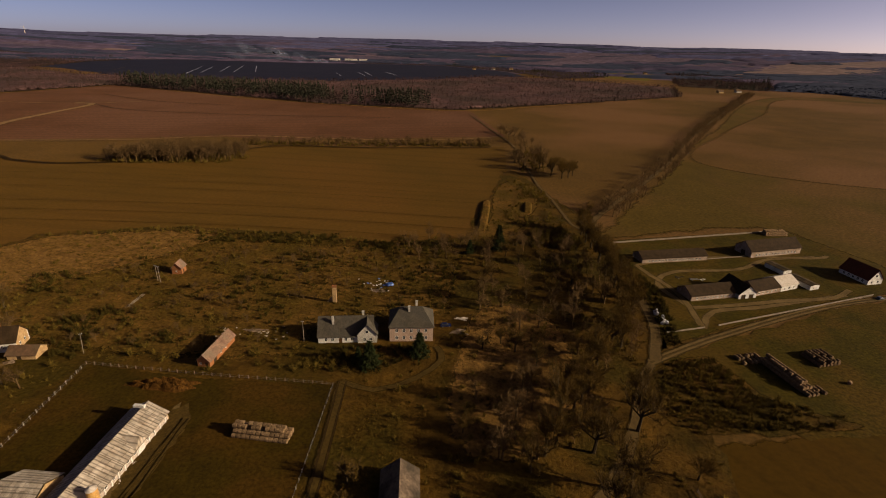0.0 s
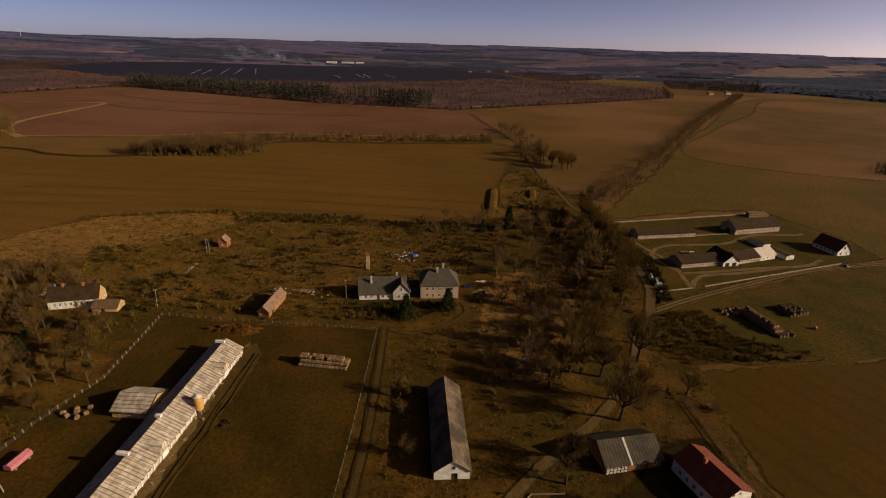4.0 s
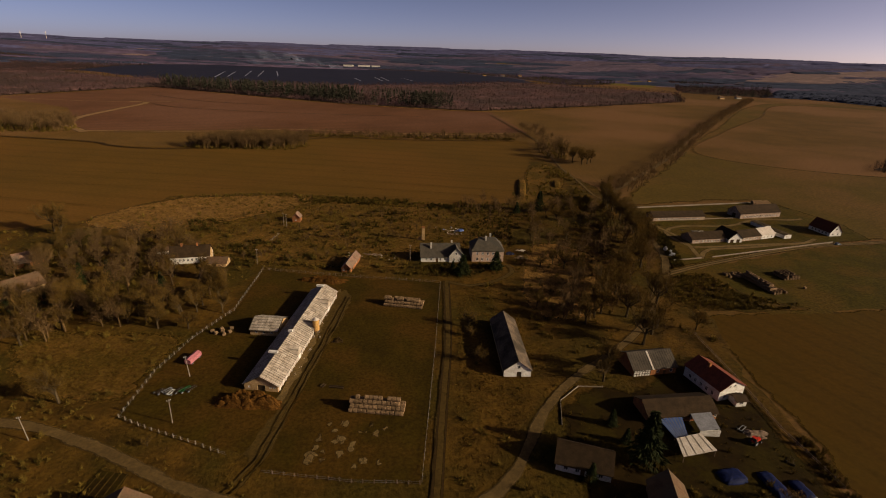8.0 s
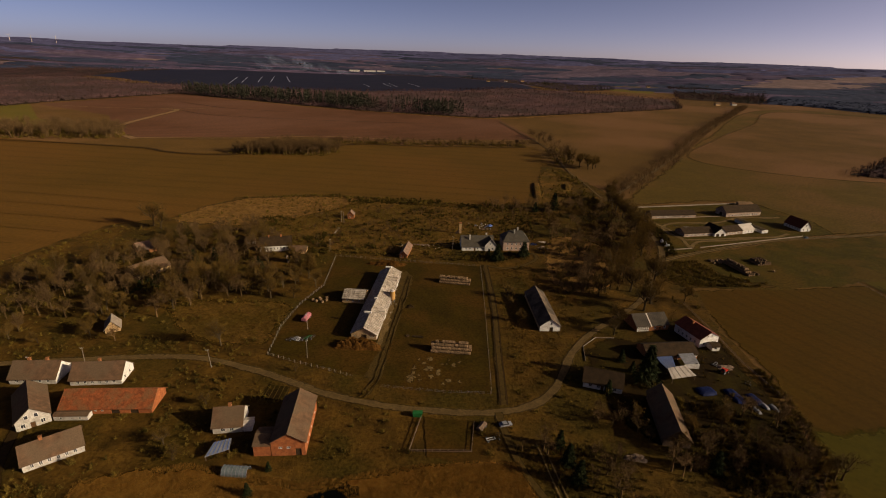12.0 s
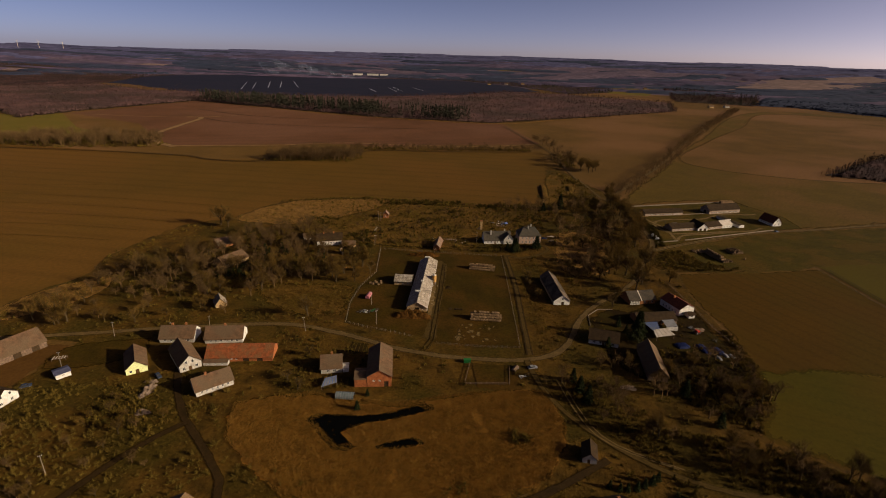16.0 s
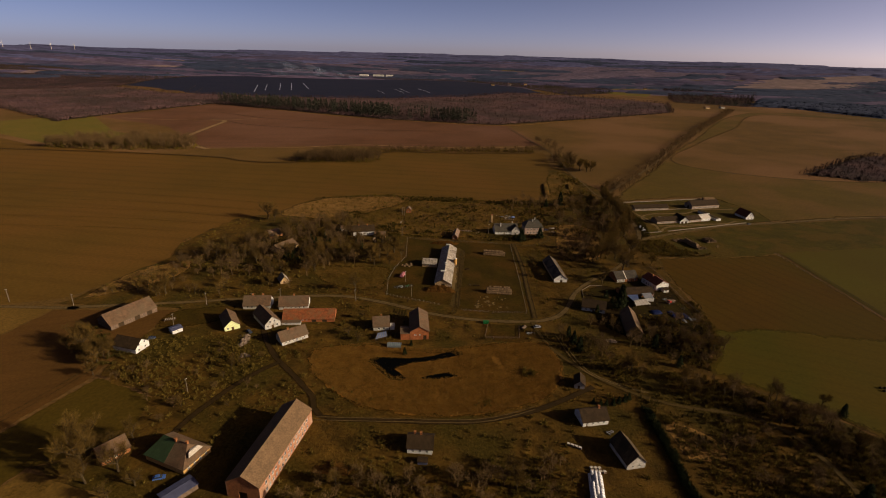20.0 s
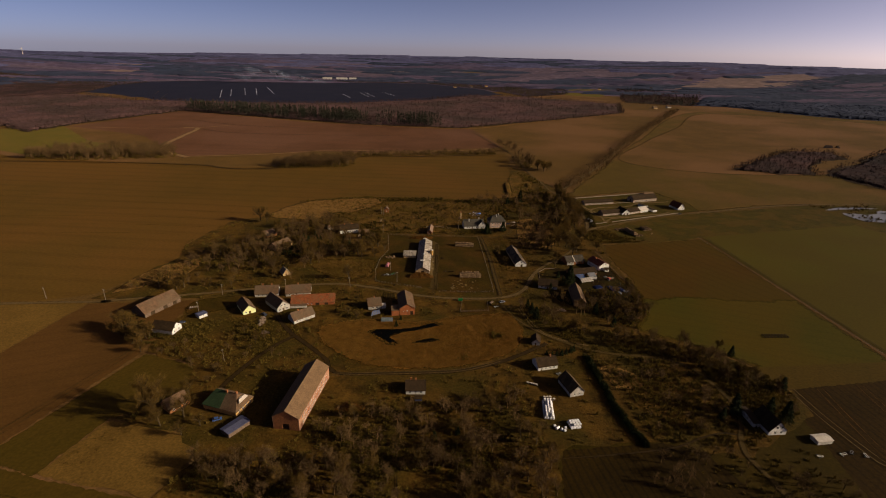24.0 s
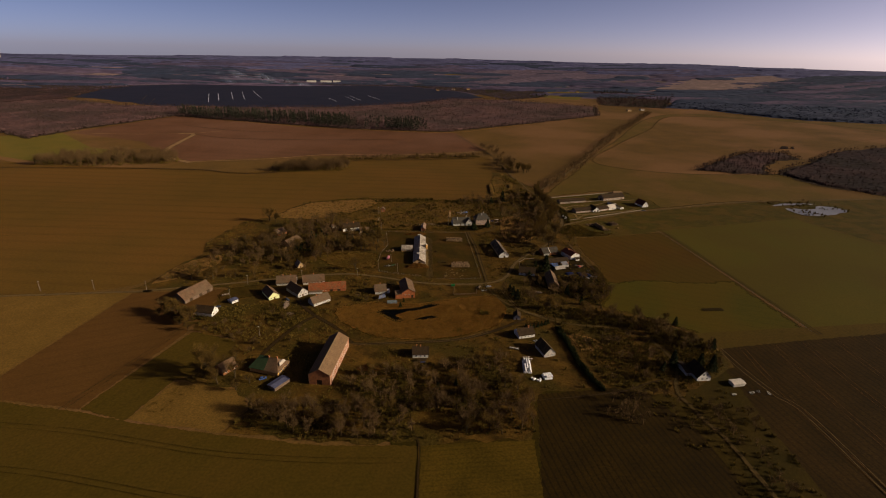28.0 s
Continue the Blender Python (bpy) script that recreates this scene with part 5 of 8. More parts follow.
for i in range(26):
    y = 1.0 + i * 2.5
    Geo().box(bl, y, 0, bl + 0.25, y + 0.35, 2.35).part("buttress", M["white"], barn)


def annex_sheets():
    """Pale sheets on both slopes of the annex, whose ridge runs along x."""
    me = None
    run = Vector((0, 5.75, 2.63)) / 3
    for s_ in (0, 1):
        f = 1 if s_ == 0 else -1
        q = [Vector((0, 0, 0.05)), Vector((1.03, 0, 0.05)), Vector((1.03, run.y * 0.98 * f, run.z * 0.98 + 0.012)), Vector((0, run.y * 0.98 * f, run.z * 0.98 + 0.012))]
        g = Geo().prism(q if f > 0 else q[::-1], (0, 0, 0.035))
        me = mesh_of("roof_sheet", g.v, g.f, M["eternit"])
        for i in range(10):
            for k in range(3):
                o = new("roof_sheet", me)
                o.parent = annex
                o.location = Vector((-0.2 + i * 1.08, (-0.45 if s_ == 0 else 10.95), 2.5 - 0.2 + 0.17)) + Vector((0, run.y * k * f, run.z * k))


annex_sheets()


def silo(x, y):
    root = empty_thing("feed_silo", x, y, 0, "ochre metal feed silo on legs beside the barn", "silo")
    g = Geo().tube((0, 0, 2.2), (0, 0, 6.4), 1.25, 1.25, 16)
    g.part("body", M["silo"], root)
    Geo().tube((0, 0, 0.9), (0, 0, 2.2), 0.3, 1.25, 16).part("hopper", M["silo"], root)
    Geo().tube((0, 0, 6.4), (0, 0, 7.1), 1.3, 0.25, 16).part("lid", M["tin"], root)
    for i in range(4):
        a = math.pi / 4 + i * math.pi / 2
        Geo().tube((1.1 * math.cos(a), 1.1 * math.sin(a), 0), (1.1 * math.cos(a), 1.1 * math.sin(a), 2.6), 0.09, 0.09, 6).part("leg", M["grey_tin"], root)


silo(13.2, 33.2)


def heap(name, label, cx, cy, rx, ry, h, mat, seed, category="heap", bumps=14):
    """A lumpy mound of loose material."""
    rnd = random.Random(seed)
    n, k = (96, 30) if bumps > 20 else (44, 14)
    lumps = [(rnd.uniform(-0.8, 0.8), rnd.uniform(-0.8, 0.8), rnd.uniform(0.06, 0.2) if bumps > 20 else rnd.uniform(0.1, 0.32), rnd.uniform(0.4, 1.0)) for _ in range(bumps)]
    v, f = [], []
    for j in range(k):
        r = 1 - j / k
        for i in range(n):
            a = 2 * math.pi * i / n
            w = r * (1 + 0.16 * math.sin(3 * a + seed) + 0.1 * math.sin(7 * a + 2 * seed))
            x, y = w * math.cos(a), w * math.sin(a)
            z = (1 - r * r) * 0.35 + max((q * math.exp(-((x - p) ** 2 + (y - o) ** 2) / s ** 2) for p, o, s, q in lumps), default=0) * min(1, 2.2 * (1 - r)) * 0.8
            v.append((cx + x * rx, cy + y * ry, 0.02 + h * z + (rnd.uniform(-0.07, 0.07) * h if j else 0)))
    for j in range(k - 1):
        f += [(j * n + i, j * n + (i + 1) % n, (j + 1) * n + (i + 1) % n, (j + 1) * n + i) for i in range(n)]
    f.append(tuple((k - 1) * n + i for i in range(n)))
    return solid(name, v, f, mat, None, label, "", category)


heap("dung_mound", "reddish brown dung heap in front of the barn", 3.5, -6.8, 11.0, 4.0, 3.3, M["manure"], 3, bumps=110)
heap("dung_mound", "long brown dung heap behind the barn", 4.5, 78.5, 12.0, 3.2, 2.6, M["manure"], 5, bumps=90)
heap("rubble_mound", "heap of pale building rubble", -97.5, -76.5, 3.2, 6.0, 1.5, M["rubble"], 7)
heap("rubble_mound", "broken wall rubble in the grass", -92.0, -89.5, 3.6, 2.2, 1.2, M["rubble"], 8)
heap("rubble_mound", "pale rubble strewn beside the cottage", -99.0, -70.5, 4.0, 1.8, 0.8, M["rubble"], 9)
heap("rubble_mound", "brushwood and rubble behind the villa", 98.5, 117.0, 4.5, 2.6, 0.9, M["rubble"], 10)
heap("rubble_mound", "strewn junk behind the old house", 62.5, 149.0, 5.0, 3.0, 0.7, M["rubble"], 11)
heap("rubble_mound", "timber debris beside the brick shed", 20.5, 113.0, 6.0, 1.6, 0.7, M["rubble"], 12)
heap("rubble_mound", "scrap and timber heap in the yard", 152.0, -10.0, 4.5, 2.6, 1.0, M["rubble"], 13)
heap("earth_mound", "dark earth bank west of the farm", 186.0, 196.0, 3.0, 5.0, 2.0, M["mud"], 14)
heap("earth_mound", "dark earth heap in the yard", 21.9, 29.2, 2.6, 2.2, 1.3, M["mud"], 15)
for hx, hy, hr in ((13.0, 8.0, 0.9), (13.4, 12.0, 1.1), (13.2, 17.5, 0.8), (13.9, 22.5, 1.2), (13.4, 41.0, 1.0), (13.6, 47.0, 0.9), (13.0, 57.0, 1.1)):
    heap("rubble_mound", "pale broken plaster along the barn wall", hx, hy, hr, hr * 1.3, 0.35, M["stained"], int(hy))
heap("rubble_mound", "strewn junk beside the villa", 99.5, 127.0, 3.6, 1.8, 0.7, M["stained"], 43)
heap("earth_mound", "earth and brush bank behind the long barn", -30.0, -160.0, 9.0, 4.5, 0.9, M["manure"], 16)
heap("brush_mound", "grey-brown heap of branches", 100.0, -62.0, 4.0, 2.0, 1.4, M["rubble"], 17)
def covered_row(label, cx, cy, rx, ry, h, mat, turn=0.0, name="tarpaulin_mound"):
    """A long stack under sheeting: a flat-topped rounded loaf with sagging folds."""
    rnd = random.Random(int(cx * 7 + cy))
    n, k = 40, 9
    ph = rnd.uniform(0, 6)
    v, f = [], []
    for j in range(k + 1):
        b = j / k * math.pi / 2
        for i in range(n):
            a = 2 * math.pi * i / n
            c, d = math.cos(a), math.sin(a)
            w = math.cos(b) ** 0.55 * (1 + 0.04 * math.sin(9 * a + ph))
            x, y = (abs(c) ** 0.5) * math.copysign(rx, c) * w, (abs(d) ** 0.5) * math.copysign(ry, d) * w
            v.append((x, y, h * math.sin(b) * (1 + 0.05 * math.sin(y * 1.7 + ph) + 0.03 * math.sin(x * 3)) - 0.02))
    f = [(j * n + i, j * n + (i + 1) % n, (j + 1) * n + (i + 1) % n, (j + 1) * n + i) for j in range(k) for i in range(n)]
    ob = solid(name, v, f, mat, None, label, "", "covered heap")
    ob.matrix_world = pose(cx, cy, 0.1, 0, 0, turn)
    ob.data.polygons.foreach_set("use_smooth", [True] * len(ob.data.polygons))
    return ob


for cx, cy, rx, ry, m, l in ((137.0, -26.5, 3.6, 2.6, "darkblue", "heap under a dark blue tarpaulin"), (146.5, -28.5, 2.2, 4.4, "darkblue", "row under a blue tarpaulin"), (152.8, -30.0, 1.8, 3.4, "darkblue", "row under a blue tarpaulin")):
    covered_row(l, cx, cy, rx, ry, 1.15, M[m], 12)
for cx, cy in ((154.5, -33.5), (157.4, -34.5), (150.2, -36.0)):
    covered_row("short row under pale grey sheeting", cx, cy, 0.8, 2.2, 0.9, M["grey_tin"], 14, "wrapped_mound")
covered_row("junk under a bright blue tarpaulin", 66.8, 155.2, 1.8, 1.4, 1.2, M["blue"], 31)


covered_row("long grassed clamp at the field edge", 115.0, 262.0, 3.2, 32.0, 1.6, M["rough"], -6.0, "earth_mound")
covered_row("grassed earth bank beside bushes", 145.5, 280.0, 3.0, 12.0, 1.7, M["rough"], -8.0, "earth_mound")


def feed_trough(x, y, ang, L, label):
    root = empty_thing("feed_trough", x, y, ang, label, "trough")
    Geo().prism([(-L / 2, -0.35, 0.25), (-L / 2, 0.35, 0.25), (-L / 2, 0.5, 0.75), (-L / 2, 0.42, 0.75), (-L / 2, 0.3, 0.33), (-L / 2, -0.3, 0.33), (-L / 2, -0.42, 0.75), (-L / 2, -0.5, 0.75)], (L, 0, 0)).part("basin", M["timber_dark"], root)
    for a in (-L / 2 + 0.3, L / 2 - 0.3):
        Geo().box(a - 0.1, -0.3, 0, a + 0.1, 0.3, 0.25).part("foot", M["wood"], root)


feed_trough(27.8, 2.1, -4, 4.6, "long dark feed trough on the grass")
feed_trough(23.6, 2.6, 60, 1.6, "short dark feed trough on the grass")
pad = Geo().box(12.3, 30.2, 0.0, 15.6, 33.0, 0.22).box(12.5, 30.5, 0.22, 13.1, 31.1, 0.9).box(14.9, 30.4, 0.22, 15.4, 31.0, 0.8)
pad.part("concrete_base", M["concrete"], None, "pale concrete base below the feed silo", category="base")


# ---- bales ----
def bale_mesh(name, mat, r=0.66, w=1.3):
    """A round bale lying along x, with sagged rim and wound sides."""
    g = Geo()
    n = 14
    prof = [(0, r * 0.72), (0.05, r * 0.94), (0.12, r), (w * 0.5, r * 1.02), (w - 0.12, r), (w - 0.05, r * 0.94), (w, r * 0.72)]
    v = [(x - w / 2, q * math.cos(2 * math.pi * i / n), r + q * math.sin(2 * math.pi * i / n)) for x, q in prof for i in range(n)]
    f = [(k * n + i, k * n + (i + 1) % n, (k + 1) * n + (i + 1) % n, (k + 1) * n + i) for k in range(len(prof) - 1) for i in range(n)]
    f += [tuple(range(n))[::-1], tuple((len(prof) - 1) * n + i for i in range(n))]
    return mesh_of(name, v, f, mat)


STRAW, WRAP = bale_mesh("straw_bale", M["straw"]), bale_mesh("wrapped_bale", M["wrap"], 0.62, 1.2)


def bale(me, name, x, y, z, ang, label, group):
    o = new(name, me)
    o.matrix_world = pose(x, y, z, 0, 0, ang + random.uniform(-4, 4))
    return tagged(o, label, "bale", group)


def bale_stack(x, y, ang, cols, layers, label, group, me=None, name="straw_bale", pitch=1.36, miss=0.05, joined=False, spacing=1.34):
    """Rows of round bales lying end to end, each layer in the hollows of the one below."""
    c, s = math.cos(radians(ang)), math.sin(radians(ang))
    heap_geo = Geo()
    for k, deep in enumerate(layers):
        for j in range(deep):
            v = (j + (layers[0] - deep) / 2) * spacing
            for i in range(cols - (k > 1)):
                if k == len(layers) - 1 and random.random() < miss * 3:
                    continue
                u = i * pitch + (k % 2) * 0.3 + random.uniform(-0.06, 0.06)
                if joined:
                    m = pose(x + u * c - v * s, y + u * s + v * c, 0.04 + k * 1.15, 0, 0, ang + random.uniform(-4, 4))
                    heap_geo.add([m @ q.co for q in STRAW.vertices], [tuple(q.vertices) for q in STRAW.polygons])
                    continue
                bale(me or STRAW, name, x + u * c - v * s, y + u * s + v * c, 0.04 + k * 1.15, ang, label, group)
    if joined:
        heap_geo.part("bale_stack", M["straw"], None, label, kind="stuff", category="bales")


DARK = bale_mesh("old_bale", M["timber_dark"], 0.55, 1.1)
bale_stack(34.6, -8.6, -2, 12, (4, 3, 2, 1), "weathered round straw bale in a stack on grass", "straw stack by the road")
bale_stack(35.4, 57.8, -6, 12, (4, 3, 2), "weathered round straw bale in a stack on grass", "straw stack by the old house")
for x, y, a in ((-25, 31.2, 20), (-23.2, 30.0, 70), (-21.4, 31.8, 10), (-20.0, 29.6, 120), (-18.6, 31.4, 50), (-22.4, 33.0, 80), (-19.0, 34.0, 15)):
    bale(STRAW, "straw_bale", x, y, 0.04, a, "loose round straw bale by the fence", "loose straw bales")
bale_stack(198.6, 106.2, -76, 4, (6,), "pale round straw bale in a meadow row", "meadow straw rows", spacing=1.6)
bale_stack(206.6, 103.8, -76, 13, (3, 3, 2), "long tall stack of round straw bales in the meadow", "meadow straw rows", joined=True)
bale_stack(210.8, 88.2, -76, 3, (5,), "short rows of round straw bales in the meadow", "meadow straw rows", joined=True, spacing=1.6)
bale_stack(224.6, 109.2, -76, 6, (6, 5), "rows of round straw bales set out in the meadow", "second meadow straw rows", joined=True, spacing=1.6)
bale(STRAW, "straw_bale", 230.0, 93.0, 0.04, 40, "single round straw bale in the meadow", "second meadow straw rows")
bale_stack(283.4, 238.0, 4, 10, (4, 3, 2), "round straw bales stacked behind the stable", "straw stack behind the farm", joined=True)
bale_stack(67.6, -170.5, 82, 10, (4, 3), "white plastic wrapped silage bale", "silage bales by the garden", WRAP, "wrapped_bale", 1.3)
bale_stack(74.6, -177.4, 8, 4, (4, 3), "white plastic wrapped silage bale", "silage bales by the garden", WRAP, "wrapped_bale", 1.3)
for x, y, a in ((66.9, -175.8, 0), (68.3, -176.9, 30), (69.6, -178.3, 60), (70.9, -178.9, 10), (71.6, -177.2, 90), (67.4, -177.6, 45)):
    bale(WRAP, "wrapped_bale", x, y, 0.04, a, "loose white wrapped silage bale", "silage bales by the garden")
for i in range(14):
    bale(WRAP, "wrapped_bale", 181.2 + random.uniform(-1.1, 1.1), 127.5 + i * 0.8, 0.04 + (i % 3 == 0) * 1.1, 80, "white wrapped bale by the farm hedge", "wrapped bales by the hedge")
# rows of dark lumps, kind unclear, for which bale shapes stand in
for i in range(16):
    bale(DARK, "old_bale", 219.5 + (i % 8) * 2.1, -98.2 + (i // 8) * 2.4, 0.04, 90, "dark lump of unclear kind set out in rows on the field", "old bales in the field")


# ---- fences and walls ----
def post_fence(name, label, points, gap, h, mat, rails=0, w=0.14, wire=True):
    root = empty_thing(name, points[0][0], points[0][1], 0, label, "fence")
    ox, oy = points[0]
    me = mesh_of("post", *(lambda g: (g.v, g.f))(Geo().box(-w / 2, -w / 2, 0, w / 2, w / 2, h).prism([(-w / 2, -w / 2, h), (w / 2, -w / 2, h), (w / 2, w / 2, h), (-w / 2, w / 2, h)], (0.03, 0.02, 0.12))), mat)
    line = [Vector((*p, 0)) for p in points]
    for a, b in zip(line, line[1:]):
        n = max(1, round((b - a).length / gap))
        for i in range(n):
            p = a.lerp(b, i / n)
            o = new("post", me)
            o.parent = root
            o.matrix_basis = pose(p.x - ox, p.y - oy, 0, random.uniform(-4, 4), random.uniform(-4, 4), random.uniform(-9, 9))
        for k in range(max(rails, 2 if wire else 0)):
            z = h * (0.4 + 0.45 * k)
            t = 0.06 if rails else 0.012
            d = (b - a).normalized()
            s = Vector((-d.y, d.x, 0)) * t
            q = [a - line[0] + s, a - line[0] - s, b - line[0] - s, b - line[0] + s]
            Geo().prism([p + Vector((0, 0, z)) for p in q], (0, 0, 2 * t)).part("rail" if rails else "wire", mat if rails else M["grey_tin"], root)


post_fence("post_fence", "leaning pale concrete posts with wire round the yard", [(-30, -16), (-32, 5.5), (-30, 26), (-24, 48), (-27, 88)], 2.6, 1.4, M["concrete"], w=0.2)
post_fence("post_fence", "pale concrete posts with wire along the road", [(-30, -16), (-18, -20.5), (-6, -24), (6, -28)], 2.6, 1.4, M["concrete"], w=0.2)
post_fence("post_fence", "grey timber posts across the yard end", [(-27, 88), (14, 84.5), (57, 82)], 3.0, 1.4, M["wood"], w=0.24)
post_fence("post_fence", "grey timber posts along the lane", [(57.5, 82), (57.8, 30), (57.4, -34)], 2.8, 1.0, M["concrete"], w=0.16)
post_fence("post_fence", "grey timber posts along the roadside", [(57, -34), (40, -34.6), (17, -33)], 3.0, 1.3, M["wood"], w=0.22)
post_fence("garden_fence", "low garden fence of timber posts", [(33.2, -47.5), (30.5, -64), (49.5, -63), (50.6, -50)], 2.4, 1.3, M["wood"], rails=2, w=0.18)
post_fence("garden_fence", "pasture fence along the meadow", [(271, 82), (274, 20), (277, -50), (279.5, -134)], 5.0, 1.3, M["wood"], w=0.2)
post_fence("garden_fence", "fence along the field behind the red roofed house", [(158, 45), (160, 15), (160.6, -7), (164, -29)], 3.0, 1.3, M["wood"], rails=1, w=0.2)


def panel_wall(name, label, a, b, h, mat, gap=3.0):
    a, b = Vector(a), Vector(b)
    d = b - a
    root = empty_thing(name, a.x, a.y, math.degrees(math.atan2(d.y, d.x)), label, "wall")
    n = round(d.length / gap)
    w = d.length / n
    pm = mesh_of("panel", *(lambda g: (g.v, g.f))(Geo().box(0.1, -0.06, 0, w - 0.1, 0.06, h)), mat)
    qm = mesh_of("post", *(lambda g: (g.v, g.f))(Geo().box(-0.12, -0.12, 0, 0.12, 0.12, h + 0.12)), mat)
    for i in range(n + 1):
        for nm, me in (("panel", pm), ("post", qm)):
            if nm == "panel" and i == n:
                continue
            o = new(nm, me)
            o.parent = root
            o.matrix_basis = pose(i * w, 0, 0, 0, random.uniform(-0.6, 0.6), 0)


panel_wall("panel_wall", "pale concrete panel wall behind the farm", (185.8, 217.0), (284.8, 243.8), 1.4, M["concrete"])
panel_wall("panel_wall", "pale concrete panel wall along the gravel road", (203.0, 128.4), (289.2, 161.3), 1.1, M["concrete"])
panel_wall("panel_wall", "pale concrete panel wall beside the gate", (179.5, 121.3), (196.2, 126.2), 1.1, M["concrete"])
panel_wall("low_wall", "low concrete wall by the stables", (229.5, 197.8), (254.5, 204.0), 0.9, M["concrete"])
panel_wall("garden_wall", "pale low garden wall by the lane", (96.4, -10.0), (97.9, 0.7), 0.6, M["concrete"], 2.5)
panel_wall("garden_wall", "pale low garden wall by the lane", (98.0, 1.0), (104.7, 8.2), 0.6, M["concrete"], 2.5)
panel_wall("garden_wall", "pale low garden wall by the lane", (105.0, 8.4), (113.0, 8.9), 0.6, M["concrete"], 2.5)


def broken_wall(points, h, mat, label):
    """The standing remains of a masonry wall, with a ragged crest."""
    line = smooth(points, False, 1.2)
    root = empty_thing("broken_wall", line[0].x, line[0].y, 0, label, "wall")
    tops = [max(0.3, h * (0.6 + 0.4 * math.sin(i * 0.9) + random.uniform(-0.25, 0.25))) for i in range(len(line))]
    g = Geo()
    for i, (a, b) in enumerate(zip(line, line[1:])):
        a, b = a - line[0], b - line[0]
        d = (b - a).normalized() * 0.2
        s = Vector((-d.y, d.x, 0))
        g.prism([a - s, b - s, b - s + Vector((0, 0, tops[i + 1])), a - s + Vector((0, 0, tops[i]))], s * 2)
    g.part("masonry", mat, root)


broken_wall([(-51.2, 75.0), (-53.6, 80.0), (-54.6, 84.6), (-51.0, 87.4)], 1.7, M["rubble"], "broken pale brick wall running from the cottage")
for i, (x, y) in enumerate(((-37.4, 126.2), (-36.6, 126.6), (-37.0, 127.4))):
    lg = Geo().tube((0, 0, 0.2), (0.2 + 0.3 * i, 12.0 - i, 0.3), 0.2, 0.14, 8).part("log", M["concrete"], None, "long pale pole lying in dead grass", category="log")
    lg.matrix_world = pose(x, y, 0.02)
for k in range(44):
    x, y = random.uniform(2, 34), random.uniform(107, 116)
    w, d, h = random.uniform(0.2, 0.7), random.uniform(0.15, 0.4), random.uniform(0.15, 0.4)
    st = Geo().prism([(-w, -d, 0), (w * 0.8, -d, 0), (w, d * 0.7, 0), (-w * 0.7, d, 0)], (0.1, 0.06, h)).part("debris", M["stained"] if k % 3 else M["wood"], None, "pale lump of building debris in grass", category="debris", group="debris by the brick shed")
    st.matrix_world = pose(x, y, 0.03, 0, 0, random.uniform(0, 180))
for k in range(34):
    x, y = random.gauss(62, 4), random.gauss(155, 2.5)
    w, d, h = random.uniform(0.2, 0.7), random.uniform(0.2, 0.5), random.uniform(0.15, 0.5)
    st = Geo().prism([(-w, -d, 0), (w * 0.8, -d, 0), (w, d * 0.7, 0), (-w * 0.7, d, 0)], (0.1, 0.06, h)).part("junk", (M["wrap"], M["blue"], M["stained"])[k % 3], None, "small piece of pale or blue junk in grass", category="junk", group="junk in the old garden")
    st.matrix_world = pose(x, y, 0.03, 0, 0, random.uniform(0, 180))


# ---- poles, sheds without walls, vehicles ----
def utility_pole(x, y, h=8.2, ang=0, lean=0.0):
    root = empty_thing("utility_pole", x, y, ang, "pale concrete utility pole with a crossarm", "utility pole", "utility poles")
    Geo().tube((0, 0, 0), (lean, 0, h), 0.15, 0.10, 8).part("pole", M["concrete"], root)
    Geo().box(lean - 0.55, -0.05, h - 0.46, lean + 0.55, 0.05, h - 0.36).part("crossarm", M["grey_tin"], root)
    for dx in (-0.48, 0.0, 0.48):
        Geo().tube((lean + dx, 0, h - 0.36), (lean + dx, 0, h - 0.1), 0.07, 0.05, 6).part("insulator", M["white"], root)


for x, y, a, l in ((-19.9, 4.3, 70, -0.5), (-47.8, -26.2, 20, -0.5), (-136, -37.8, 10, 0.3), (-212, -45.5, 0, 0.2), (-253, -43, 0, 0), (-293, -43.5, 0, 0), (-340, -46, 0, 0), (-14.1, -17.0, 40, 0.2), (-94, -29, 20, 0.2), (-105.3, -120.5, 40, 0), (41.2, 106.5, 0, 0), (-37.8, 151.1, 0, 0), (-35.8, 149.6, 0, 0), (-32.2, 94.0, 30, 0.5), (-142, -64, 30, 0.2), (-108.6, -36.2, 0, 0.2)):
    utility_pole(x, y, 8.2 if x != 41.2 else 9.0, a, l)


def ruin_chimney(x, y):
    root = empty_thing("chimney_stack", x, y, 5, "free-standing pale chimney of a vanished house", "chimney")
    Geo().box(-0.8, -0.7, 0, 0.8, 0.7, 7.4).part("shaft", M["brick_pale"], root)
    Geo().box(-0.92, -0.82, 7.4, 0.92, 0.82, 8.0).part("cap", M["brick_old"], root)
    Geo().prism([(-3.4, 0, 0), (-0.9, 0, 0), (-0.9, 0, 3.2), (-2.2, 0, 2.0)], (0, 0.5, 0)).part("wall_stub", M["brick_pale"], root)


ruin_chimney(45.7, 137.2)


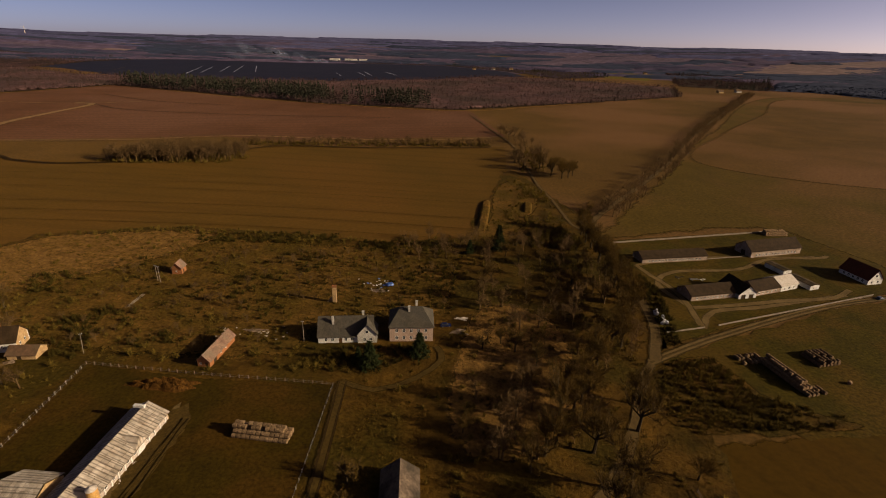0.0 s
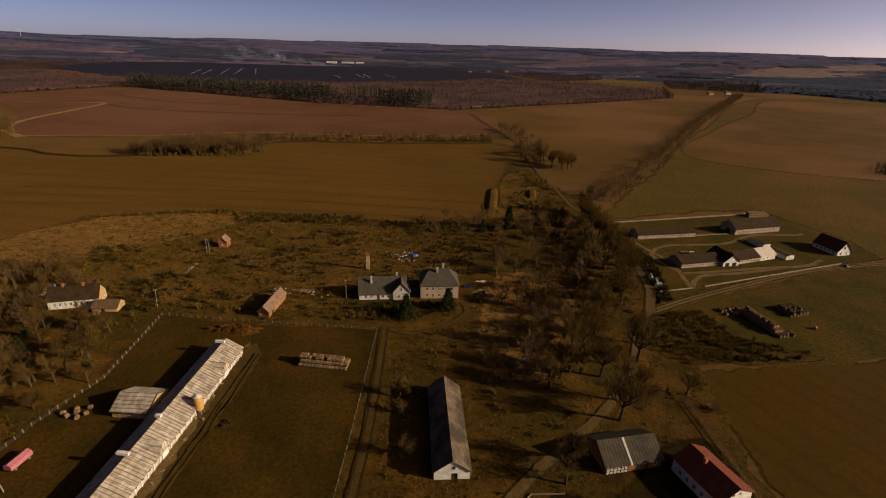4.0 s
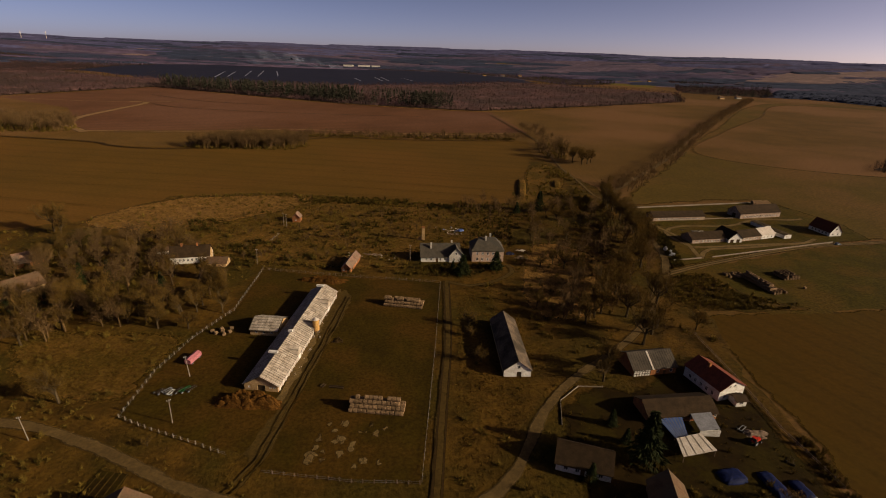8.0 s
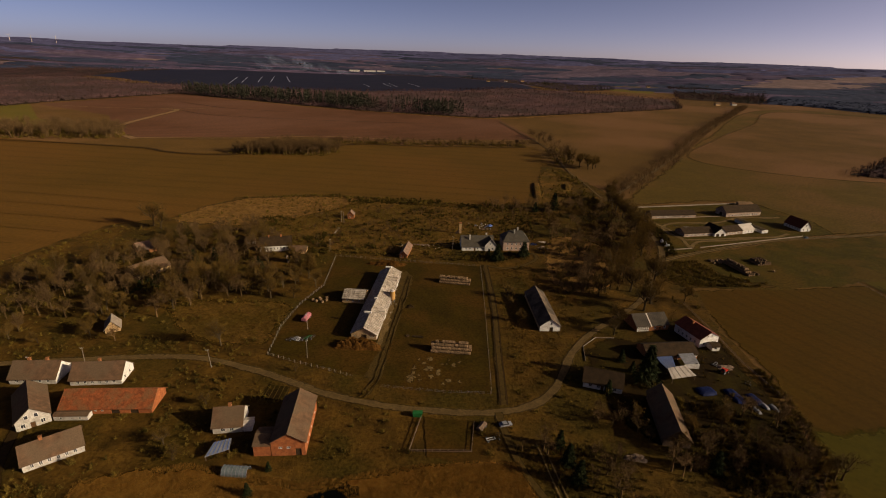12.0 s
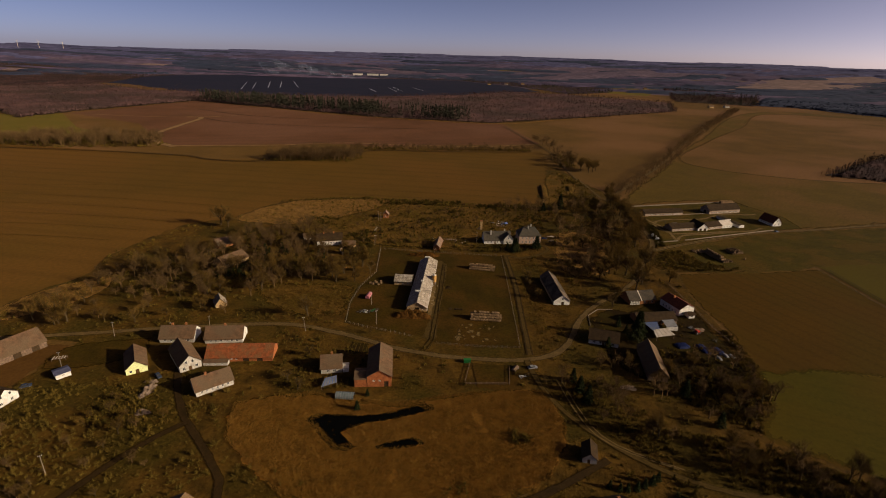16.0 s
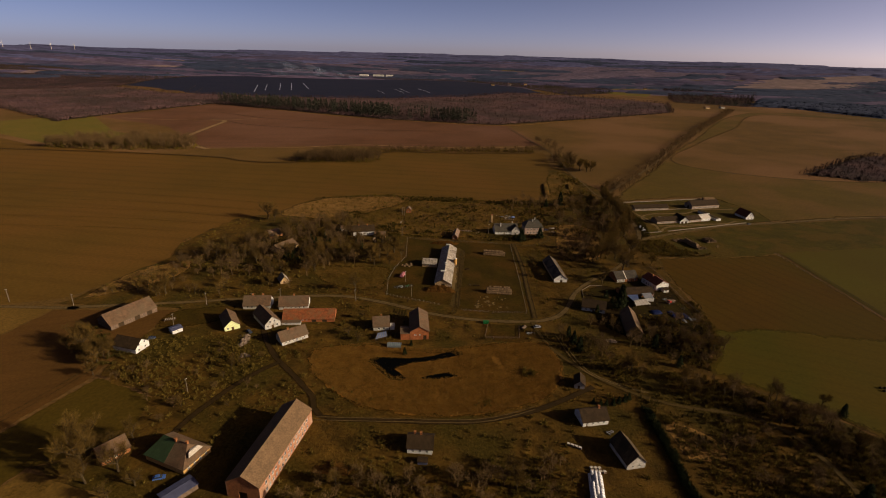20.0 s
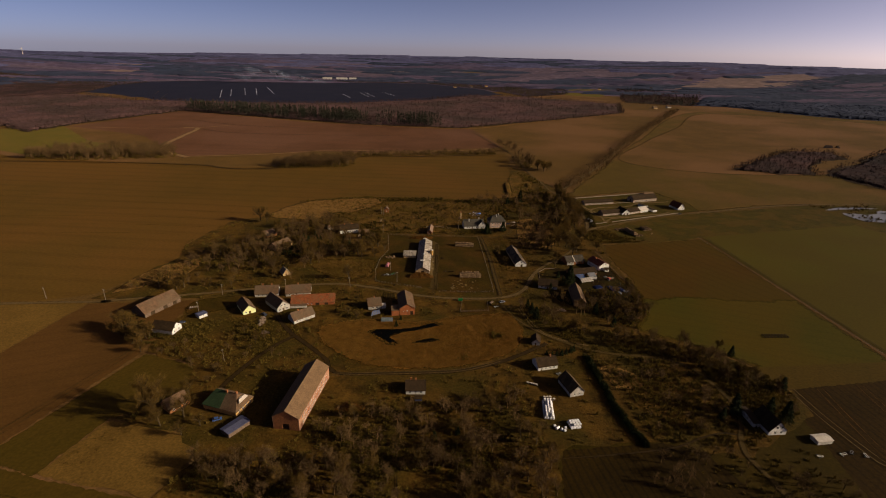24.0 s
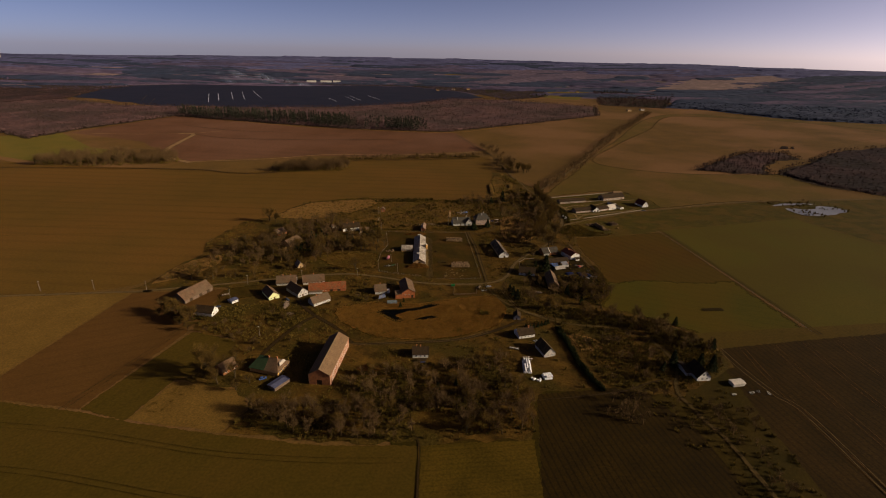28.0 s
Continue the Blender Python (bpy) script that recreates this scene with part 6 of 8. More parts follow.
def open_shed(name, label, corners, z, mat, post_mat, ribs=0, drop=0.5, rib_mat=None):
    """A sloping sheet roof over posts; corners run round the roof, the first two at the back."""
    cx, cy = sum(c[0] for c in corners) / 4, sum(c[1] for c in corners) / 4
    root = empty_thing(name, cx, cy, 0, label, "shed")
    q = [Vector((c[0] - cx, c[1] - cy, z - (drop if i > 1 else 0))) for i, c in enumerate(corners)]
    Geo().prism(q, (0, 0, 0.1)).part("roof", mat, root)
    for p in q:
        Geo().box(p.x * 0.94 - 0.09, p.y * 0.94 - 0.09, 0, p.x * 0.94 + 0.09, p.y * 0.94 + 0.09, z - drop).part("post", post_mat, root)
    for i in range(ribs):
        a, b = q[0].lerp(q[1], (i + 0.5) / ribs), q[3].lerp(q[2], (i + 0.5) / ribs)
        Geo().prism([a + Vector((-0.12, 0, 0.11)), a + Vector((0.12, 0, 0.11)), b + Vector((0.12, 0, 0.11)), b + Vector((-0.12, 0, 0.11))], (0, 0, 0.07)).part("batten", rib_mat or mat, root)
    return root


sh = open_shed("tool_shed", "grey flat-roofed shed with white walls", [(134.6, -5.6), (141.1, -4.4), (140.7, -11.2), (134.6, -12.5)], 2.8, M["grey_tin"], M["white"], 0, 0.3)
Geo().box(-2.6, -3.4, 0, 3.0, -3.1, 2.3).part("wall", M["white"], sh)
open_shed("cart_shed", "open shed with a pale corrugated roof", [(126.4, -16.1), (134.2, -13.5), (136.0, -19.6), (125.8, -22.6)], 2.7, M["tin"], M["wood"], 4, 0.4, M["eternit"])
open_shed("blue_canopy", "canopy of blue and clear plastic sheets", [(124.3, -6.4), (132.1, -5.3), (131.0, -13.2), (126.9, -14.4)], 2.2, M["blue"], M["wood"], 7, 0.8, M["grey_tin"])
open_shed("tarp_shed", "ramshackle shed patched with blue-white sheeting", [(-28.0, -66.6), (-23.6, -64.4), (-22.6, -68.4), (-28.4, -72.0)], 2.4, M["grey_tin"], M["wood"], 5, 0.6, M["blue"])
open_shed("lumber_rack", "low rack of pale planks on posts", [(-150.0, -58.0), (-144.8, -56.4), (-144.4, -58.2), (-149.6, -60.0)], 1.4, M["wood"], M["wood"], 5, 0.2, M["tin"])


def greenhouse(x, y, ang, L, w, h):
    root = empty_thing("greenhouse", x, y, ang, "small hooped greenhouse with glassy panels", "greenhouse")
    n = 8
    arc = [(w / 2 - w / 2 * math.cos(math.pi * i / n), h * math.sin(math.pi * i / n) ** 0.7) for i in range(n + 1)]
    for k in range(7):
        a, b = L * k / 7, L * (k + 1) / 7 - 0.12
        v = [(x_, p[0], p[1] + 0.02) for x_ in (a, b) for p in arc]
        Geo().add(v, [(i, i + 1, n + 2 + i, n + 1 + i) for i in range(n)]).part("pane", M["greenglass"], root)
    for k in range(8):
        g = Geo()
        for p, q in zip(arc, arc[1:]):
            g.tube((L * k / 7 - 0.06, p[0], p[1]), (L * k / 7 - 0.06, q[0], q[1]), 0.07, 0.07, 4)
        g.part("hoop", M["grey_tin"], root)


greenhouse(-21.3, -77.3, -1, 7.2, 3.6, 2.4)


def beams():
    """Dark timber framing on the white front of the half-timbered house."""
    root = empty_thing("timber_framing", 124.8, 15.4, 12.4, "white panels in dark timber framing", "framing")
    Geo().box(0.1, -0.04, 0.05, 6.2, -0.004, 2.85).part("panel", M["white"], root)
    for i in range(7):
        Geo().box(0.1 + i, -0.1, 0.05, 0.28 + i, -0.042, 2.85).part("beam", M["timber_dark"], root)
    for z in (0.05, 1.0, 1.9, 2.68):
        Geo().box(0.29, -0.095, z, 6.2, -0.046, z + 0.16).part("beam", M["timber_dark"], root)


beams()
g = Geo().prism([(6.6, -0.5, 2.6), (7.2, -0.5, 2.6), (7.2, 5.4, 6.14), (6.6, 5.4, 6.14)], (0, 0, 0.26))
o = g.part("roof_strip", M["tin"], None, "pale flashing strip across the grey roof", category="roof strip")
o.matrix_world = pose(124.8, 15.4, 0, 0, 0, 12.4)


def wheel(root, x, y, r, w=0.25):
    t = Geo().tube((x, y - w / 2, r), (x, y + w / 2, r), r, r, 14).part("wheel", M["rubber"], root)
    Geo().tube((x, y - w / 2 - 0.015, r), (x, y + w / 2 + 0.015, r), r * 0.55, r * 0.55, 10).part("rim", M["grey_tin"], t)


def trailer(x, y, ang, L, w, h, mat, label):
    root = empty_thing("trailer", x, y, ang, label, "trailer")
    Geo().box(-L / 2, -w / 2, 0.7, L / 2, w / 2, 0.86).part("bed", M["timber_dark"], root)
    for a in (-1, 1):
        Geo().box(-L / 2, a * w / 2 - 0.05, 0.87, L / 2, a * w / 2 + 0.05, h).part("side_board", mat, root)
        Geo().box(a * L / 2 - 0.05, -w / 2 + 0.06, 0.87, a * L / 2 + 0.05, w / 2 - 0.06, h).part("end_board", mat, root)
    Geo().prism([(-L / 2, -w / 2, h), (-L / 2, w / 2, h), (-L / 2, 0, h + 0.5)], (L, 0, 0)).part("cover", mat, root)
    for sx in (-0.32, 0.32):
        for sy in (-1, 1):
            wheel(root, sx * L, sy * (w / 2 - 0.1), 0.45)
    Geo().tube((L / 2, 0, 0.7), (L / 2 + 1.4, 0, 0.5), 0.07, 0.05).part("drawbar", M["grey_tin"], root)


trailer(-23.0, 12.9, 82, 5.8, 2.2, 2.1, M["pink_paint"], "faded pink covered farm trailer by the fence")


def implement(x, y, ang, L, mat, label):
    root = empty_thing("farm_implement", x, y, ang, label, "implement", "implements in the yard")
    Geo().box(-L / 2, -0.5, 0.5, L / 2, -0.35, 0.65).box(-L / 2, 0.35, 0.5, L / 2, 0.5, 0.65).box(-L / 2, -0.35, 0.5, -L / 2 + 0.15, 0.35, 0.65).box(L / 2 - 0.15, -0.35, 0.5, L / 2, 0.35, 0.65).part("frame", mat, root)
    for i in range(5):
        u = -L / 2 + L * (i + 0.5) / 5
        Geo().tube((u, -0.45, 0.5), (u + 0.2, -0.6, 0.02), 0.05, 0.03, 5).part("tine", M["grey_tin"], root)
        Geo().tube((u, 0.45, 0.5), (u + 0.2, 0.3, 0.02), 0.05, 0.03, 5).part("tine", M["grey_tin"], root)
    wheel(root, -L / 2 + 0.3, -0.9, 0.42)
    wheel(root, -L / 2 + 0.3, 0.9, 0.42)


for x, y, a, L, m in ((-25, -4, 70, 3, "timber_dark"), (-23, -3.4, 60, 3, "grey_tin"), (-21.4, -4.2, 80, 2.6, "white"), (-19.8, -3.0, 60, 3.2, "timber_dark"), (-18.0, -2.4, 60, 3.6, "green_paint"), (-16.4, -1.8, 60, 3.4, "timber_dark"), (206, 174, 20, 4, "timber_dark"), (212, 172, 10, 4, "grey_tin"), (216, 172, 30, 3, "white"), (223, 166, 10, 5, "timber_dark"), (228, 167, 0, 4, "grey_tin"), (55.8, -57.0, 20, 3, "white"), (58, -55.5, 70, 3, "timber_dark"), (79.5, -134.5, 30, 3, "grey_tin"), (149, -8, 40, 3, "grey_tin"), (156, -20, 50, 3, "timber_dark"), (191.5, -196, 10, 3, "white"), (196, -195, 40, 2.5, "grey_tin"), (201, -197, 80, 2.5, "white"), (180, -197, 0, 2.5, "white")):
    implement(x, y, a, L, M[m], "old farm implement standing on the grass")


def car(x, y, ang, mat, label):
    root = empty_thing("car", x, y, ang, label, "car")
    side = [(-2.1, 0, 0.35), (2.1, 0, 0.35), (2.15, 0, 0.75), (1.3, 0, 0.9), (-1.9, 0, 0.95), (-2.15, 0, 0.8)]
    Geo().prism([(a, -0.85, c) for a, b, c in side], (0, 1.7, 0)).part("body", mat, root)
    top = [(-1.7, 0, 0.94), (1.1, 0, 0.9), (0.4, 0, 1.42), (-1.3, 0, 1.42)]
    Geo().prism([(a, -0.75, c) for a, b, c in top], (0, 1.5, 0)).part("cabin", M["glass"], root)
    Geo().box(-1.25, -0.72, 1.42, 0.38, 0.72, 1.47).part("roof", mat, root)
    for a in (-1.3, 1.3):
        for b in (-0.8, 0.8):
            wheel(root, a, b, 0.33, 0.2)


car(-147.0, -77.2, 35, M["car_dark"], "dark parked car with shining windscreen")
car(-98.6, -67.0, -40, M["car_dark"], "dark parked car beside the yellow cottage")
car(93.0, 121.0, 10, M["darkblue"], "dark blue car behind the villa")
trailer(53.0, -52.0, 60, 4.0, 2.0, 1.2, M["wood"], "weathered timber farm trailer by the road junction")
car(61.0, -50.0, 20, M["grey_tin"], "grey car by the road junction")
car(290.0, 158.0, 20, M["car_dark"], "dark car on the gravel road")
car(-91.6, -168.2, 20, M["blue"], "blue car beside the green roofed house")


def tractor(x, y, ang, label):
    root = empty_thing("tractor", x, y, ang, label, "tractor")
    Geo().box(-0.2, -0.4, 0.7, 1.9, 0.4, 1.4).part("bonnet", M["red_paint"], root)
    Geo().box(-1.2, -0.65, 0.9, -0.2, 0.65, 1.3).part("body", M["red_paint"], root)
    Geo().box(-1.1, -0.6, 1.3, -0.25, 0.6, 2.3).part("cab", M["glass"], root)
    Geo().box(-1.2, -0.7, 2.3, -0.15, 0.7, 2.4).part("roof", M["red_paint"], root)
    for b in (-0.8, 0.8):
        wheel(root, -0.8, b, 0.75, 0.4)
        wheel(root, 1.5, b, 0.42, 0.28)


tractor(149.8, -13.5, 30, "small red tractor among scrap")
tractor(79.0, -141.0, 70, "small red tractor by the house")


def skip(x, y, ang, mat, label):
    root = empty_thing("waste_container", x, y, ang, label, "container")
    Geo().prism([(-1.4, -0.8, 0.1), (1.4, -0.8, 0.1), (1.6, -0.8, 1.7), (-1.6, -0.8, 1.7)], (0, 1.6, 0)).part("bin", mat, root)
    Geo().box(-1.65, -0.88, 1.7, 1.65, 0.88, 1.82).part("lid", mat, root)


skip(31.8, -47.6, 3, M["green_paint"], "bright green waste container beside the road")


def crate(x, y, ang):
    root = empty_thing("firewood_crate", x, y, ang, "crate of pale split firewood", "crate", "firewood crates")
    for i in range(5):
        Geo().box(-0.6, -0.55, 0.12 + i * 0.2, 0.6, -0.5, 0.26 + i * 0.2).part("slat", M["wood"], root)
        Geo().box(-0.6, 0.5, 0.12 + i * 0.2, 0.6, 0.55, 0.26 + i * 0.2).part("slat", M["wood"], root)
    Geo().box(-0.58, -0.49, 0.0, 0.58, 0.49, 1.1).part("firewood", M["tin"], root)


for i in range(7):
    crate(66.8 + (i % 4) * 1.5, -156.4 + (i // 4) * 1.7, 10 + 3 * i)
for i in range(4):
    crate(60.6 + i * 1.4, -142.6 - i * 0.6, -25)


# ---- far landmarks ----
def wind_turbine(x, y, turn):
    root = empty_thing("wind_turbine", x, y, 40, "white wind turbine on the far skyline", "wind turbine", "wind turbines", z=height(x, y) - 1)
    Geo().tube((0, 0, 0), (0, 0, 38), 1.5, 0.9, 10).part("tower", M["tin"], root)
    Geo().box(-1.2, -2.4, 37.4, 1.2, 2, 39.8).part("nacelle", M["tin"], root)
    for k in range(3):
        a = radians(turn + 120 * k)
        Geo().prism([(-0.7 * math.cos(a), -2.6, 38.6 + 0.7 * math.sin(a)), (0.7 * math.cos(a), -2.6, 38.6 - 0.7 * math.sin(a)), (19 * math.sin(a), -2.6, 38.6 + 19 * math.cos(a))], (0, 0.4, 0)).part("blade", M["tin"], root)


for az, turn in ((40.9, 10), (39.1, 50), (37.7, 80), (36.05, 30)):
    wind_turbine(-4520 * math.sin(radians(az)) + 10, 4520 * math.cos(radians(az)) - 300, turn)
for x, y, L in ((-470, 2640, 60), (-400, 2650, 40), (-545, 2630, 50)):
    house("works_hall", "long white industrial hall far off", (x, y), (x + L, y + 3), 20, 8, 11, M["white"], M["tin"], category="hall")
for i, (x, y) in enumerate(((860, 2150), (900, 2200), (980, 2300), (1060, 2260), (1120, 2380), (1240, 2420), (1180, 2300), (820, 1330), (760, 1300), (1350, 2500), (1450, 2650), (1500, 2550), (160, 2150), (240, 2180), (320, 2230))):
    house("far_house", "small pale house of a far village", (x, y), (x + 14, y + 3), 10, 4, 8, M["offwhite" if i % 2 else "brick_pale"], M["tile_brown" if i % 3 else "tile_dark"], group="far village houses")


# ---- vegetation ----
rng = np.random.default_rng(11)


def soup(name, verts, tris, mat, label="", kind="", category="", parent=None):
    """A mesh straight from arrays of corners and triangles."""
    me = bpy.data.meshes.new(name)
    n, m = len(verts), len(tris)
    me.vertices.add(n)
    me.vertices.foreach_set("co", np.ascontiguousarray(verts, dtype=np.float32).ravel())
    me.loops.add(3 * m)
    me.loops.foreach_set("vertex_index", np.ascontiguousarray(tris, dtype=np.int32).ravel())
    me.polygons.add(m)
    me.polygons.foreach_set("loop_start", np.arange(0, 3 * m, 3, dtype=np.int32))
    me.update(calc_edges=True)
    me.materials.append(mat)
    ob = new(name, me)
    ob.parent = parent
    return tagged(ob, label, category, "", kind)


def slivers(base, way, width):
    """Thin triangles from base along way."""
    side = np.cross(way, rng.normal(size=way.shape))
    side /= np.linalg.norm(side, axis=1, keepdims=True) + 1e-9
    w = np.asarray(width).reshape(-1, 1)
    v = np.stack([base - side * w / 2, base + side * w / 2, base + way], 1).reshape(-1, 3)
    return v, np.arange(len(v)).reshape(-1, 3)


def scatter(verts, tris, spots, sizes, turns, tall=None):
    """Copies of a template joined into one set of corners and triangles."""
    c, s = np.cos(turns), np.sin(turns)
    v = verts[None] * sizes[:, None, None]
    if tall is not None:
        v = v * np.stack([np.ones_like(tall), np.ones_like(tall), tall], 1)[:, None]
    x = v[..., 0] * c[:, None] - v[..., 1] * s[:, None] + spots[:, None, 0]
    y = v[..., 0] * s[:, None] + v[..., 1] * c[:, None] + spots[:, None, 1]
    z = v[..., 2] + spots[:, None, 2]
    out = np.stack([x, y, z], -1).reshape(-1, 3)
    t = (tris[None] + (np.arange(len(spots)) * len(verts))[:, None, None]).reshape(-1, 3)
    return out, t


def inside(points, poly):
    x, y = points[:, 0], points[:, 1]
    res = np.zeros(len(points), bool)
    p = np.array(poly, float)
    for (x0, y0), (x1, y1) in zip(p, np.roll(p, -1, 0)):
        if y0 != y1:
            hit = ((y0 > y) != (y1 > y)) & (x < (x1 - x0) * (y - y0) / (y1 - y0) + x0)
            res ^= hit
    return res


def clear(points, margin=1.5):
    """Which points stand clear of houses and roads."""
    ok = np.ones(len(points), bool)
    for c, d, a, b in PLOTS:
        off = points[:, :2] - np.array(c[:2])
        u = off @ np.array(d[:2])
        v = off @ np.array((-d[1], d[0]))
        ok &= (np.abs(u) > a + margin) | (np.abs(v) > b + margin)
    for line, half in ROADS:
        for k in range(0, len(line) - 1):
            a, b = line[k], line[k + 1]
            ab = b - a
            t = np.clip(((points[:, :2] - a) @ ab) / (ab @ ab + 1e-9), 0, 1)
            ok &= np.linalg.norm(points[:, :2] - (a + t[:, None] * ab), axis=1) > half + margin * 0.4
    return ok


def spread_in(poly, count):
    p = np.array(poly, float)
    lo, hi = p.min(0), p.max(0)
    q = lo + (hi - lo) * rng.random((int(count), 2))
    return q[inside(q, poly)]


def patchy(q, scale, seed):
    """A soft 0 to 1 patchiness over the ground."""
    return np.array([0.5 + 0.5 * noise.noise((x * scale, y * scale, seed)) + 0.25 * noise.noise((x * scale * 3, y * scale * 3, seed + 5)) for x, y in q])


def on_ground(q):
    return np.c_[q, [height(x, y) for x, y in q]] if len(q) else np.zeros((0, 3))


# --- single trees ---
def bare_tree_meshes(seed, h, crown_r, twigs, lift=0.28, upright=0.6):
    """A leafless tree: forked tapering limbs in one mesh and a haze of fine twigs in another."""
    rnd = random.Random(seed)
    g = Geo()
    limbs = []

    def grow(p, d, length, r, level):
        q = p + d * length
        g.tube(p, q, r, r * 0.62, 6 if level == 0 else 3)
        limbs.append((p, q, d, level))
        if level < 3:
            for k in range((7, 4, 3)[level]):
                t = rnd.uniform(0.3, 1.0) if level else rnd.uniform(0.55, 1.0)
                side = d.orthogonal().normalized()
                side.rotate(Matrix.Rotation(rnd.uniform(0, 2 * math.pi), 3, d))
                e = (d * rnd.uniform(0.5, 1.0) + side * rnd.uniform(0.4, 1.0) * (crown_r / h * 2.2) + Vector((0, 0, upright * 0.4))).normalized()
                grow(p.lerp(q, t), e, length * rnd.uniform(0.5, 0.8) * (1.0 if level else 1.25), r * 0.5, level + 1)

    grow(Vector((0, 0, 0)), Vector((rnd.uniform(-0.06, 0.06), rnd.uniform(-0.06, 0.06), 1)).normalized(), h * lift, h * 0.022, 0)
    top = max(v[2] for v in g.v)
    s = h / top * 0.95
    g.v = [(x * s, y * s, z * s) for x, y, z in g.v]
    fine = [l for l in limbs if l[3] > 0]
    a, b, dirs = (np.array([tuple(l[k]) for l in fine]) for k in range(3))
    share = np.array([(0, 0.6, 1.0, 1.0)[l[3]] for l in fine])
    pick = rng.choice(len(fine), twigs, p=share / share.sum())
    along = rng.uniform(0.2, 1.05, (twigs, 1))
    base = (a[pick] + (b[pick] - a[pick]) * along) * s + rng.normal(0, 0.30 * h / 12, (twigs, 3))
    way = dirs[pick] * 0.8 + rng.normal(0, 0.6, (twigs, 3)) + (0, 0, 0.35)
    way *= (rng.uniform(0.5, 1.5, (twigs, 1)) * h / 12) / np.linalg.norm(way, axis=1, keepdims=True)
    v, t = slivers(base, way, rng.uniform(0.045, 0.09, twigs) * h / 12)
    return g, v, t


def tree_master(seed, h, crown_r, twigs, bark, label, lift=0.28):
    root = empty_thing("bare_tree", 0, 0, 0, label, "tree", "bare trees")
    g, v, t = bare_tree_meshes(seed, h, crown_r, twigs, lift)
    g.part("trunk", M[bark], root)
    soup("crown", v, t, M["twig"], parent=root)
    return root


STOCK = []
MASTERS = [tree_master(1, 13.5, 6.4, 3000, "bark", "tall leafless tree with spreading brown twigs"),
           tree_master(2, 12.5, 5.6, 2800, "bark", "leafless tree with dense brown twigs"),
           tree_master(3, 14, 5.2, 2600, "birch", "leafless tree with a pale trunk"),
           tree_master(4, 9, 5.2, 2200, "bark", "low spreading leafless tree", 0.2),
           tree_master(5, 11.5, 4.2, 1900, "birch", "slender leafless tree with a pale trunk", 0.34)]
USED = [0] * len(MASTERS)


def plant(x, y, size, kind):
    m = pose(x, y, height(x, y) - 0.05, 0, 0, random.uniform(0, 360)) @ Matrix.Diagonal((size, size, size * random.uniform(0.9, 1.12), 1))
    if USED[kind] == 0:
        MASTERS[kind].matrix_world = m
    else:
        src = MASTERS[kind]
        ob = copy_thing(src, Matrix.Identity(4))
        ob.matrix_basis = m
    USED[kind] += 1


def thinned(kind, twigs):
    """The corners and triangles of a tree with fewer, wider twigs, for those that stand in crowds."""
    trunk, crown = (next(c.data for c in MASTERS[kind].children if c.name.startswith(n)) for n in ("trunk", "crown"))
    tv = np.array([v.co for v in trunk.vertices])
    tt = np.array([(p.vertices[0], p.vertices[i], p.vertices[i + 1]) for p in trunk.polygons if len(p.vertices) == 4 for i in (1, 2)])
    n = len(crown.vertices)
    cv = np.zeros(n * 3, dtype=np.float32)
    crown.vertices.foreach_get("co", cv)
    cv = cv.reshape(-1, 3, 3)[:twigs].copy()
    wide = min(1.9, (n / 3 / twigs) ** 0.9)
    mid = (cv[:, 0] + cv[:, 1]) / 2
    cv[:, 0], cv[:, 1] = mid + (cv[:, 0] - mid) * wide, mid + (cv[:, 1] - mid) * wide
    keep = tt[: len(tt) // 3]
    return np.concatenate([tv, cv.reshape(-1, 3)]), np.concatenate([keep, np.arange(3 * len(cv)).reshape(-1, 3) + len(tv)])


def tree_stuff(label, spots, sizes, kinds, twigs=600):
    vs, ts, n = [], [], 0
    kinds = np.array(kinds)
    for k in set(kinds.tolist()):
        v, t = thinned(k, twigs)
        m = kinds == k
        a, b = scatter(v, t, on_ground(np.array(spots)[m]), np.array(sizes)[m], rng.random(m.sum()) * 6.28, rng.uniform(0.9, 1.15, m.sum()))
        vs.append(a)
        ts.append(b + n)
        n += len(a)
    soup("thicket_trees", np.concatenate(vs), np.concatenate(ts), M["thicket"], label, "stuff", "trees")


def grove(poly, count, lo, hi, kinds=(0, 1, 2, 3, 4), margin=2.0, single=0, label="crowd of bare brown trees", twigs=520):
    """Trees over an area: the first few as things of their own, the rest as one crowd."""
    q = spread_in(poly, count * 4)
    q = q[clear(q, margin)][:count]
    for x, y in q[:single]:
        plant(float(x), float(y), random.uniform(lo, hi), random.choice(kinds))
    if len(q) > single:
        r = q[single:]
        tree_stuff(label, r, rng.uniform(lo, hi, len(r)), rng.choice(kinds, len(r)), twigs)


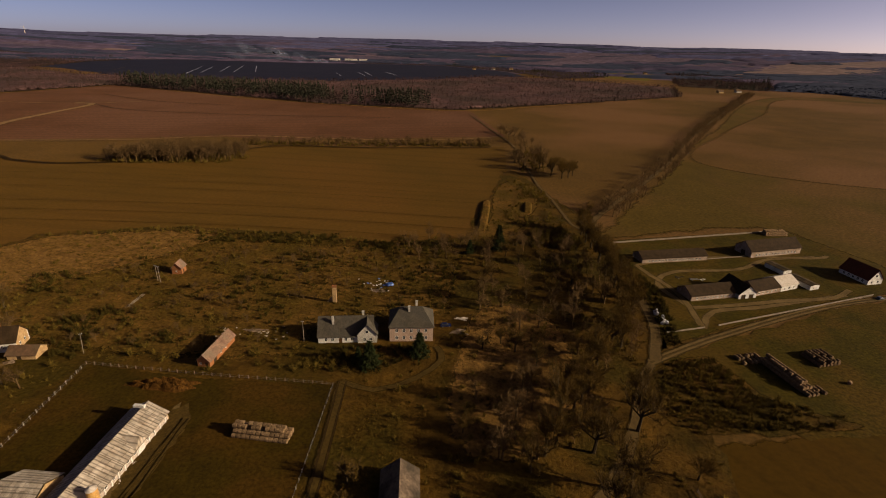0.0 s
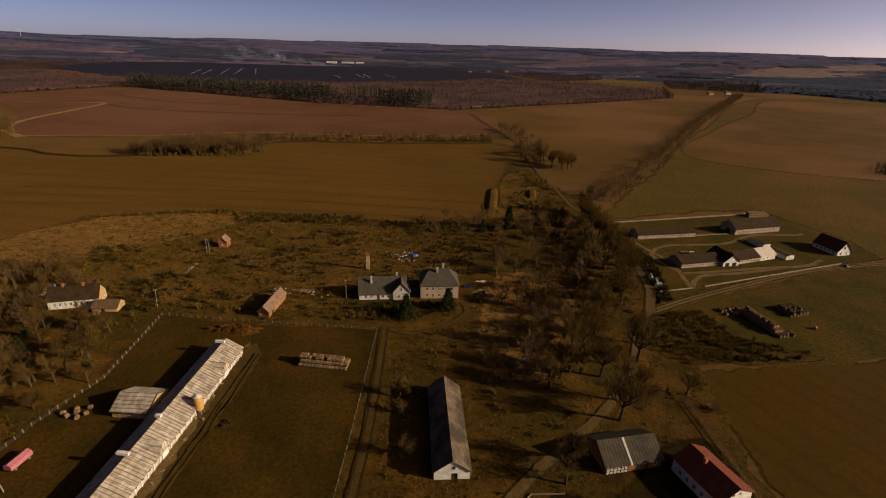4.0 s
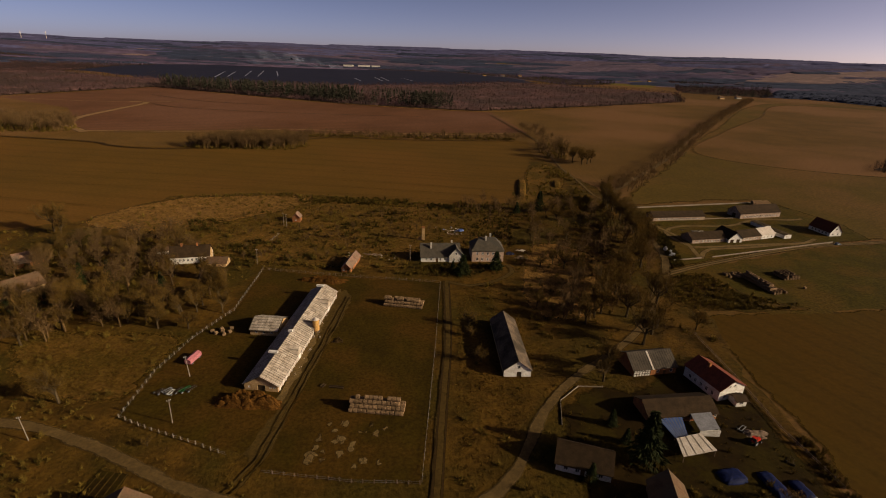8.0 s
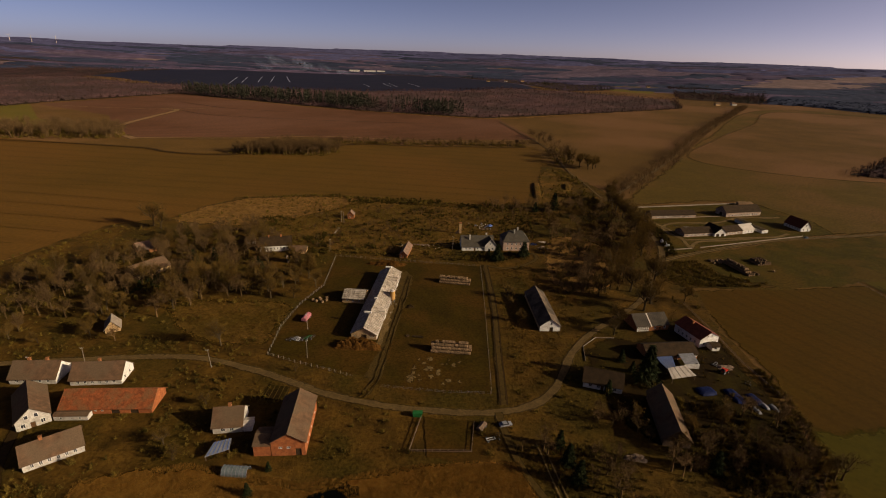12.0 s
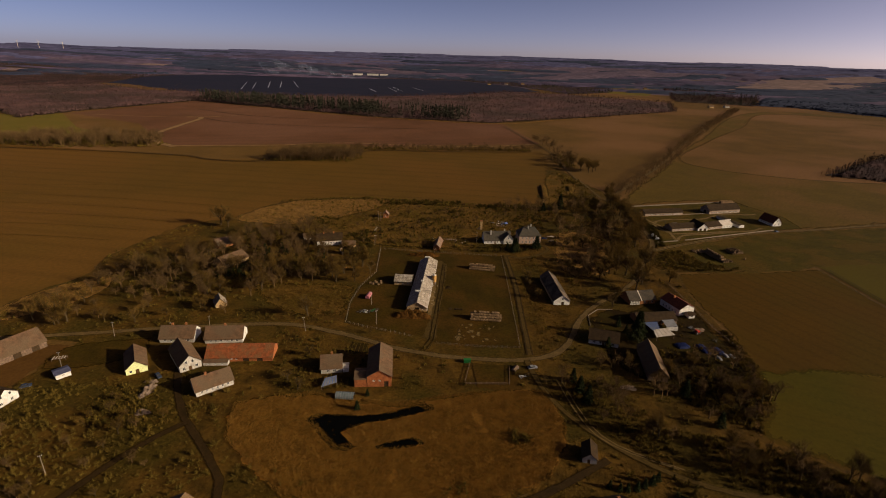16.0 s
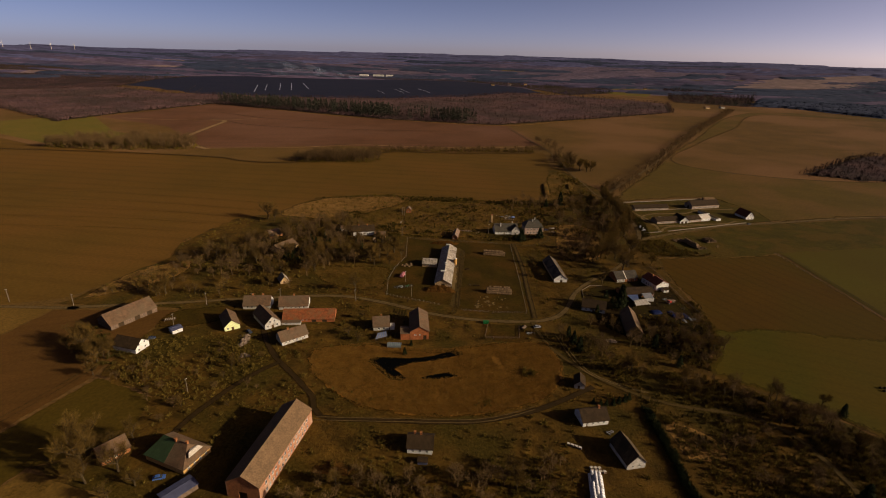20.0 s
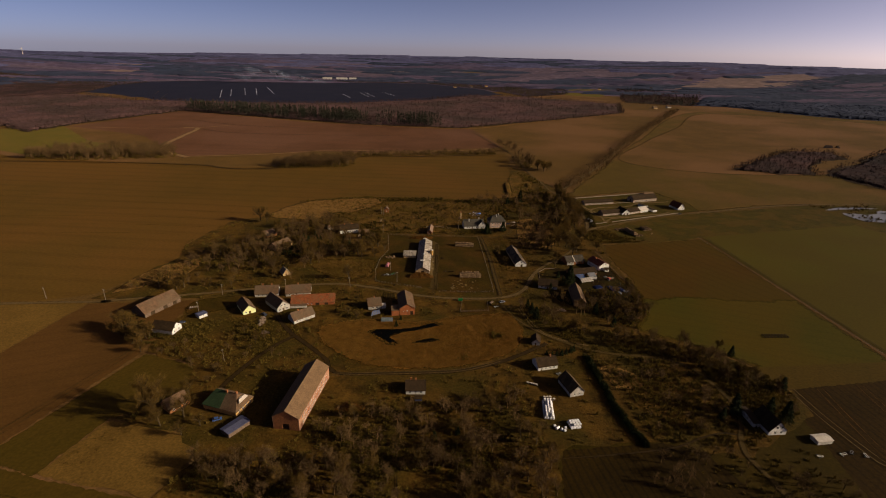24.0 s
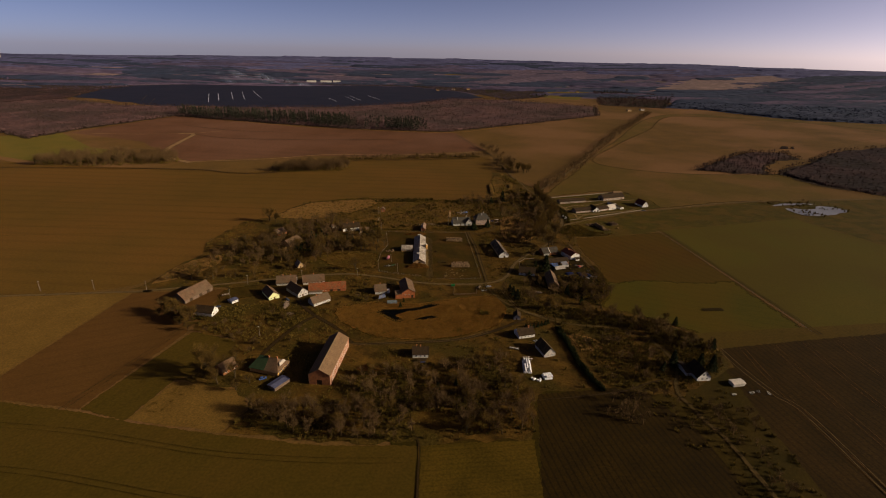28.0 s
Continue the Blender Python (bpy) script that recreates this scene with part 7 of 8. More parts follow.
# the large single trees
for x, y, s, k in ((-50.9, -11.2, 1.15, 2), (-49.9, 39.1, 1.0, 0), (-27.5, 45.6, 1.0, 4), (-34, 56, 1.1, 2), (-67, 39.7, 1.0, 0), (-35, 33, 0.8, 1), (-157.5, 126.5, 1.35, 0), (-150, 122, 1.0, 1), (-157.8, 43.8, 1.05, 2), (-130.3, 27.3, 1.0, 2), (-134.4, -24.1, 0.9, 4), (-167.5, -25.9, 1.1, 2), (-185, -26, 0.9, 4), (-150, -24, 0.8, 4), (-136, -13.9, 0.8, 4), (134.9, 36, 1.15, 0), (141, 44, 1.2, 0), (135, 57, 1.2, 0), (150, 66, 1.2, 0), (154, 78, 1.1, 1), (160, 49, 0.8, 1), (-121, -166, 1.45, 0), (-108, -166, 1.0, 0), (-118, -158, 0.9, 1), (-116, -172, 1.1, 1), (-127, -157, 1.3, 0), (-98, -172, 0.8, 3), (-104, -178, 0.9, 3), (-112, -150, 0.8, 1), (-160, -101, 1.0, 0), (-166, -96, 1.0, 1), (-174, -90, 1.0, 0), (-156, -110, 0.7, 1), (-180, -84, 1.0, 0), (181.3, -111.2, 0.6, 1), (166, -131, 0.7, 1), (172, -136, 0.6, 3), (178, -138, 0.7, 1), (186.5, -141, 0.7, 1), (118, 20, 1.0, 1), (114, 12, 0.9, 3), (-40, -47, 0.6, 3), (-44, -66, 0.7, 3), (-38, -72, 0.7, 3), (70, 43, 0.9, 3), (74, 20, 0.7, 3), (70, 36, 0.6, 3), (-16, -26, 0.4, 3)):
    plant(x, y, s, k)
grove([(-192, 20), (-150, 60), (-140, 110), (-75, 128), (-62, 100), (-78, 60), (-74, 26), (-96, 0), (-150, 5)], 150, 0.65, 1.05, single=35)
grove([(-80, 60), (-74, 86), (-40, 86), (-33, 60), (-34, 28), (-74, 28)], 30, 0.7, 1.0, single=15)
grove([(-205, -34), (-100, -24), (-75, -12), (-92, 4), (-180, 8), (-200, -8)], 26, 0.45, 0.75, single=13)
grove([(98, 60), (118, 40), (160, 95), (172, 130), (174, 205), (140, 214), (112, 205), (104, 120)], 105, 0.55, 0.95, single=25)
grove([(60, 180), (110, 185), (118, 225), (70, 206)], 14, 0.5, 0.8)
grove([(150, 384), (176, 388), (180, 420), (172, 470), (156, 478), (150, 440)], 22, 0.9, 1.25, (0, 1, 3))
for x, y, s in ((171, 396, 1.15), (177, 372, 1.1), (185, 365, 1.15), (191, 369, 1.1), (196, 376, 1.0), (188, 380, 1.1), (181, 388, 1.1)):
    plant(x, y, s, 0)
grove([(142, 617), (158, 610), (182, 500), (166, 488)], 24, 0.7, 1.1, (0, 2, 4))
grove([(-90, 150), (-10, 150), (40, 160), (100, 170), (98, 205), (8, 210), (-20, 195)], 24, 0.3, 0.5, (3,))
grove([(-55, 98), (44, 100), (46, 118), (95, 132), (98, 200), (0, 200), (-60, 150)], 70, 0.28, 0.5, (3, 1))
grove([(100, -40), (125, -30), (160, -36), (160, -60), (140, -88), (120, -80), (104, -62)], 30, 0.5, 0.8, single=12)
grove([(92, -86), (118, -92), (140, -96), (165, -110), (186, -128), (199, -146), (188, -160), (168, -152), (160, -128), (140, -112), (112, -105)], 50, 0.5, 0.85, single=15)
grove([(108, -128), (124, -124), (152, -134), (158, -160), (148, -180), (112, -184), (104, -160)], 30, 0.35, 0.6)
grove([(-96, -196), (-52, -190), (0, -190), (60, -186), (58, -222), (22, -221), (10, -203), (-6, -202), (-4, -223), (0, -224), (-60, -218)], 120, 0.6, 0.95, single=20)
grove([(-40, -160), (-5, -165), (20, -160), (58, -150), (60, -186), (0, -190), (-48, -188)], 90, 0.45, 0.75, single=12)
grove([(-150, -112), (-110, -80), (-80, -90), (-74, -120), (-100, -150), (-120, -130)], 34, 0.3, 0.55, (1, 3), single=12)
grove([(-190, -80), (-180, -100), (-156, -108), (-152, -98), (-164, -84)], 14, 0.5, 0.8, single=14)
grove([(96, -200), (118, -196), (126, -218), (104, -222)], 14, 0.45, 0.7)
grove([(118, -190), (146, -194), (158, -206), (176, -196), (180, -230), (160, -240), (130, -215)], 22, 0.4, 0.7, (1, 3))
grove([(150, -205), (162, -205), (165, -300), (150, -300)], 22, 0.4, 0.7, (3, 1))
grove([(158, -170), (186, -168), (196, -182), (182, -176)], 8, 0.4, 0.6)
grove([(118, -44), (160, -44), (160, -66), (142, -86), (116, -66)], 26, 0.45, 0.75, (0, 1, 3))
grove([(62, -60), (96, -58), (100, -86), (84, -84), (72, -70)], 16, 0.4, 0.7)
grove([(90, -38), (104, -44), (108, -56), (92, -50)], 8, 0.4, 0.6)
grove([(470, 180), (540, 196), (560, 168), (450, 200)], 10, 0.4, 0.6, (3,))
# alley along the straight road
ALLEY = [(196, 268), (285, 402), (433, 655), (620, 950), (800, 1228)]
for k, p in enumerate(smooth(ALLEY, False, 5.5)):
    for s in (-1, 1):
        if random.random() < (0.92 if s < 0 else 0.55):
            STOCK.append((p.x + s * 4.2 + random.uniform(-1, 1), p.y - s * 2.6 + random.uniform(-2, 2)))
tree_stuff("bare roadside trees of a long alley", STOCK, rng.uniform(0.65, 1.2, len(STOCK)), rng.choice((0, 1, 3, 4), len(STOCK)), 420)
ROW = [(p.x + random.uniform(-3, 1), p.y + random.uniform(-3, 3)) for p in smooth([(118, 52), (130, 68), (143, 92), (154, 108), (168, 132), (172, 176), (173, 236)], False, 6.0)]
for k, (x, y) in enumerate(ROW):
    plant(x, y, (0.95, 1.2, 1.05, 1.3)[k % 4], (0, 1, 0, 2)[k % 4])
# far copses and the field hedge
grove([(-215, 378), (-190, 372), (-110, 384), (-94, 404), (-118, 436), (-190, 424)], 230, 0.8, 1.2, (0, 1, 4), twigs=420)
grove([(-600, 420), (-500, 412), (-400, 432), (-372, 450), (-420, 500), (-520, 520), (-600, 480)], 270, 0.8, 1.3, (0, 1), twigs=420)
HEDGE = [(p.x + random.uniform(-3, 3), p.y + random.uniform(-4, 4)) for p in smooth([(-125, 466), (-60, 476), (4, 484), (70, 490), (134, 500)], False, 2.4)]
tree_stuff("bare trees of a field hedge", HEDGE, rng.uniform(0.45, 0.95, len(HEDGE)), rng.choice((1, 3), len(HEDGE)), 350)


# --- conifers ---
def conifer_master(h, label):
    root = empty_thing("spruce", 0, 0, 0, label, "tree", "conifers")
    Geo().tube((0, 0, 0), (0, 0, h * 0.95), h * 0.022, 0.03, 7).part("trunk", M["bark"], root)
    n = 2200
    z = h * (0.08 + 0.9 * rng.random(n) ** 1.1)
    a = rng.random(n) * 2 * np.pi
    r = (1 - z / h) * h * 0.29 * np.sqrt(rng.random(n)) * (1 + 0.25 * np.sin(5 * a + z * 2))
    base = np.c_[r * np.cos(a), r * np.sin(a), z]
    way = np.c_[np.cos(a), np.sin(a), -0.35 * np.ones(n)] * rng.uniform(0.5, 1.0, (n, 1)) + rng.normal(0, 0.2, (n, 3))
    v, t = slivers(base, way, rng.uniform(0.22, 0.45, n))
    soup("crown", v, t, M["needles"], parent=root)
    return root


SPRUCE = conifer_master(12, "dark green spruce with drooping branches")
first = True
for x, y, s in ((67.8, 92.2, 1.0), (84.2, 99.6, 0.95), (63, 97, 0.45), (119.5, 200.6, 1.25), (104, 195, 0.7), (116.2, -22.5, 1.4), (113, -16, 0.45), (78.3, -66, 0.7), (80, -73, 0.75), (77, -59, 0.6), (85.7, -116.6, 0.35), (88.5, -115.2, 0.35), (91.6, -113.8, 0.38), (94, -112.1, 0.35), (77, -116, 0.3), (80, -117, 0.3), (82.5, -117, 0.3), (158, -168, 1.0), (180, -174, 1.0), (176, -168, 0.8), (150, -172, 0.6), (10, -184, 0.5), (21, -180, 0.4), (-11.5, -83, 0.4), (-9, -74, 0.3), (-102, 70, 0.7), (-96, 62, 0.75), (-92, 74, 0.7), (-86, 66, 0.6), (-100, 52, 0.6), (172, 150, 0.5), (-60, 60, 0.6), (111, -9, 0.5), (-66, 70, 0.5), (100, -30, 0.5), (122, -66, 0.7), (128, -84, 0.6), (186, -118, 0.6), (195, -150, 0.7)):
    wide = s * (1.15 if y in (92.2, 99.6) else 1.0)
    m = pose(x, y, -0.05, 0, 0, random.uniform(0, 360)) @ Matrix.Diagonal((wide, wide, s * (0.9 if wide > s else 1.0), 1))
    if first:
        SPRUCE.matrix_world = m
        first = False
    else:
        copy_thing(SPRUCE, Matrix.Identity(4)).matrix_basis = m

# --- scrub, grass and reeds ---
def bush_template(n, r, h, w):
    a, b = rng.random(n) * 2 * np.pi, rng.random(n)
    way = np.c_[np.cos(a) * b * r, np.sin(a) * b * r, h * (1 - 0.55 * b ** 2) * rng.uniform(0.6, 1.0, n)]
    base = way * rng.uniform(0.0, 0.55, (n, 1))
    way = way * rng.uniform(0.4, 0.75, (n, 1)) + rng.normal(0, 0.16, (n, 3))
    return slivers(base, way, rng.uniform(0.6, 1.4, n) * w)


BUSHES = [bush_template(105, 1.7, 2.4, 0.11), bush_template(95, 1.4, 2.9, 0.10), bush_template(100, 2.3, 1.8, 0.12)]
VILLAGE = [(-215, -36), (-150, -44), (-153, -110), (-118, -124), (-117, -155), (-142, -166), (-104, -176), (-92, -194), (-100, -212), (-50, -222), (0, -226), (56, -225), (66, -190), (113, -186), (130, -194), (150, -196), (196, -170), (200, -146), (186, -122), (160, -103), (140, -88), (160, -50), (164, -15), (162, 20), (170, 56), (170, 100), (175, 150), (180, 246), (150, 380), (128, 330), (101, 217), (67, 209), (8, 215), (-59, 223), (-133, 202), (-157, 141), (-185, 126), (-203, 65), (-196, 32), (-210, -13)]
OPEN = ([(-34, -22), (16, -36), (66, -42), (66, 84), (10, 87), (-30, 91)], [(-62, -84), (-33, -72), (64, -64), (71, -88), (60, -115), (7, -133), (-58, -103)], [(32, -46), (52, -48), (52, -66), (34, -66)], [(-152, -48), (-116, -36), (-112, -56), (-132, -66), (-152, -70)], [(178, 126), (292, 166), (300, 200), (290, 242), (184, 216)], [(98, -2), (118, -8), (118, 8), (104, 8)], [(60, -140), (64, -180), (84, -180), (82, -158)], [(122, 8), (146, 2), (144, 16), (124, 14)])


def free(q, margin):
    ok = clear(q, margin)
    for o in OPEN:
        ok &= ~inside(q, o)
    return ok


def bush_stuff(name, poly, count, lo, hi, seed, scale, keep, label, mat="bush", margin=1.6, templates=BUSHES, open_ground=True):
    q = spread_in(poly, count)
    q = q[patchy(q, scale, seed) > keep]
    if open_ground:
        q = q[free(q, margin)]
    vs, ts, n = [], [], 0
    for k, (v, t) in enumerate(templates):
        p = on_ground(q[k::len(templates)])
        if not len(p):
            continue
        a, b = scatter(v, t, p, rng.uniform(lo, hi, len(p)), rng.random(len(p)) * 6.28, rng.uniform(0.8, 1.3, len(p)))
        vs.append(a)
        ts.append(b + n)
        n += len(a)
    if vs:
        soup(name, np.concatenate(vs), np.concatenate(ts), M[mat], label, "stuff", "grass" if mat == "tuft" else "bushes")


LIGHT = [bush_template(70, 1.6, 2.0, 0.12), bush_template(64, 1.3, 2.4, 0.11), bush_template(70, 2.2, 1.5, 0.13)]
bush_stuff("shrubs", VILLAGE, 4200, 0.5, 1.25, 3.0, 0.025, 0.46, "bare brown shrubs scattered through dead grass")
bush_stuff("shrubs", VILLAGE, 9000, 0.3, 0.8, 3.3, 0.04, 0.42, "low brown shoots and brambles in dead grass", templates=LIGHT)
bush_stuff("shrubs", [(-192, 20), (-150, 60), (-140, 110), (-75, 128), (-50, 110), (-78, 60), (-74, 26), (-96, 0), (-150, 5)], 900, 0.7, 1.4, 4.0, 0.05, 0.3, "dense bare brown thicket of the grove")
bush_stuff("shrubs", [(95, 40), (118, 30), (160, 95), (172, 130), (178, 230), (150, 330), (104, 205), (96, 120)], 1100, 0.6, 1.3, 5.0, 0.05, 0.5, "dense bare brown thicket east of the villa")
bush_stuff("shrubs", [(-96, -196), (-52, -190), (0, -186), (60, -180), (58, -222), (22, -221), (10, -203), (-6, -202), (-4, -223), (0, -224), (-60, -220), (-98, -210)], 800, 0.6, 1.3, 6.0, 0.05, 0.5, "dense bare thicket at the village edge")
bush_stuff("shrubs", [(90, -84), (140, -94), (186, -124), (200, -146), (190, -168), (166, -152), (158, -128), (138, -114), (100, -106)], 800, 0.6, 1.4, 7.0, 0.04, 0.3, "dense dark thicket along the lane")
bush_stuff("shrubs", [(120, -30), (160, -34), (162, -60), (140, -88), (110, -62)], 350, 0.6, 1.2, 8.0, 0.05, 0.3, "dense bare thicket behind the yard")
bush_stuff("shrubs", [(140, -46), (164, -40), (164, -60), (142, -88), (112, -64), (104, -44), (120, -40)], 800, 0.5, 1.2, 8.5, 0.06, 0.4, "dark thicket south of the farmstead", templates=LIGHT)
# added hedge, not seen there, to throw shade over the farmstead
bush_stuff("shrubs", [(160, -40), (163, -10), (166, -10), (166, -45)], 90, 0.6, 1.2, 8.6, 0.05, 0.1, "hedge added along the field fence to shade the farmstead", margin=0.3)
bush_stuff("shrubs", [(166, 94), (174, 103), (191, 104), (195, 86), (205, 80), (217, 75), (215, 71), (168, 66), (159, 76)], 1000, 0.45, 1.05, 9.0, 0.06, 0.3, "bare brown bushes beside the gravel road")
bush_stuff("dead_grass", [(166, 94), (174, 103), (191, 104), (195, 86), (205, 80), (217, 75), (215, 71), (168, 66), (159, 76)], 1200, 0.6, 1.3, 9.5, 0.06, 0.2, "tall brown grass beside the gravel road", "tuft", 0.6, [bush_template(12, 0.8, 0.6, 0.11)])
bush_stuff("shrubs", [(142, 348), (152, 350), (167, 300), (160, 292), (148, 306)], 90, 0.9, 1.7, 12.0, 0.05, -1.0, "dark dense bushes along the field track", margin=0.5)
bush_stuff("shrubs", [(130, 254), (152, 252), (164, 284), (166, 276), (150, 240), (132, 242)], 70, 0.9, 1.6, 12.2, 0.05, -1.0, "dark dense bushes beside the earth bank", margin=0.5)
bush_stuff("shrubs", [(136, 208), (164, 206), (168, 222), (158, 238), (140, 230)], 190, 1.1, 2.2, 12.4, 0.05, -1.0, "tall dark willow thicket by the crossroads", margin=0.5)
bush_stuff("shrubs", [(154, 384), (176, 386), (180, 440), (168, 480), (154, 470)], 190, 0.8, 1.5, 12.6, 0.05, 0.2, "undergrowth below the field trees", margin=0.5)
bush_stuff("shrubs", [(-135, 198), (-110, 210), (-59, 222), (8, 214), (100, 216), (100, 206), (8, 203), (-59, 212)], 380, 0.7, 1.2, 13.0, 0.05, 0.2, "dark bushes along the field edge")
bush_stuff("shrubs", [(148, -200), (166, -205), (168, -300), (150, -300)], 120, 0.5, 1.0, 14.0, 0.05, 0.2, "bushes along the sunken lane", margin=0.6)
bush_stuff("shrubs", [(-46, -140), (60, -140), (60, -226), (22, -221), (10, -203), (-6, -202), (-4, -223), (-60, -222), (-92, -196), (-52, -184)], 1500, 0.5, 1.25, 6.5, 0.05, 0.53, "olive brown thicket of shoots and brambles", templates=LIGHT)
bush_stuff("shrubs", [(84, -84), (140, -92), (186, -124), (200, -146), (190, -172), (150, -192), (110, -186), (104, -120)], 4200, 0.5, 1.3, 7.5, 0.05, 0.36, "olive brown thicket along the lane", templates=LIGHT)
bush_stuff("shrubs", [(-150, -78), (-100, -72), (-76, -84), (-50, -112), (-58, -132), (-92, -126), (-118, -124), (-150, -108)], 1500, 0.4, 1.05, 2.5, 0.06, 0.36, "brown brambles and hummocks of the old gardens", templates=LIGHT)
bush_stuff("evergreen_hedge", [(98, -118), (101, -118), (102, -140), (101.5, -162), (104, -178), (107, -190), (104.5, -190), (101.5, -179), (99, -162), (99, -140)], 1100, 0.8, 1.4, 2.9, 0.05, -1.0, "tall dark evergreen hedge between two gardens", "needles", 0.0, BUSHES, False)
bush_stuff("shrubs", [(462, 190), (484, 178), (478, 140), (500, 126), (545, 140), (566, 160), (545, 186), (500, 196)], 260, 0.8, 1.6, 19.5, 0.05, 0.45, "brown bushes and reeds round the meadow pond", margin=0.0)
bush_stuff("shrubs", [(47, -92), (52, -90), (54, -98), (48, -99)], 26, 0.9, 1.5, 2.6, 0.05, -1.0, "dark willow bush among the reeds", margin=0.0, open_ground=False)
bush_stuff("shrubs", [(23, -118), (31, -117), (32, -121), (24, -122)], 20, 0.6, 1.0, 2.7, 0.05, -1.0, "dark willow bush among the reeds", margin=0.0, open_ground=False)
bush_stuff("shrubs", [(40, 88), (60, 90), (62, 98), (44, 98)], 60, 0.6, 1.2, 2.8, 0.05, -1.0, "bare bushes in front of the run-down house")
bush_stuff("shrubs", [(112, -190), (146, -196), (180, -192), (182, -232), (176, -300), (142, -300), (128, -215)], 480, 0.5, 1.0, 14.5, 0.05, 0.35, "dark bushes round the gabled house", margin=0.8)
bush_stuff("shrubs", [(177, 112), (182, 114), (189, 158), (186, 180), (184, 205), (180, 236), (177, 232), (178, 205), (181, 180), (184, 160)], 600, 0.9, 1.6, 15.0, 0.05, -1.0, "dark hedge west of the farm", "bramble", 0.3, BUSHES, False)
bush_stuff("shrubs", [(-215, 374), (-190, 370), (-110, 380), (-94, 404), (-118, 436), (-190, 424)], 700, 0.8, 1.4, 16.0, 0.05, 0.1, "undergrowth of the field copse")
bush_stuff("shrubs", [(-130, 458), (4, 474), (136, 492), (134, 512), (-120, 480)], 1000, 0.8, 1.4, 17.0, 0.05, 0.2, "undergrowth of the field hedge")
bush_stuff("shrubs", [(-600, 418), (-500, 408), (-400, 430), (-372, 450), (-420, 500), (-520, 520), (-600, 480)], 1100, 0.9, 1.6, 18.0, 0.05, 0.1, "undergrowth of the far copse")
bush_stuff("shrubs", [(190, 262), (285, 395), (433, 648), (808, 1225), (816, 1240), (433, 668), (285, 412), (184, 268)], 1500, 0.5, 1.1, 19.0, 0.05, 0.2, "undergrowth along the straight road", margin=0.8)

NORTH = [(-62, 100), (-28, 92), (30, 92), (44, 100), (46, 118), (70, 126), (95, 130), (100, 180), (98, 204), (30, 204), (-40, 208), (-64, 180), (-112, 134)]
bush_stuff("shrubs", NORTH, 900, 0.45, 1.0, 31.0, 0.05, 0.46, "dark brown and olive shrubs in golden grass", "bramble")
bush_stuff("shrubs", NORTH, 700, 0.4, 0.9, 32.0, 0.04, 0.46, "bare brown shrubs in golden grass", templates=LIGHT)
for poly, cnt in (([(-48, 212), (-10, 216), (30, 219), (33, 203), (-4, 200), (-43, 200)], 230), ([(43, 208), (89, 205), (92, 192), (46, 192)], 130), ([(4, 184), (20, 193), (35, 181), (31, 165), (14, 167)], 80), ([(0, 166), (16, 158), (30, 122), (18, 121), (3, 133), (-5, 156)], 110), ([(-29, 145), (-16, 147), (-11, 138), (-23, 137)], 32), ([(-57, 112), (-48, 123), (-33, 127), (-27, 116), (-36, 104), (-33, 88), (-44, 92)], 150), ([(-25, 108), (-9, 110), (-5, 102), (-20, 100)], 36), ([(-99, 152), (-81, 160), (-68, 148), (-77, 133), (-89, 138)], 100), ([(44, 103), (68, 104), (78, 106), (88, 104), (78, 96), (70, 90), (50, 89)], 150), ([(66, 130), (96, 132), (98, 176), (84, 186), (70, 160)], 150)):
    bush_stuff("shrubs", poly, cnt, 0.6, 1.25, 33.0, 0.08, 0.25, "dark clump of bushes and brambles", "bramble", 0.8)

bush_stuff("shrubs", [(-197, -63), (-176, -72), (-160, -80), (-144, -80), (-150, -104), (-169, -99)], 260, 0.7, 1.3, 34.0, 0.06, 0.1, "dark bushes round the white gabled cottage", "bramble", 0.8, BUSHES)
bush_stuff("shrubs", [(-118, 28), (-96, 34), (-96, 60), (-106, 66), (-122, 40)], 130, 0.8, 1.5, 35.0, 0.06, 0.2, "dark evergreen bushes beside the old barn", "needles", 0.8)

for poly, cnt, k in (([(-96, -196), (-52, -190), (0, -188), (60, -182), (58, -222), (22, -221), (10, -203), (-6, -202), (-4, -223), (-60, -219), (-98, -210)], 700, 36.0), ([(-30, -162), (10, -160), (60, -146), (62, -182), (0, -190), (-46, -186)], 420, 37.0), ([(84, -86), (140, -94), (186, -126), (198, -146), (188, -170), (150, -190), (112, -184), (106, -122)], 900, 38.0), ([(112, -44), (160, -42), (162, -58), (142, -86), (114, -64)], 260, 39.0)):
    bush_stuff("shrubs", poly, cnt, 0.55, 1.15, k, 0.06, 0.35, "dark olive brambles under bare trees", "bramble", 1.0, LIGHT)

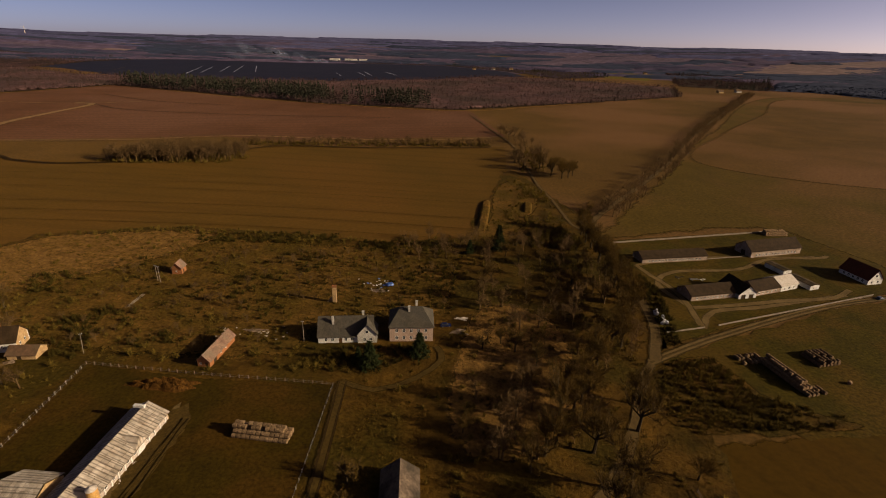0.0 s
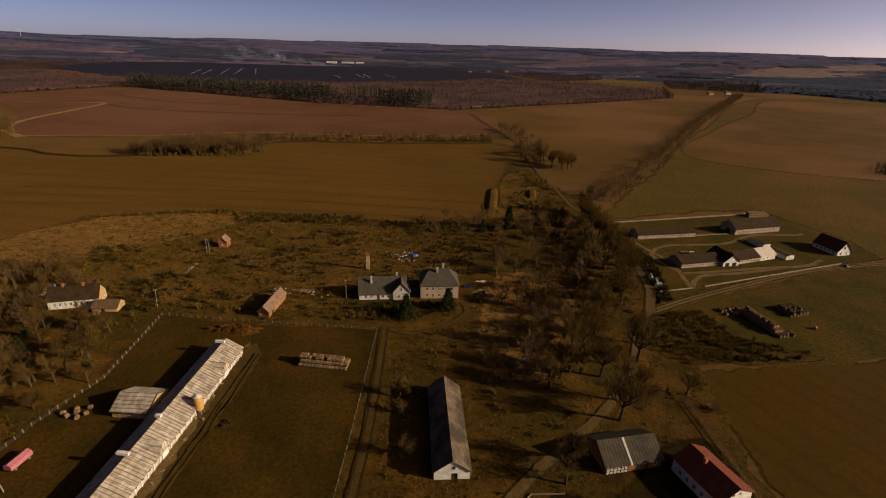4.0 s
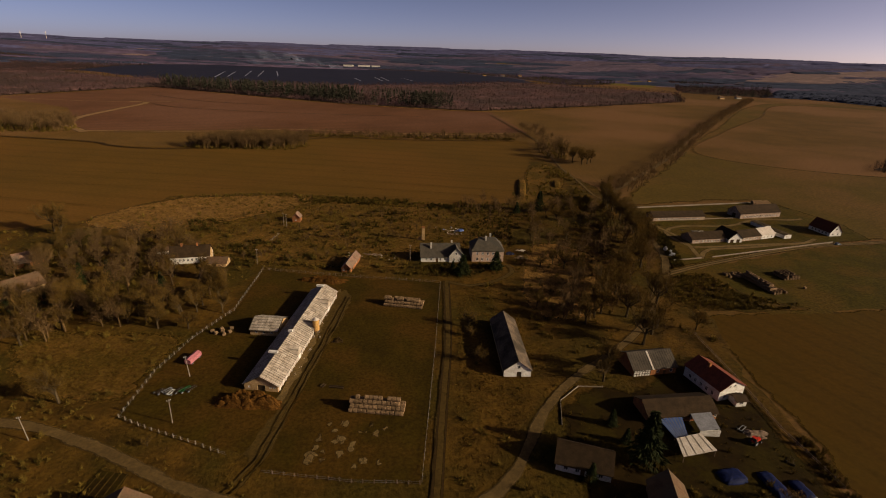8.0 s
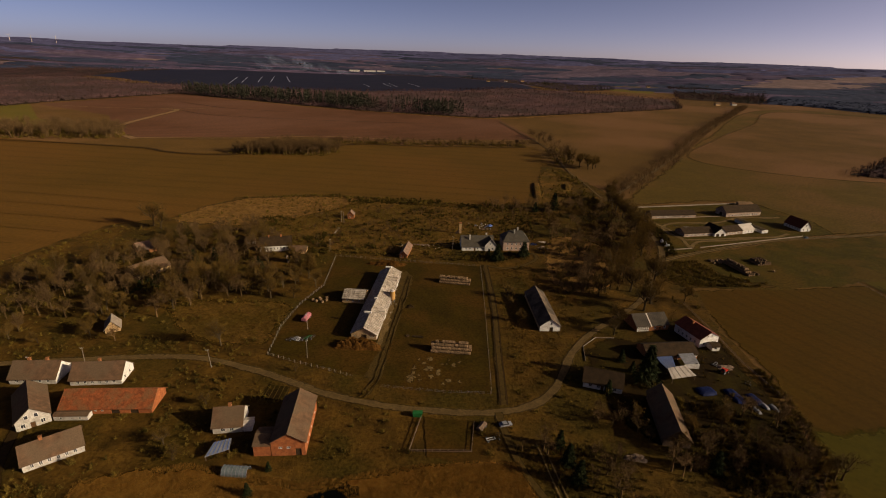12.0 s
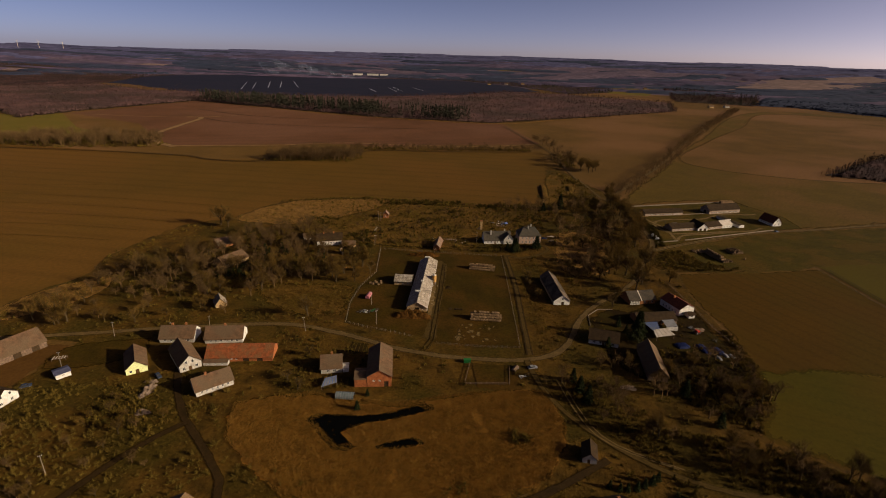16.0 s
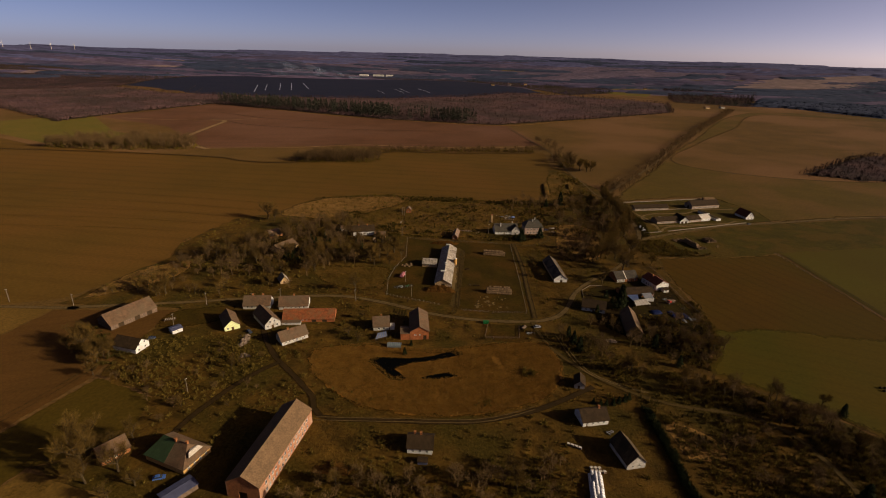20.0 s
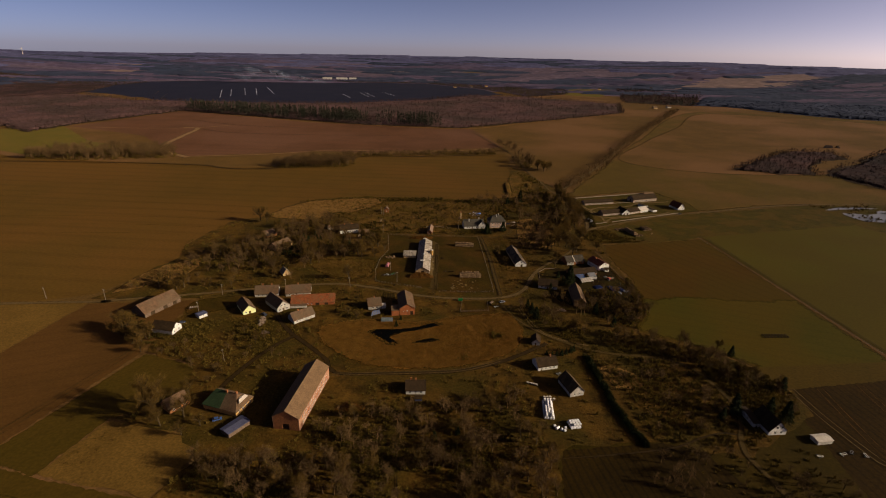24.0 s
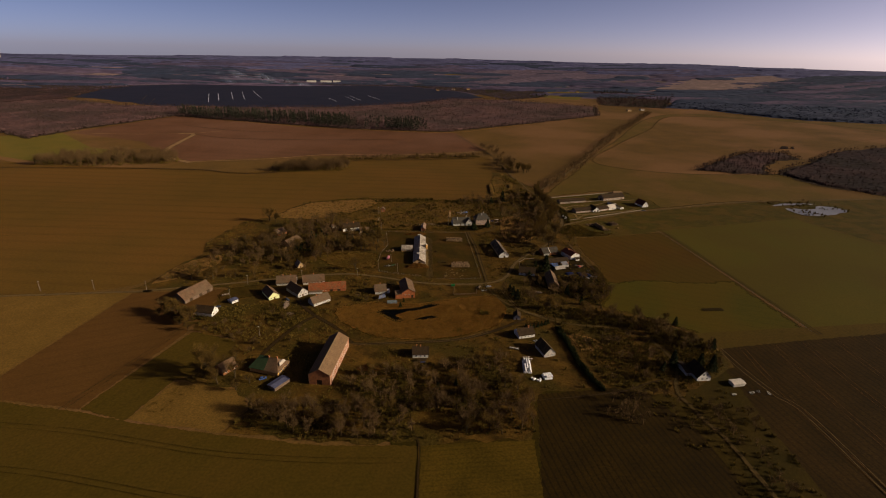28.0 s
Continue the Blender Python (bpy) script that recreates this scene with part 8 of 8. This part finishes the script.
for poly, cnt, k in (([(-62, -27), (-30, -34), (-6, -42), (-4, -64), (-18, -70), (-34, -76), (-52, -68), (-56, -50)], 260, 41.0), ([(-120, -70), (-92, -80), (-66, -84), (-56, -70), (-60, -88), (-74, -92), (-88, -100), (-116, -96)], 260, 42.0), ([(-8, -66), (30, -62), (34, -70), (0, -80)], 60, 43.0), ([(62, -60), (98, -58), (104, -84), (88, -98), (72, -78)], 200, 44.0), ([(-150, -30), (-80, -16), (-40, -24), (-44, -12), (-80, -6), (-150, -18)], 200, 45.0)):
    bush_stuff("shrubs", poly, cnt, 0.4, 1.0, k, 0.07, 0.3, "brown bushes and brambles between the cottages", "bush", 1.0, LIGHT)
    bush_stuff("shrubs", poly, cnt // 2, 0.5, 1.05, k + 0.4, 0.07, 0.4, "dark brambles between the cottages", "bramble", 1.0, LIGHT)
    bush_stuff("dead_grass", poly, cnt * 6, 0.6, 1.3, k + 0.7, 0.05, 0.2, "brown dead grass between the cottages", "tuft", 0.6, [bush_template(12, 0.8, 0.6, 0.11)])

TUFTS = [bush_template(12, 0.8, 0.6, 0.11), bush_template(11, 1.0, 0.5, 0.12)]
bush_stuff("dead_grass", VILLAGE, 42000, 0.5, 1.3, 21.0, 0.035, 0.38, "tussocks of bleached dead grass", "tuft", 0.6, TUFTS)
for poly, cnt in (([(-155, 142), (-131, 198), (-59, 219), (-20, 214), (-38, 170), (-70, 135), (-110, 128)], 5000), ([(-72, -3), (-90, 16), (-88, 27), (-60, 29), (-33, 28), (-32, 4), (-34, -9), (-52, -12)], 3800), ([(-215, -36), (-206, 6), (-180, 30), (-172, 4), (-190, -20)], 2400), ([(66, -46), (62, 80), (80, 80), (100, 60), (96, 20), (80, -20)], 2600), ([(-150, -194), (-138, -196), (-126, -172), (-136, -172)], 320), (NORTH, 7000), ([(94, 62), (112, 50), (134, 70), (142, 100), (136, 130), (112, 142), (98, 116)], 1300), ([(-66, -84), (-40, -66), (4, -70), (40, -62), (70, -62), (78, -90), (64, -120), (30, -131), (-30, -131), (-60, -106)], 4200)):
    bush_stuff("dead_grass", poly, cnt, 0.8, 1.7, 22.0, 0.05, 0.2, "tall bleached dead grass", "tuft", 0.6, TUFTS)


def reeds():
    poly = [(-60, -82), (-33, -73), (2, -78), (34, -69), (64, -66), (69, -88), (59, -113), (34, -125), (7, -130), (-28, -125), (-56, -101)]
    q = spread_in(poly, 70000)
    for pool in ([(-29, -90), (-25, -86), (-9, -86), (3, -83), (14, -77), (18, -81), (5, -87), (-8, -91), (-15, -96), (-8, -103), (-16, -105), (-24, -96)], [(-2, -102), (11, -97), (16, -100), (4, -103)]):
        mid = np.mean(pool, 0)
        q = q[~inside(q, mid + (np.array(pool) - mid) * (0.9, 0.82)) | (rng.random(len(q)) < 0.006)]
    q = q[patchy(q, 0.07, 30.0) > 0.16]
    n = 5
    base = rng.normal(0, 0.25, (n, 3)) * (1, 1, 0)
    way = np.c_[rng.normal(0, 0.2, (n, 2)), rng.uniform(0.9, 1.4, n)]
    v, t = slivers(base, way, np.full(n, 0.10))
    a, b = scatter(v, t, on_ground(q), rng.uniform(0.7, 1.05, len(q)), rng.random(len(q)) * 6.28)
    soup("reeds", a, b, M["reed"], "tall golden brown dry reeds filling the pond", "stuff", "reeds")


reeds()


# --- woods ---
def wood(name, poly, count, label, mat, h=13.0, pine=0.0, floor=True, width=1.0, litter="woodfloor"):
    """A far wood: many slim leafless crowns of upright twigs, and pines where told."""
    # dark underlay that fills the gaps between sparse crowns
    if floor:
        patch("wood_floor", poly, M[litter], "dark underlay and leaf litter of the wood", False, 6.0)
    q = spread_in(poly, count)
    if floor:
        ends = np.array(poly, float)
        for a, b in zip(ends, np.roll(ends, -1, 0)):
            n = int(np.linalg.norm(b - a) / (4.0 * width))
            q = np.concatenate([q, a + (b - a) * rng.random((n, 1)) + rng.normal(0, 3.0 * width, (n, 2))])
    keep = patchy(q, 0.006, 41.0)
    is_pine = keep > 1 - pine if pine else np.zeros(len(q), bool)
    n = 26
    u = rng.normal(0, 1, (n, 3))
    u /= np.linalg.norm(u, axis=1, keepdims=True)
    b = u * rng.uniform(0.2, 0.75, (n, 1)) * (2.2 * width, 2.2 * width, 3.4) + (0, 0, 7.2)
    w = u * (1.3 * width, 1.3 * width, 1.2) + np.c_[rng.normal(0, 0.3, (n, 2)), rng.uniform(0.6, 2.2, n)]
    b[:4], w[:4] = np.c_[rng.normal(0, 0.8, (4, 2)), np.zeros(4)], np.c_[rng.normal(0, 0.4, (4, 2)), rng.uniform(6, 9, 4)]
    v, t = slivers(b, w, rng.uniform(0.25, 0.6, n) * width)
    p = on_ground(q[~is_pine])
    a, f = scatter(v, t, p, rng.uniform(0.7, 1.15, len(p)) * h / 13, rng.random(len(p)) * 6.28)
    soup(name, a, f, M[mat], label, "stuff", "wood")
    if is_pine.any():
        k = 30
        z = rng.uniform(1.5, 14, k)
        an = rng.random(k) * 6.28
        r = (14.5 - z) * 0.2
        base = np.c_[r * np.cos(an) * 0.3, r * np.sin(an) * 0.3, z]
        way = np.c_[np.cos(an) * r, np.sin(an) * r, -0.2 * r + 0.9]
        v, t = slivers(base, way, rng.uniform(1.2, 2.2, k))
        p = on_ground(q[is_pine])
        a, f = scatter(v, t, p, rng.uniform(1.1, 1.6, len(p)) * h / 13, rng.random(len(p)) * 6.28)
        soup("pines", a, f, M["farpine"], "dark pines mixed into the far wood", "stuff", "wood")


def canopy(poly, mat, label, h, step):
    """The closed roof of crowns over a wood, uneven from tree to tree, down to the ground at its rim."""
    p = np.array(poly, float)
    lo, hi = p.min(0) - step, p.max(0) + step
    nx, ny = (np.ceil((hi - lo) / step)).astype(int) + 1
    gx, gy = np.meshgrid(np.arange(nx), np.arange(ny), indexing="ij")
    q = np.c_[gx.ravel(), gy.ravel()] * step + lo + rng.uniform(-0.38, 0.38, (nx * ny, 2)) * step
    inn = inside(q, poly).reshape(nx, ny)
    for _ in range(2):
        core, inn = inn, inn.copy()
        inn[1:] &= core[:-1]
        inn[:-1] &= core[1:]
        inn[:, 1:] &= core[:, :-1]
        inn[:, :-1] &= core[:, 1:]
    core, inn = inn, core  # full height inside, one ring of sloping crowns round it
    z = np.array([height(x, y) for x, y in q]) - 0.4
    swell = np.array([0.8 + 0.35 * noise.noise((x / 60, y / 60, 3.0)) for x, y in q])
    z += core.ravel() * h * swell * rng.uniform(0.62, 1.05, nx * ny)
    c = inn[:-1, :-1] & inn[1:, :-1] & inn[:-1, 1:] & inn[1:, 1:]
    i = (gx[:-1, :-1] * ny + gy[:-1, :-1])[c]
    f = np.concatenate([np.c_[i, i + ny, i + ny + 1], np.c_[i, i + ny + 1, i + 1]])
    ob = soup("wood_canopy", np.c_[q, z], f, M[mat], label, "stuff", "wood")
    ob.data.polygons.foreach_set("use_smooth", [True] * len(ob.data.polygons))


MAIN = [(-765, 670), (-738, 798), (-632, 1054), (-421, 960), (-127, 833), (95, 799), (356, 976), (606, 1159), (690, 1421), (404, 1655), (190, 1690), (20, 1470), (-230, 1320), (-560, 1280), (-900, 1320), (-1180, 1490), (-1420, 1200), (-1039, 856)]
canopy(MAIN, "farwood", "closed crowns of the broad leafless wood", 5.5, 7.0)
wood("leafless_wood", MAIN, 11000, "broad leafless brown wood behind the fields", "farwood", 12, 0.0)
wood("mixed_wood", [(-632, 1058), (-421, 968), (-127, 842), (60, 812), (40, 900), (-150, 960), (-420, 1080), (-640, 1120)], 2600, "leafless edge of the wood with conifers", "farwood", 16, 0.62, False)
EAST_A = [(484, 388), (540, 362), (596, 352), (622, 400), (690, 470), (745, 480), (770, 550), (700, 556), (640, 520), (560, 452)]
EAST_B = [(612, 356), (624, 282), (670, 222), (900, 180), (1060, 380), (1055, 617), (890, 566), (800, 500), (730, 440), (660, 400)]
for lobe in (EAST_A, EAST_B):
    canopy(lobe, "meadowwood", "closed brown crowns of the meadow wood", 4.5, 4.5)
    wood("leafless_wood", lobe, 1500, "dark leafless wood in the eastern meadow", "meadowwood", 9, 0.0)
canopy([(760, 585), (830, 590), (836, 612), (770, 606)], "meadowwood", "small leafless copse in the meadow", 7.0, 4.5)
PINES = [(938, 1420), (1054, 1400), (1078, 1363), (1167, 1174), (1248, 1085), (1443, 1018), (1800, 980), (3400, 2300), (3169, 2813), (2700, 2900), (2300, 2700), (1997, 2585), (1700, 2300), (1400, 2000), (1150, 1750)]
canopy(PINES, "hazepine", "wide pine wood far to the east, tinted blue for haze", 9.0, 11.0)
wood("pine_wood", PINES[:7] + [(2100, 1240), (1500, 1500), (1150, 1600)], 2500, "front trees of the dark pine wood", "hazepine", 11, 0.0, True, 1.8, "hazepine")
canopy([(-1420, 1180), (-1180, 1490), (-1280, 1900), (-1900, 2000), (-2200, 1500), (-1900, 900), (-1039, 700), (-1039, 856)], "farwood", "closed crowns of the western wood", 5.0, 9.0)
wood("leafless_wood", [(-1420, 1180), (-1180, 1490), (-1280, 1900), (-1900, 2000), (-2200, 1500), (-1900, 900), (-1039, 700), (-1039, 856)], 7000, "far leafless brown wood to the west", "farwood", 9, 0.0, True, 1.3)
wood("leafless_wood", [(740, 1500), (900, 1430), (945, 1405), (1345, 2110), (1130, 2160), (990, 2260), (870, 1880)], 2600, "dark leafless wood between far fields", "farwood", 10, 0.3, True, 2.3)
wood("leafless_wood", [(-1290, 2300), (-1146, 2360), (-750, 2500), (-492, 2440), (34, 2420), (290, 2080), (420, 1690), (620, 1840), (700, 2170), (420, 2530), (-300, 2560), (-700, 2640), (-1250, 2560)], 4200, "leafless wood behind the blackened peat, tinted mauve for haze", "hazewood", 9, 0.25, True, 2.4)
wood("leafless_wood", [(-1290, 1920), (-1260, 2170), (-1900, 2560), (-2700, 2250), (-2250, 1560), (-1900, 2010)], 3600, "far leafless wood beside the peat, tinted mauve for haze", "hazewood", 9, 0.2, True, 2.4)


def far_woods():
    """Belts of woodland that run one behind the other up to the skyline, each a rounded, uneven canopy."""
    rnd = random.Random(77)
    # belt colours carry the haze, bluer towards the skyline
    for mat, label, count, near, far in (("hazewood", "belts of far leafless woodland tinted mauve for haze", 120, 2300, 4100), ("hazepine", "belts of far pine woodland tinted blue for haze", 110, 2300, 4400), ("far_haze", "belts of skyline woodland tinted blue for haze", 130, 3700, 4900)):
        vs, fs, base = [], [], 0
        for _ in range(count):
            r = rnd.uniform(near, far)
            a = radians(rnd.uniform(-54, 52))
            cx, cy = r * math.sin(a), r * math.cos(a) - 150
            if -1250 < cx < 250 and cy < 2350:
                continue
            L, W, turn, sd = rnd.uniform(90, 480), rnd.uniform(24, 95), rnd.uniform(-0.3, 0.3), rnd.uniform(0, 99)
            top = rnd.uniform(5, 9)
            if cx < 500 and r - W < 2560:
                continue
            nu, nv = max(8, int(L / 11)), max(5, int(W / 10))
            u, v = np.meshgrid(np.linspace(-1, 1, nu), np.linspace(-1, 1, nv), indexing="ij")
            wide = 1 - 0.5 * u ** 2 + 0.28 * np.sin(u * 5 + sd) + 0.1 * np.sin(u * 17 + sd * 3)
            x0, y0 = u * L + rng.uniform(-4, 4, u.shape), v * W * wide + rng.uniform(-4, 4, u.shape)
            rim = np.clip((1 - np.abs(v)) * 3.2, 0, 1) * np.clip((1 - np.abs(u)) * 9, 0, 1)
            x, y = cx + x0 * math.cos(turn) - y0 * math.sin(turn), cy + x0 * math.sin(turn) + y0 * math.cos(turn)
            z = np.array([height(p, q) for p, q in zip(x.ravel(), y.ravel())]) - 0.3 + (np.sqrt(rim) * (top + rng.normal(0, 0.8, u.shape))).ravel()
            vs.append(np.c_[x.ravel(), y.ravel(), z])
            i = (np.arange(nu - 1)[:, None] * nv + np.arange(nv - 1)[None]).ravel() + base
            fs += [np.c_[i, i + nv, i + nv + 1], np.c_[i, i + nv + 1, i + 1]]
            base += nu * nv
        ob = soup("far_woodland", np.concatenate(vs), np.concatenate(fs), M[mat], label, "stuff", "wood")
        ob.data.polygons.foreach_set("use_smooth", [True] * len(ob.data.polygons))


far_woods()


# ---- smoke ----
def smoke_material():
    m = bpy.data.materials.new("thin_smoke")
    m.use_nodes = True
    nt = m.node_tree
    nt.nodes.remove(nt.nodes["Principled BSDF"])
    d, tl, both, clear_, mix = (nt.nodes.new("ShaderNode" + k) for k in ("BsdfDiffuse", "BsdfTranslucent", "MixShader", "BsdfTransparent", "MixShader"))
    d.inputs["Color"].default_value = tl.inputs["Color"].default_value = (0.50, 0.55, 0.70, 1)
    nt.links.new(d.outputs[0], both.inputs[1])
    nt.links.new(tl.outputs[0], both.inputs[2])
    nt.links.new(clear_.outputs[0], mix.inputs[1])
    nt.links.new(both.outputs[0], mix.inputs[2])
    nt.links.new(mix.outputs[0], nt.nodes["Material Output"].inputs["Surface"])
    co = nt.nodes.new("ShaderNodeNewGeometry")
    n = nt.nodes.new("ShaderNodeTexNoise")
    n.inputs["Scale"].default_value, n.inputs["Detail"].default_value = 0.03, 6
    nt.links.new(co.outputs["Position"], n.inputs["Vector"])
    r = nt.nodes.new("ShaderNodeMapRange")
    r.inputs["From Min"].default_value, r.inputs["From Max"].default_value = 0.36, 0.66
    r.inputs["To Max"].default_value = 0.06
    nt.links.new(n.outputs["Fac"], r.inputs["Value"])
    nt.links.new(r.outputs[0], mix.inputs["Fac"])
    return m


def smoke_plume():
    rnd = random.Random(5)
    bm = bmesh.new()
    for i in range(40):
        t = (i / 39) ** 1.7
        x, y = -462 - 400 * t + rnd.gauss(0, 3 + 26 * t), 2225 + rnd.uniform(-30, 30)
        z = 5 + 40 * t ** 0.5 + rnd.gauss(0, 2 + 11 * t)
        s = 5 + 16 * t
        bmesh.ops.create_icosphere(bm, subdivisions=2, radius=1.0, matrix=Matrix.Translation((x, y, max(z, 5))) @ Matrix.Rotation(rnd.uniform(0.2, 0.7), 4, "Y") @ Matrix.Diagonal((s * rnd.uniform(1.2, 2.4), s, s * rnd.uniform(0.5, 0.9), 1)))
    me = bpy.data.meshes.new("smoke_plume")
    bm.to_mesh(me)
    bm.free()
    me.materials.append(smoke_material())
    tagged(new("smoke_plume", me), "thin bluish smoke drifting off the burning peat", "smoke", "", "stuff")


smoke_plume()
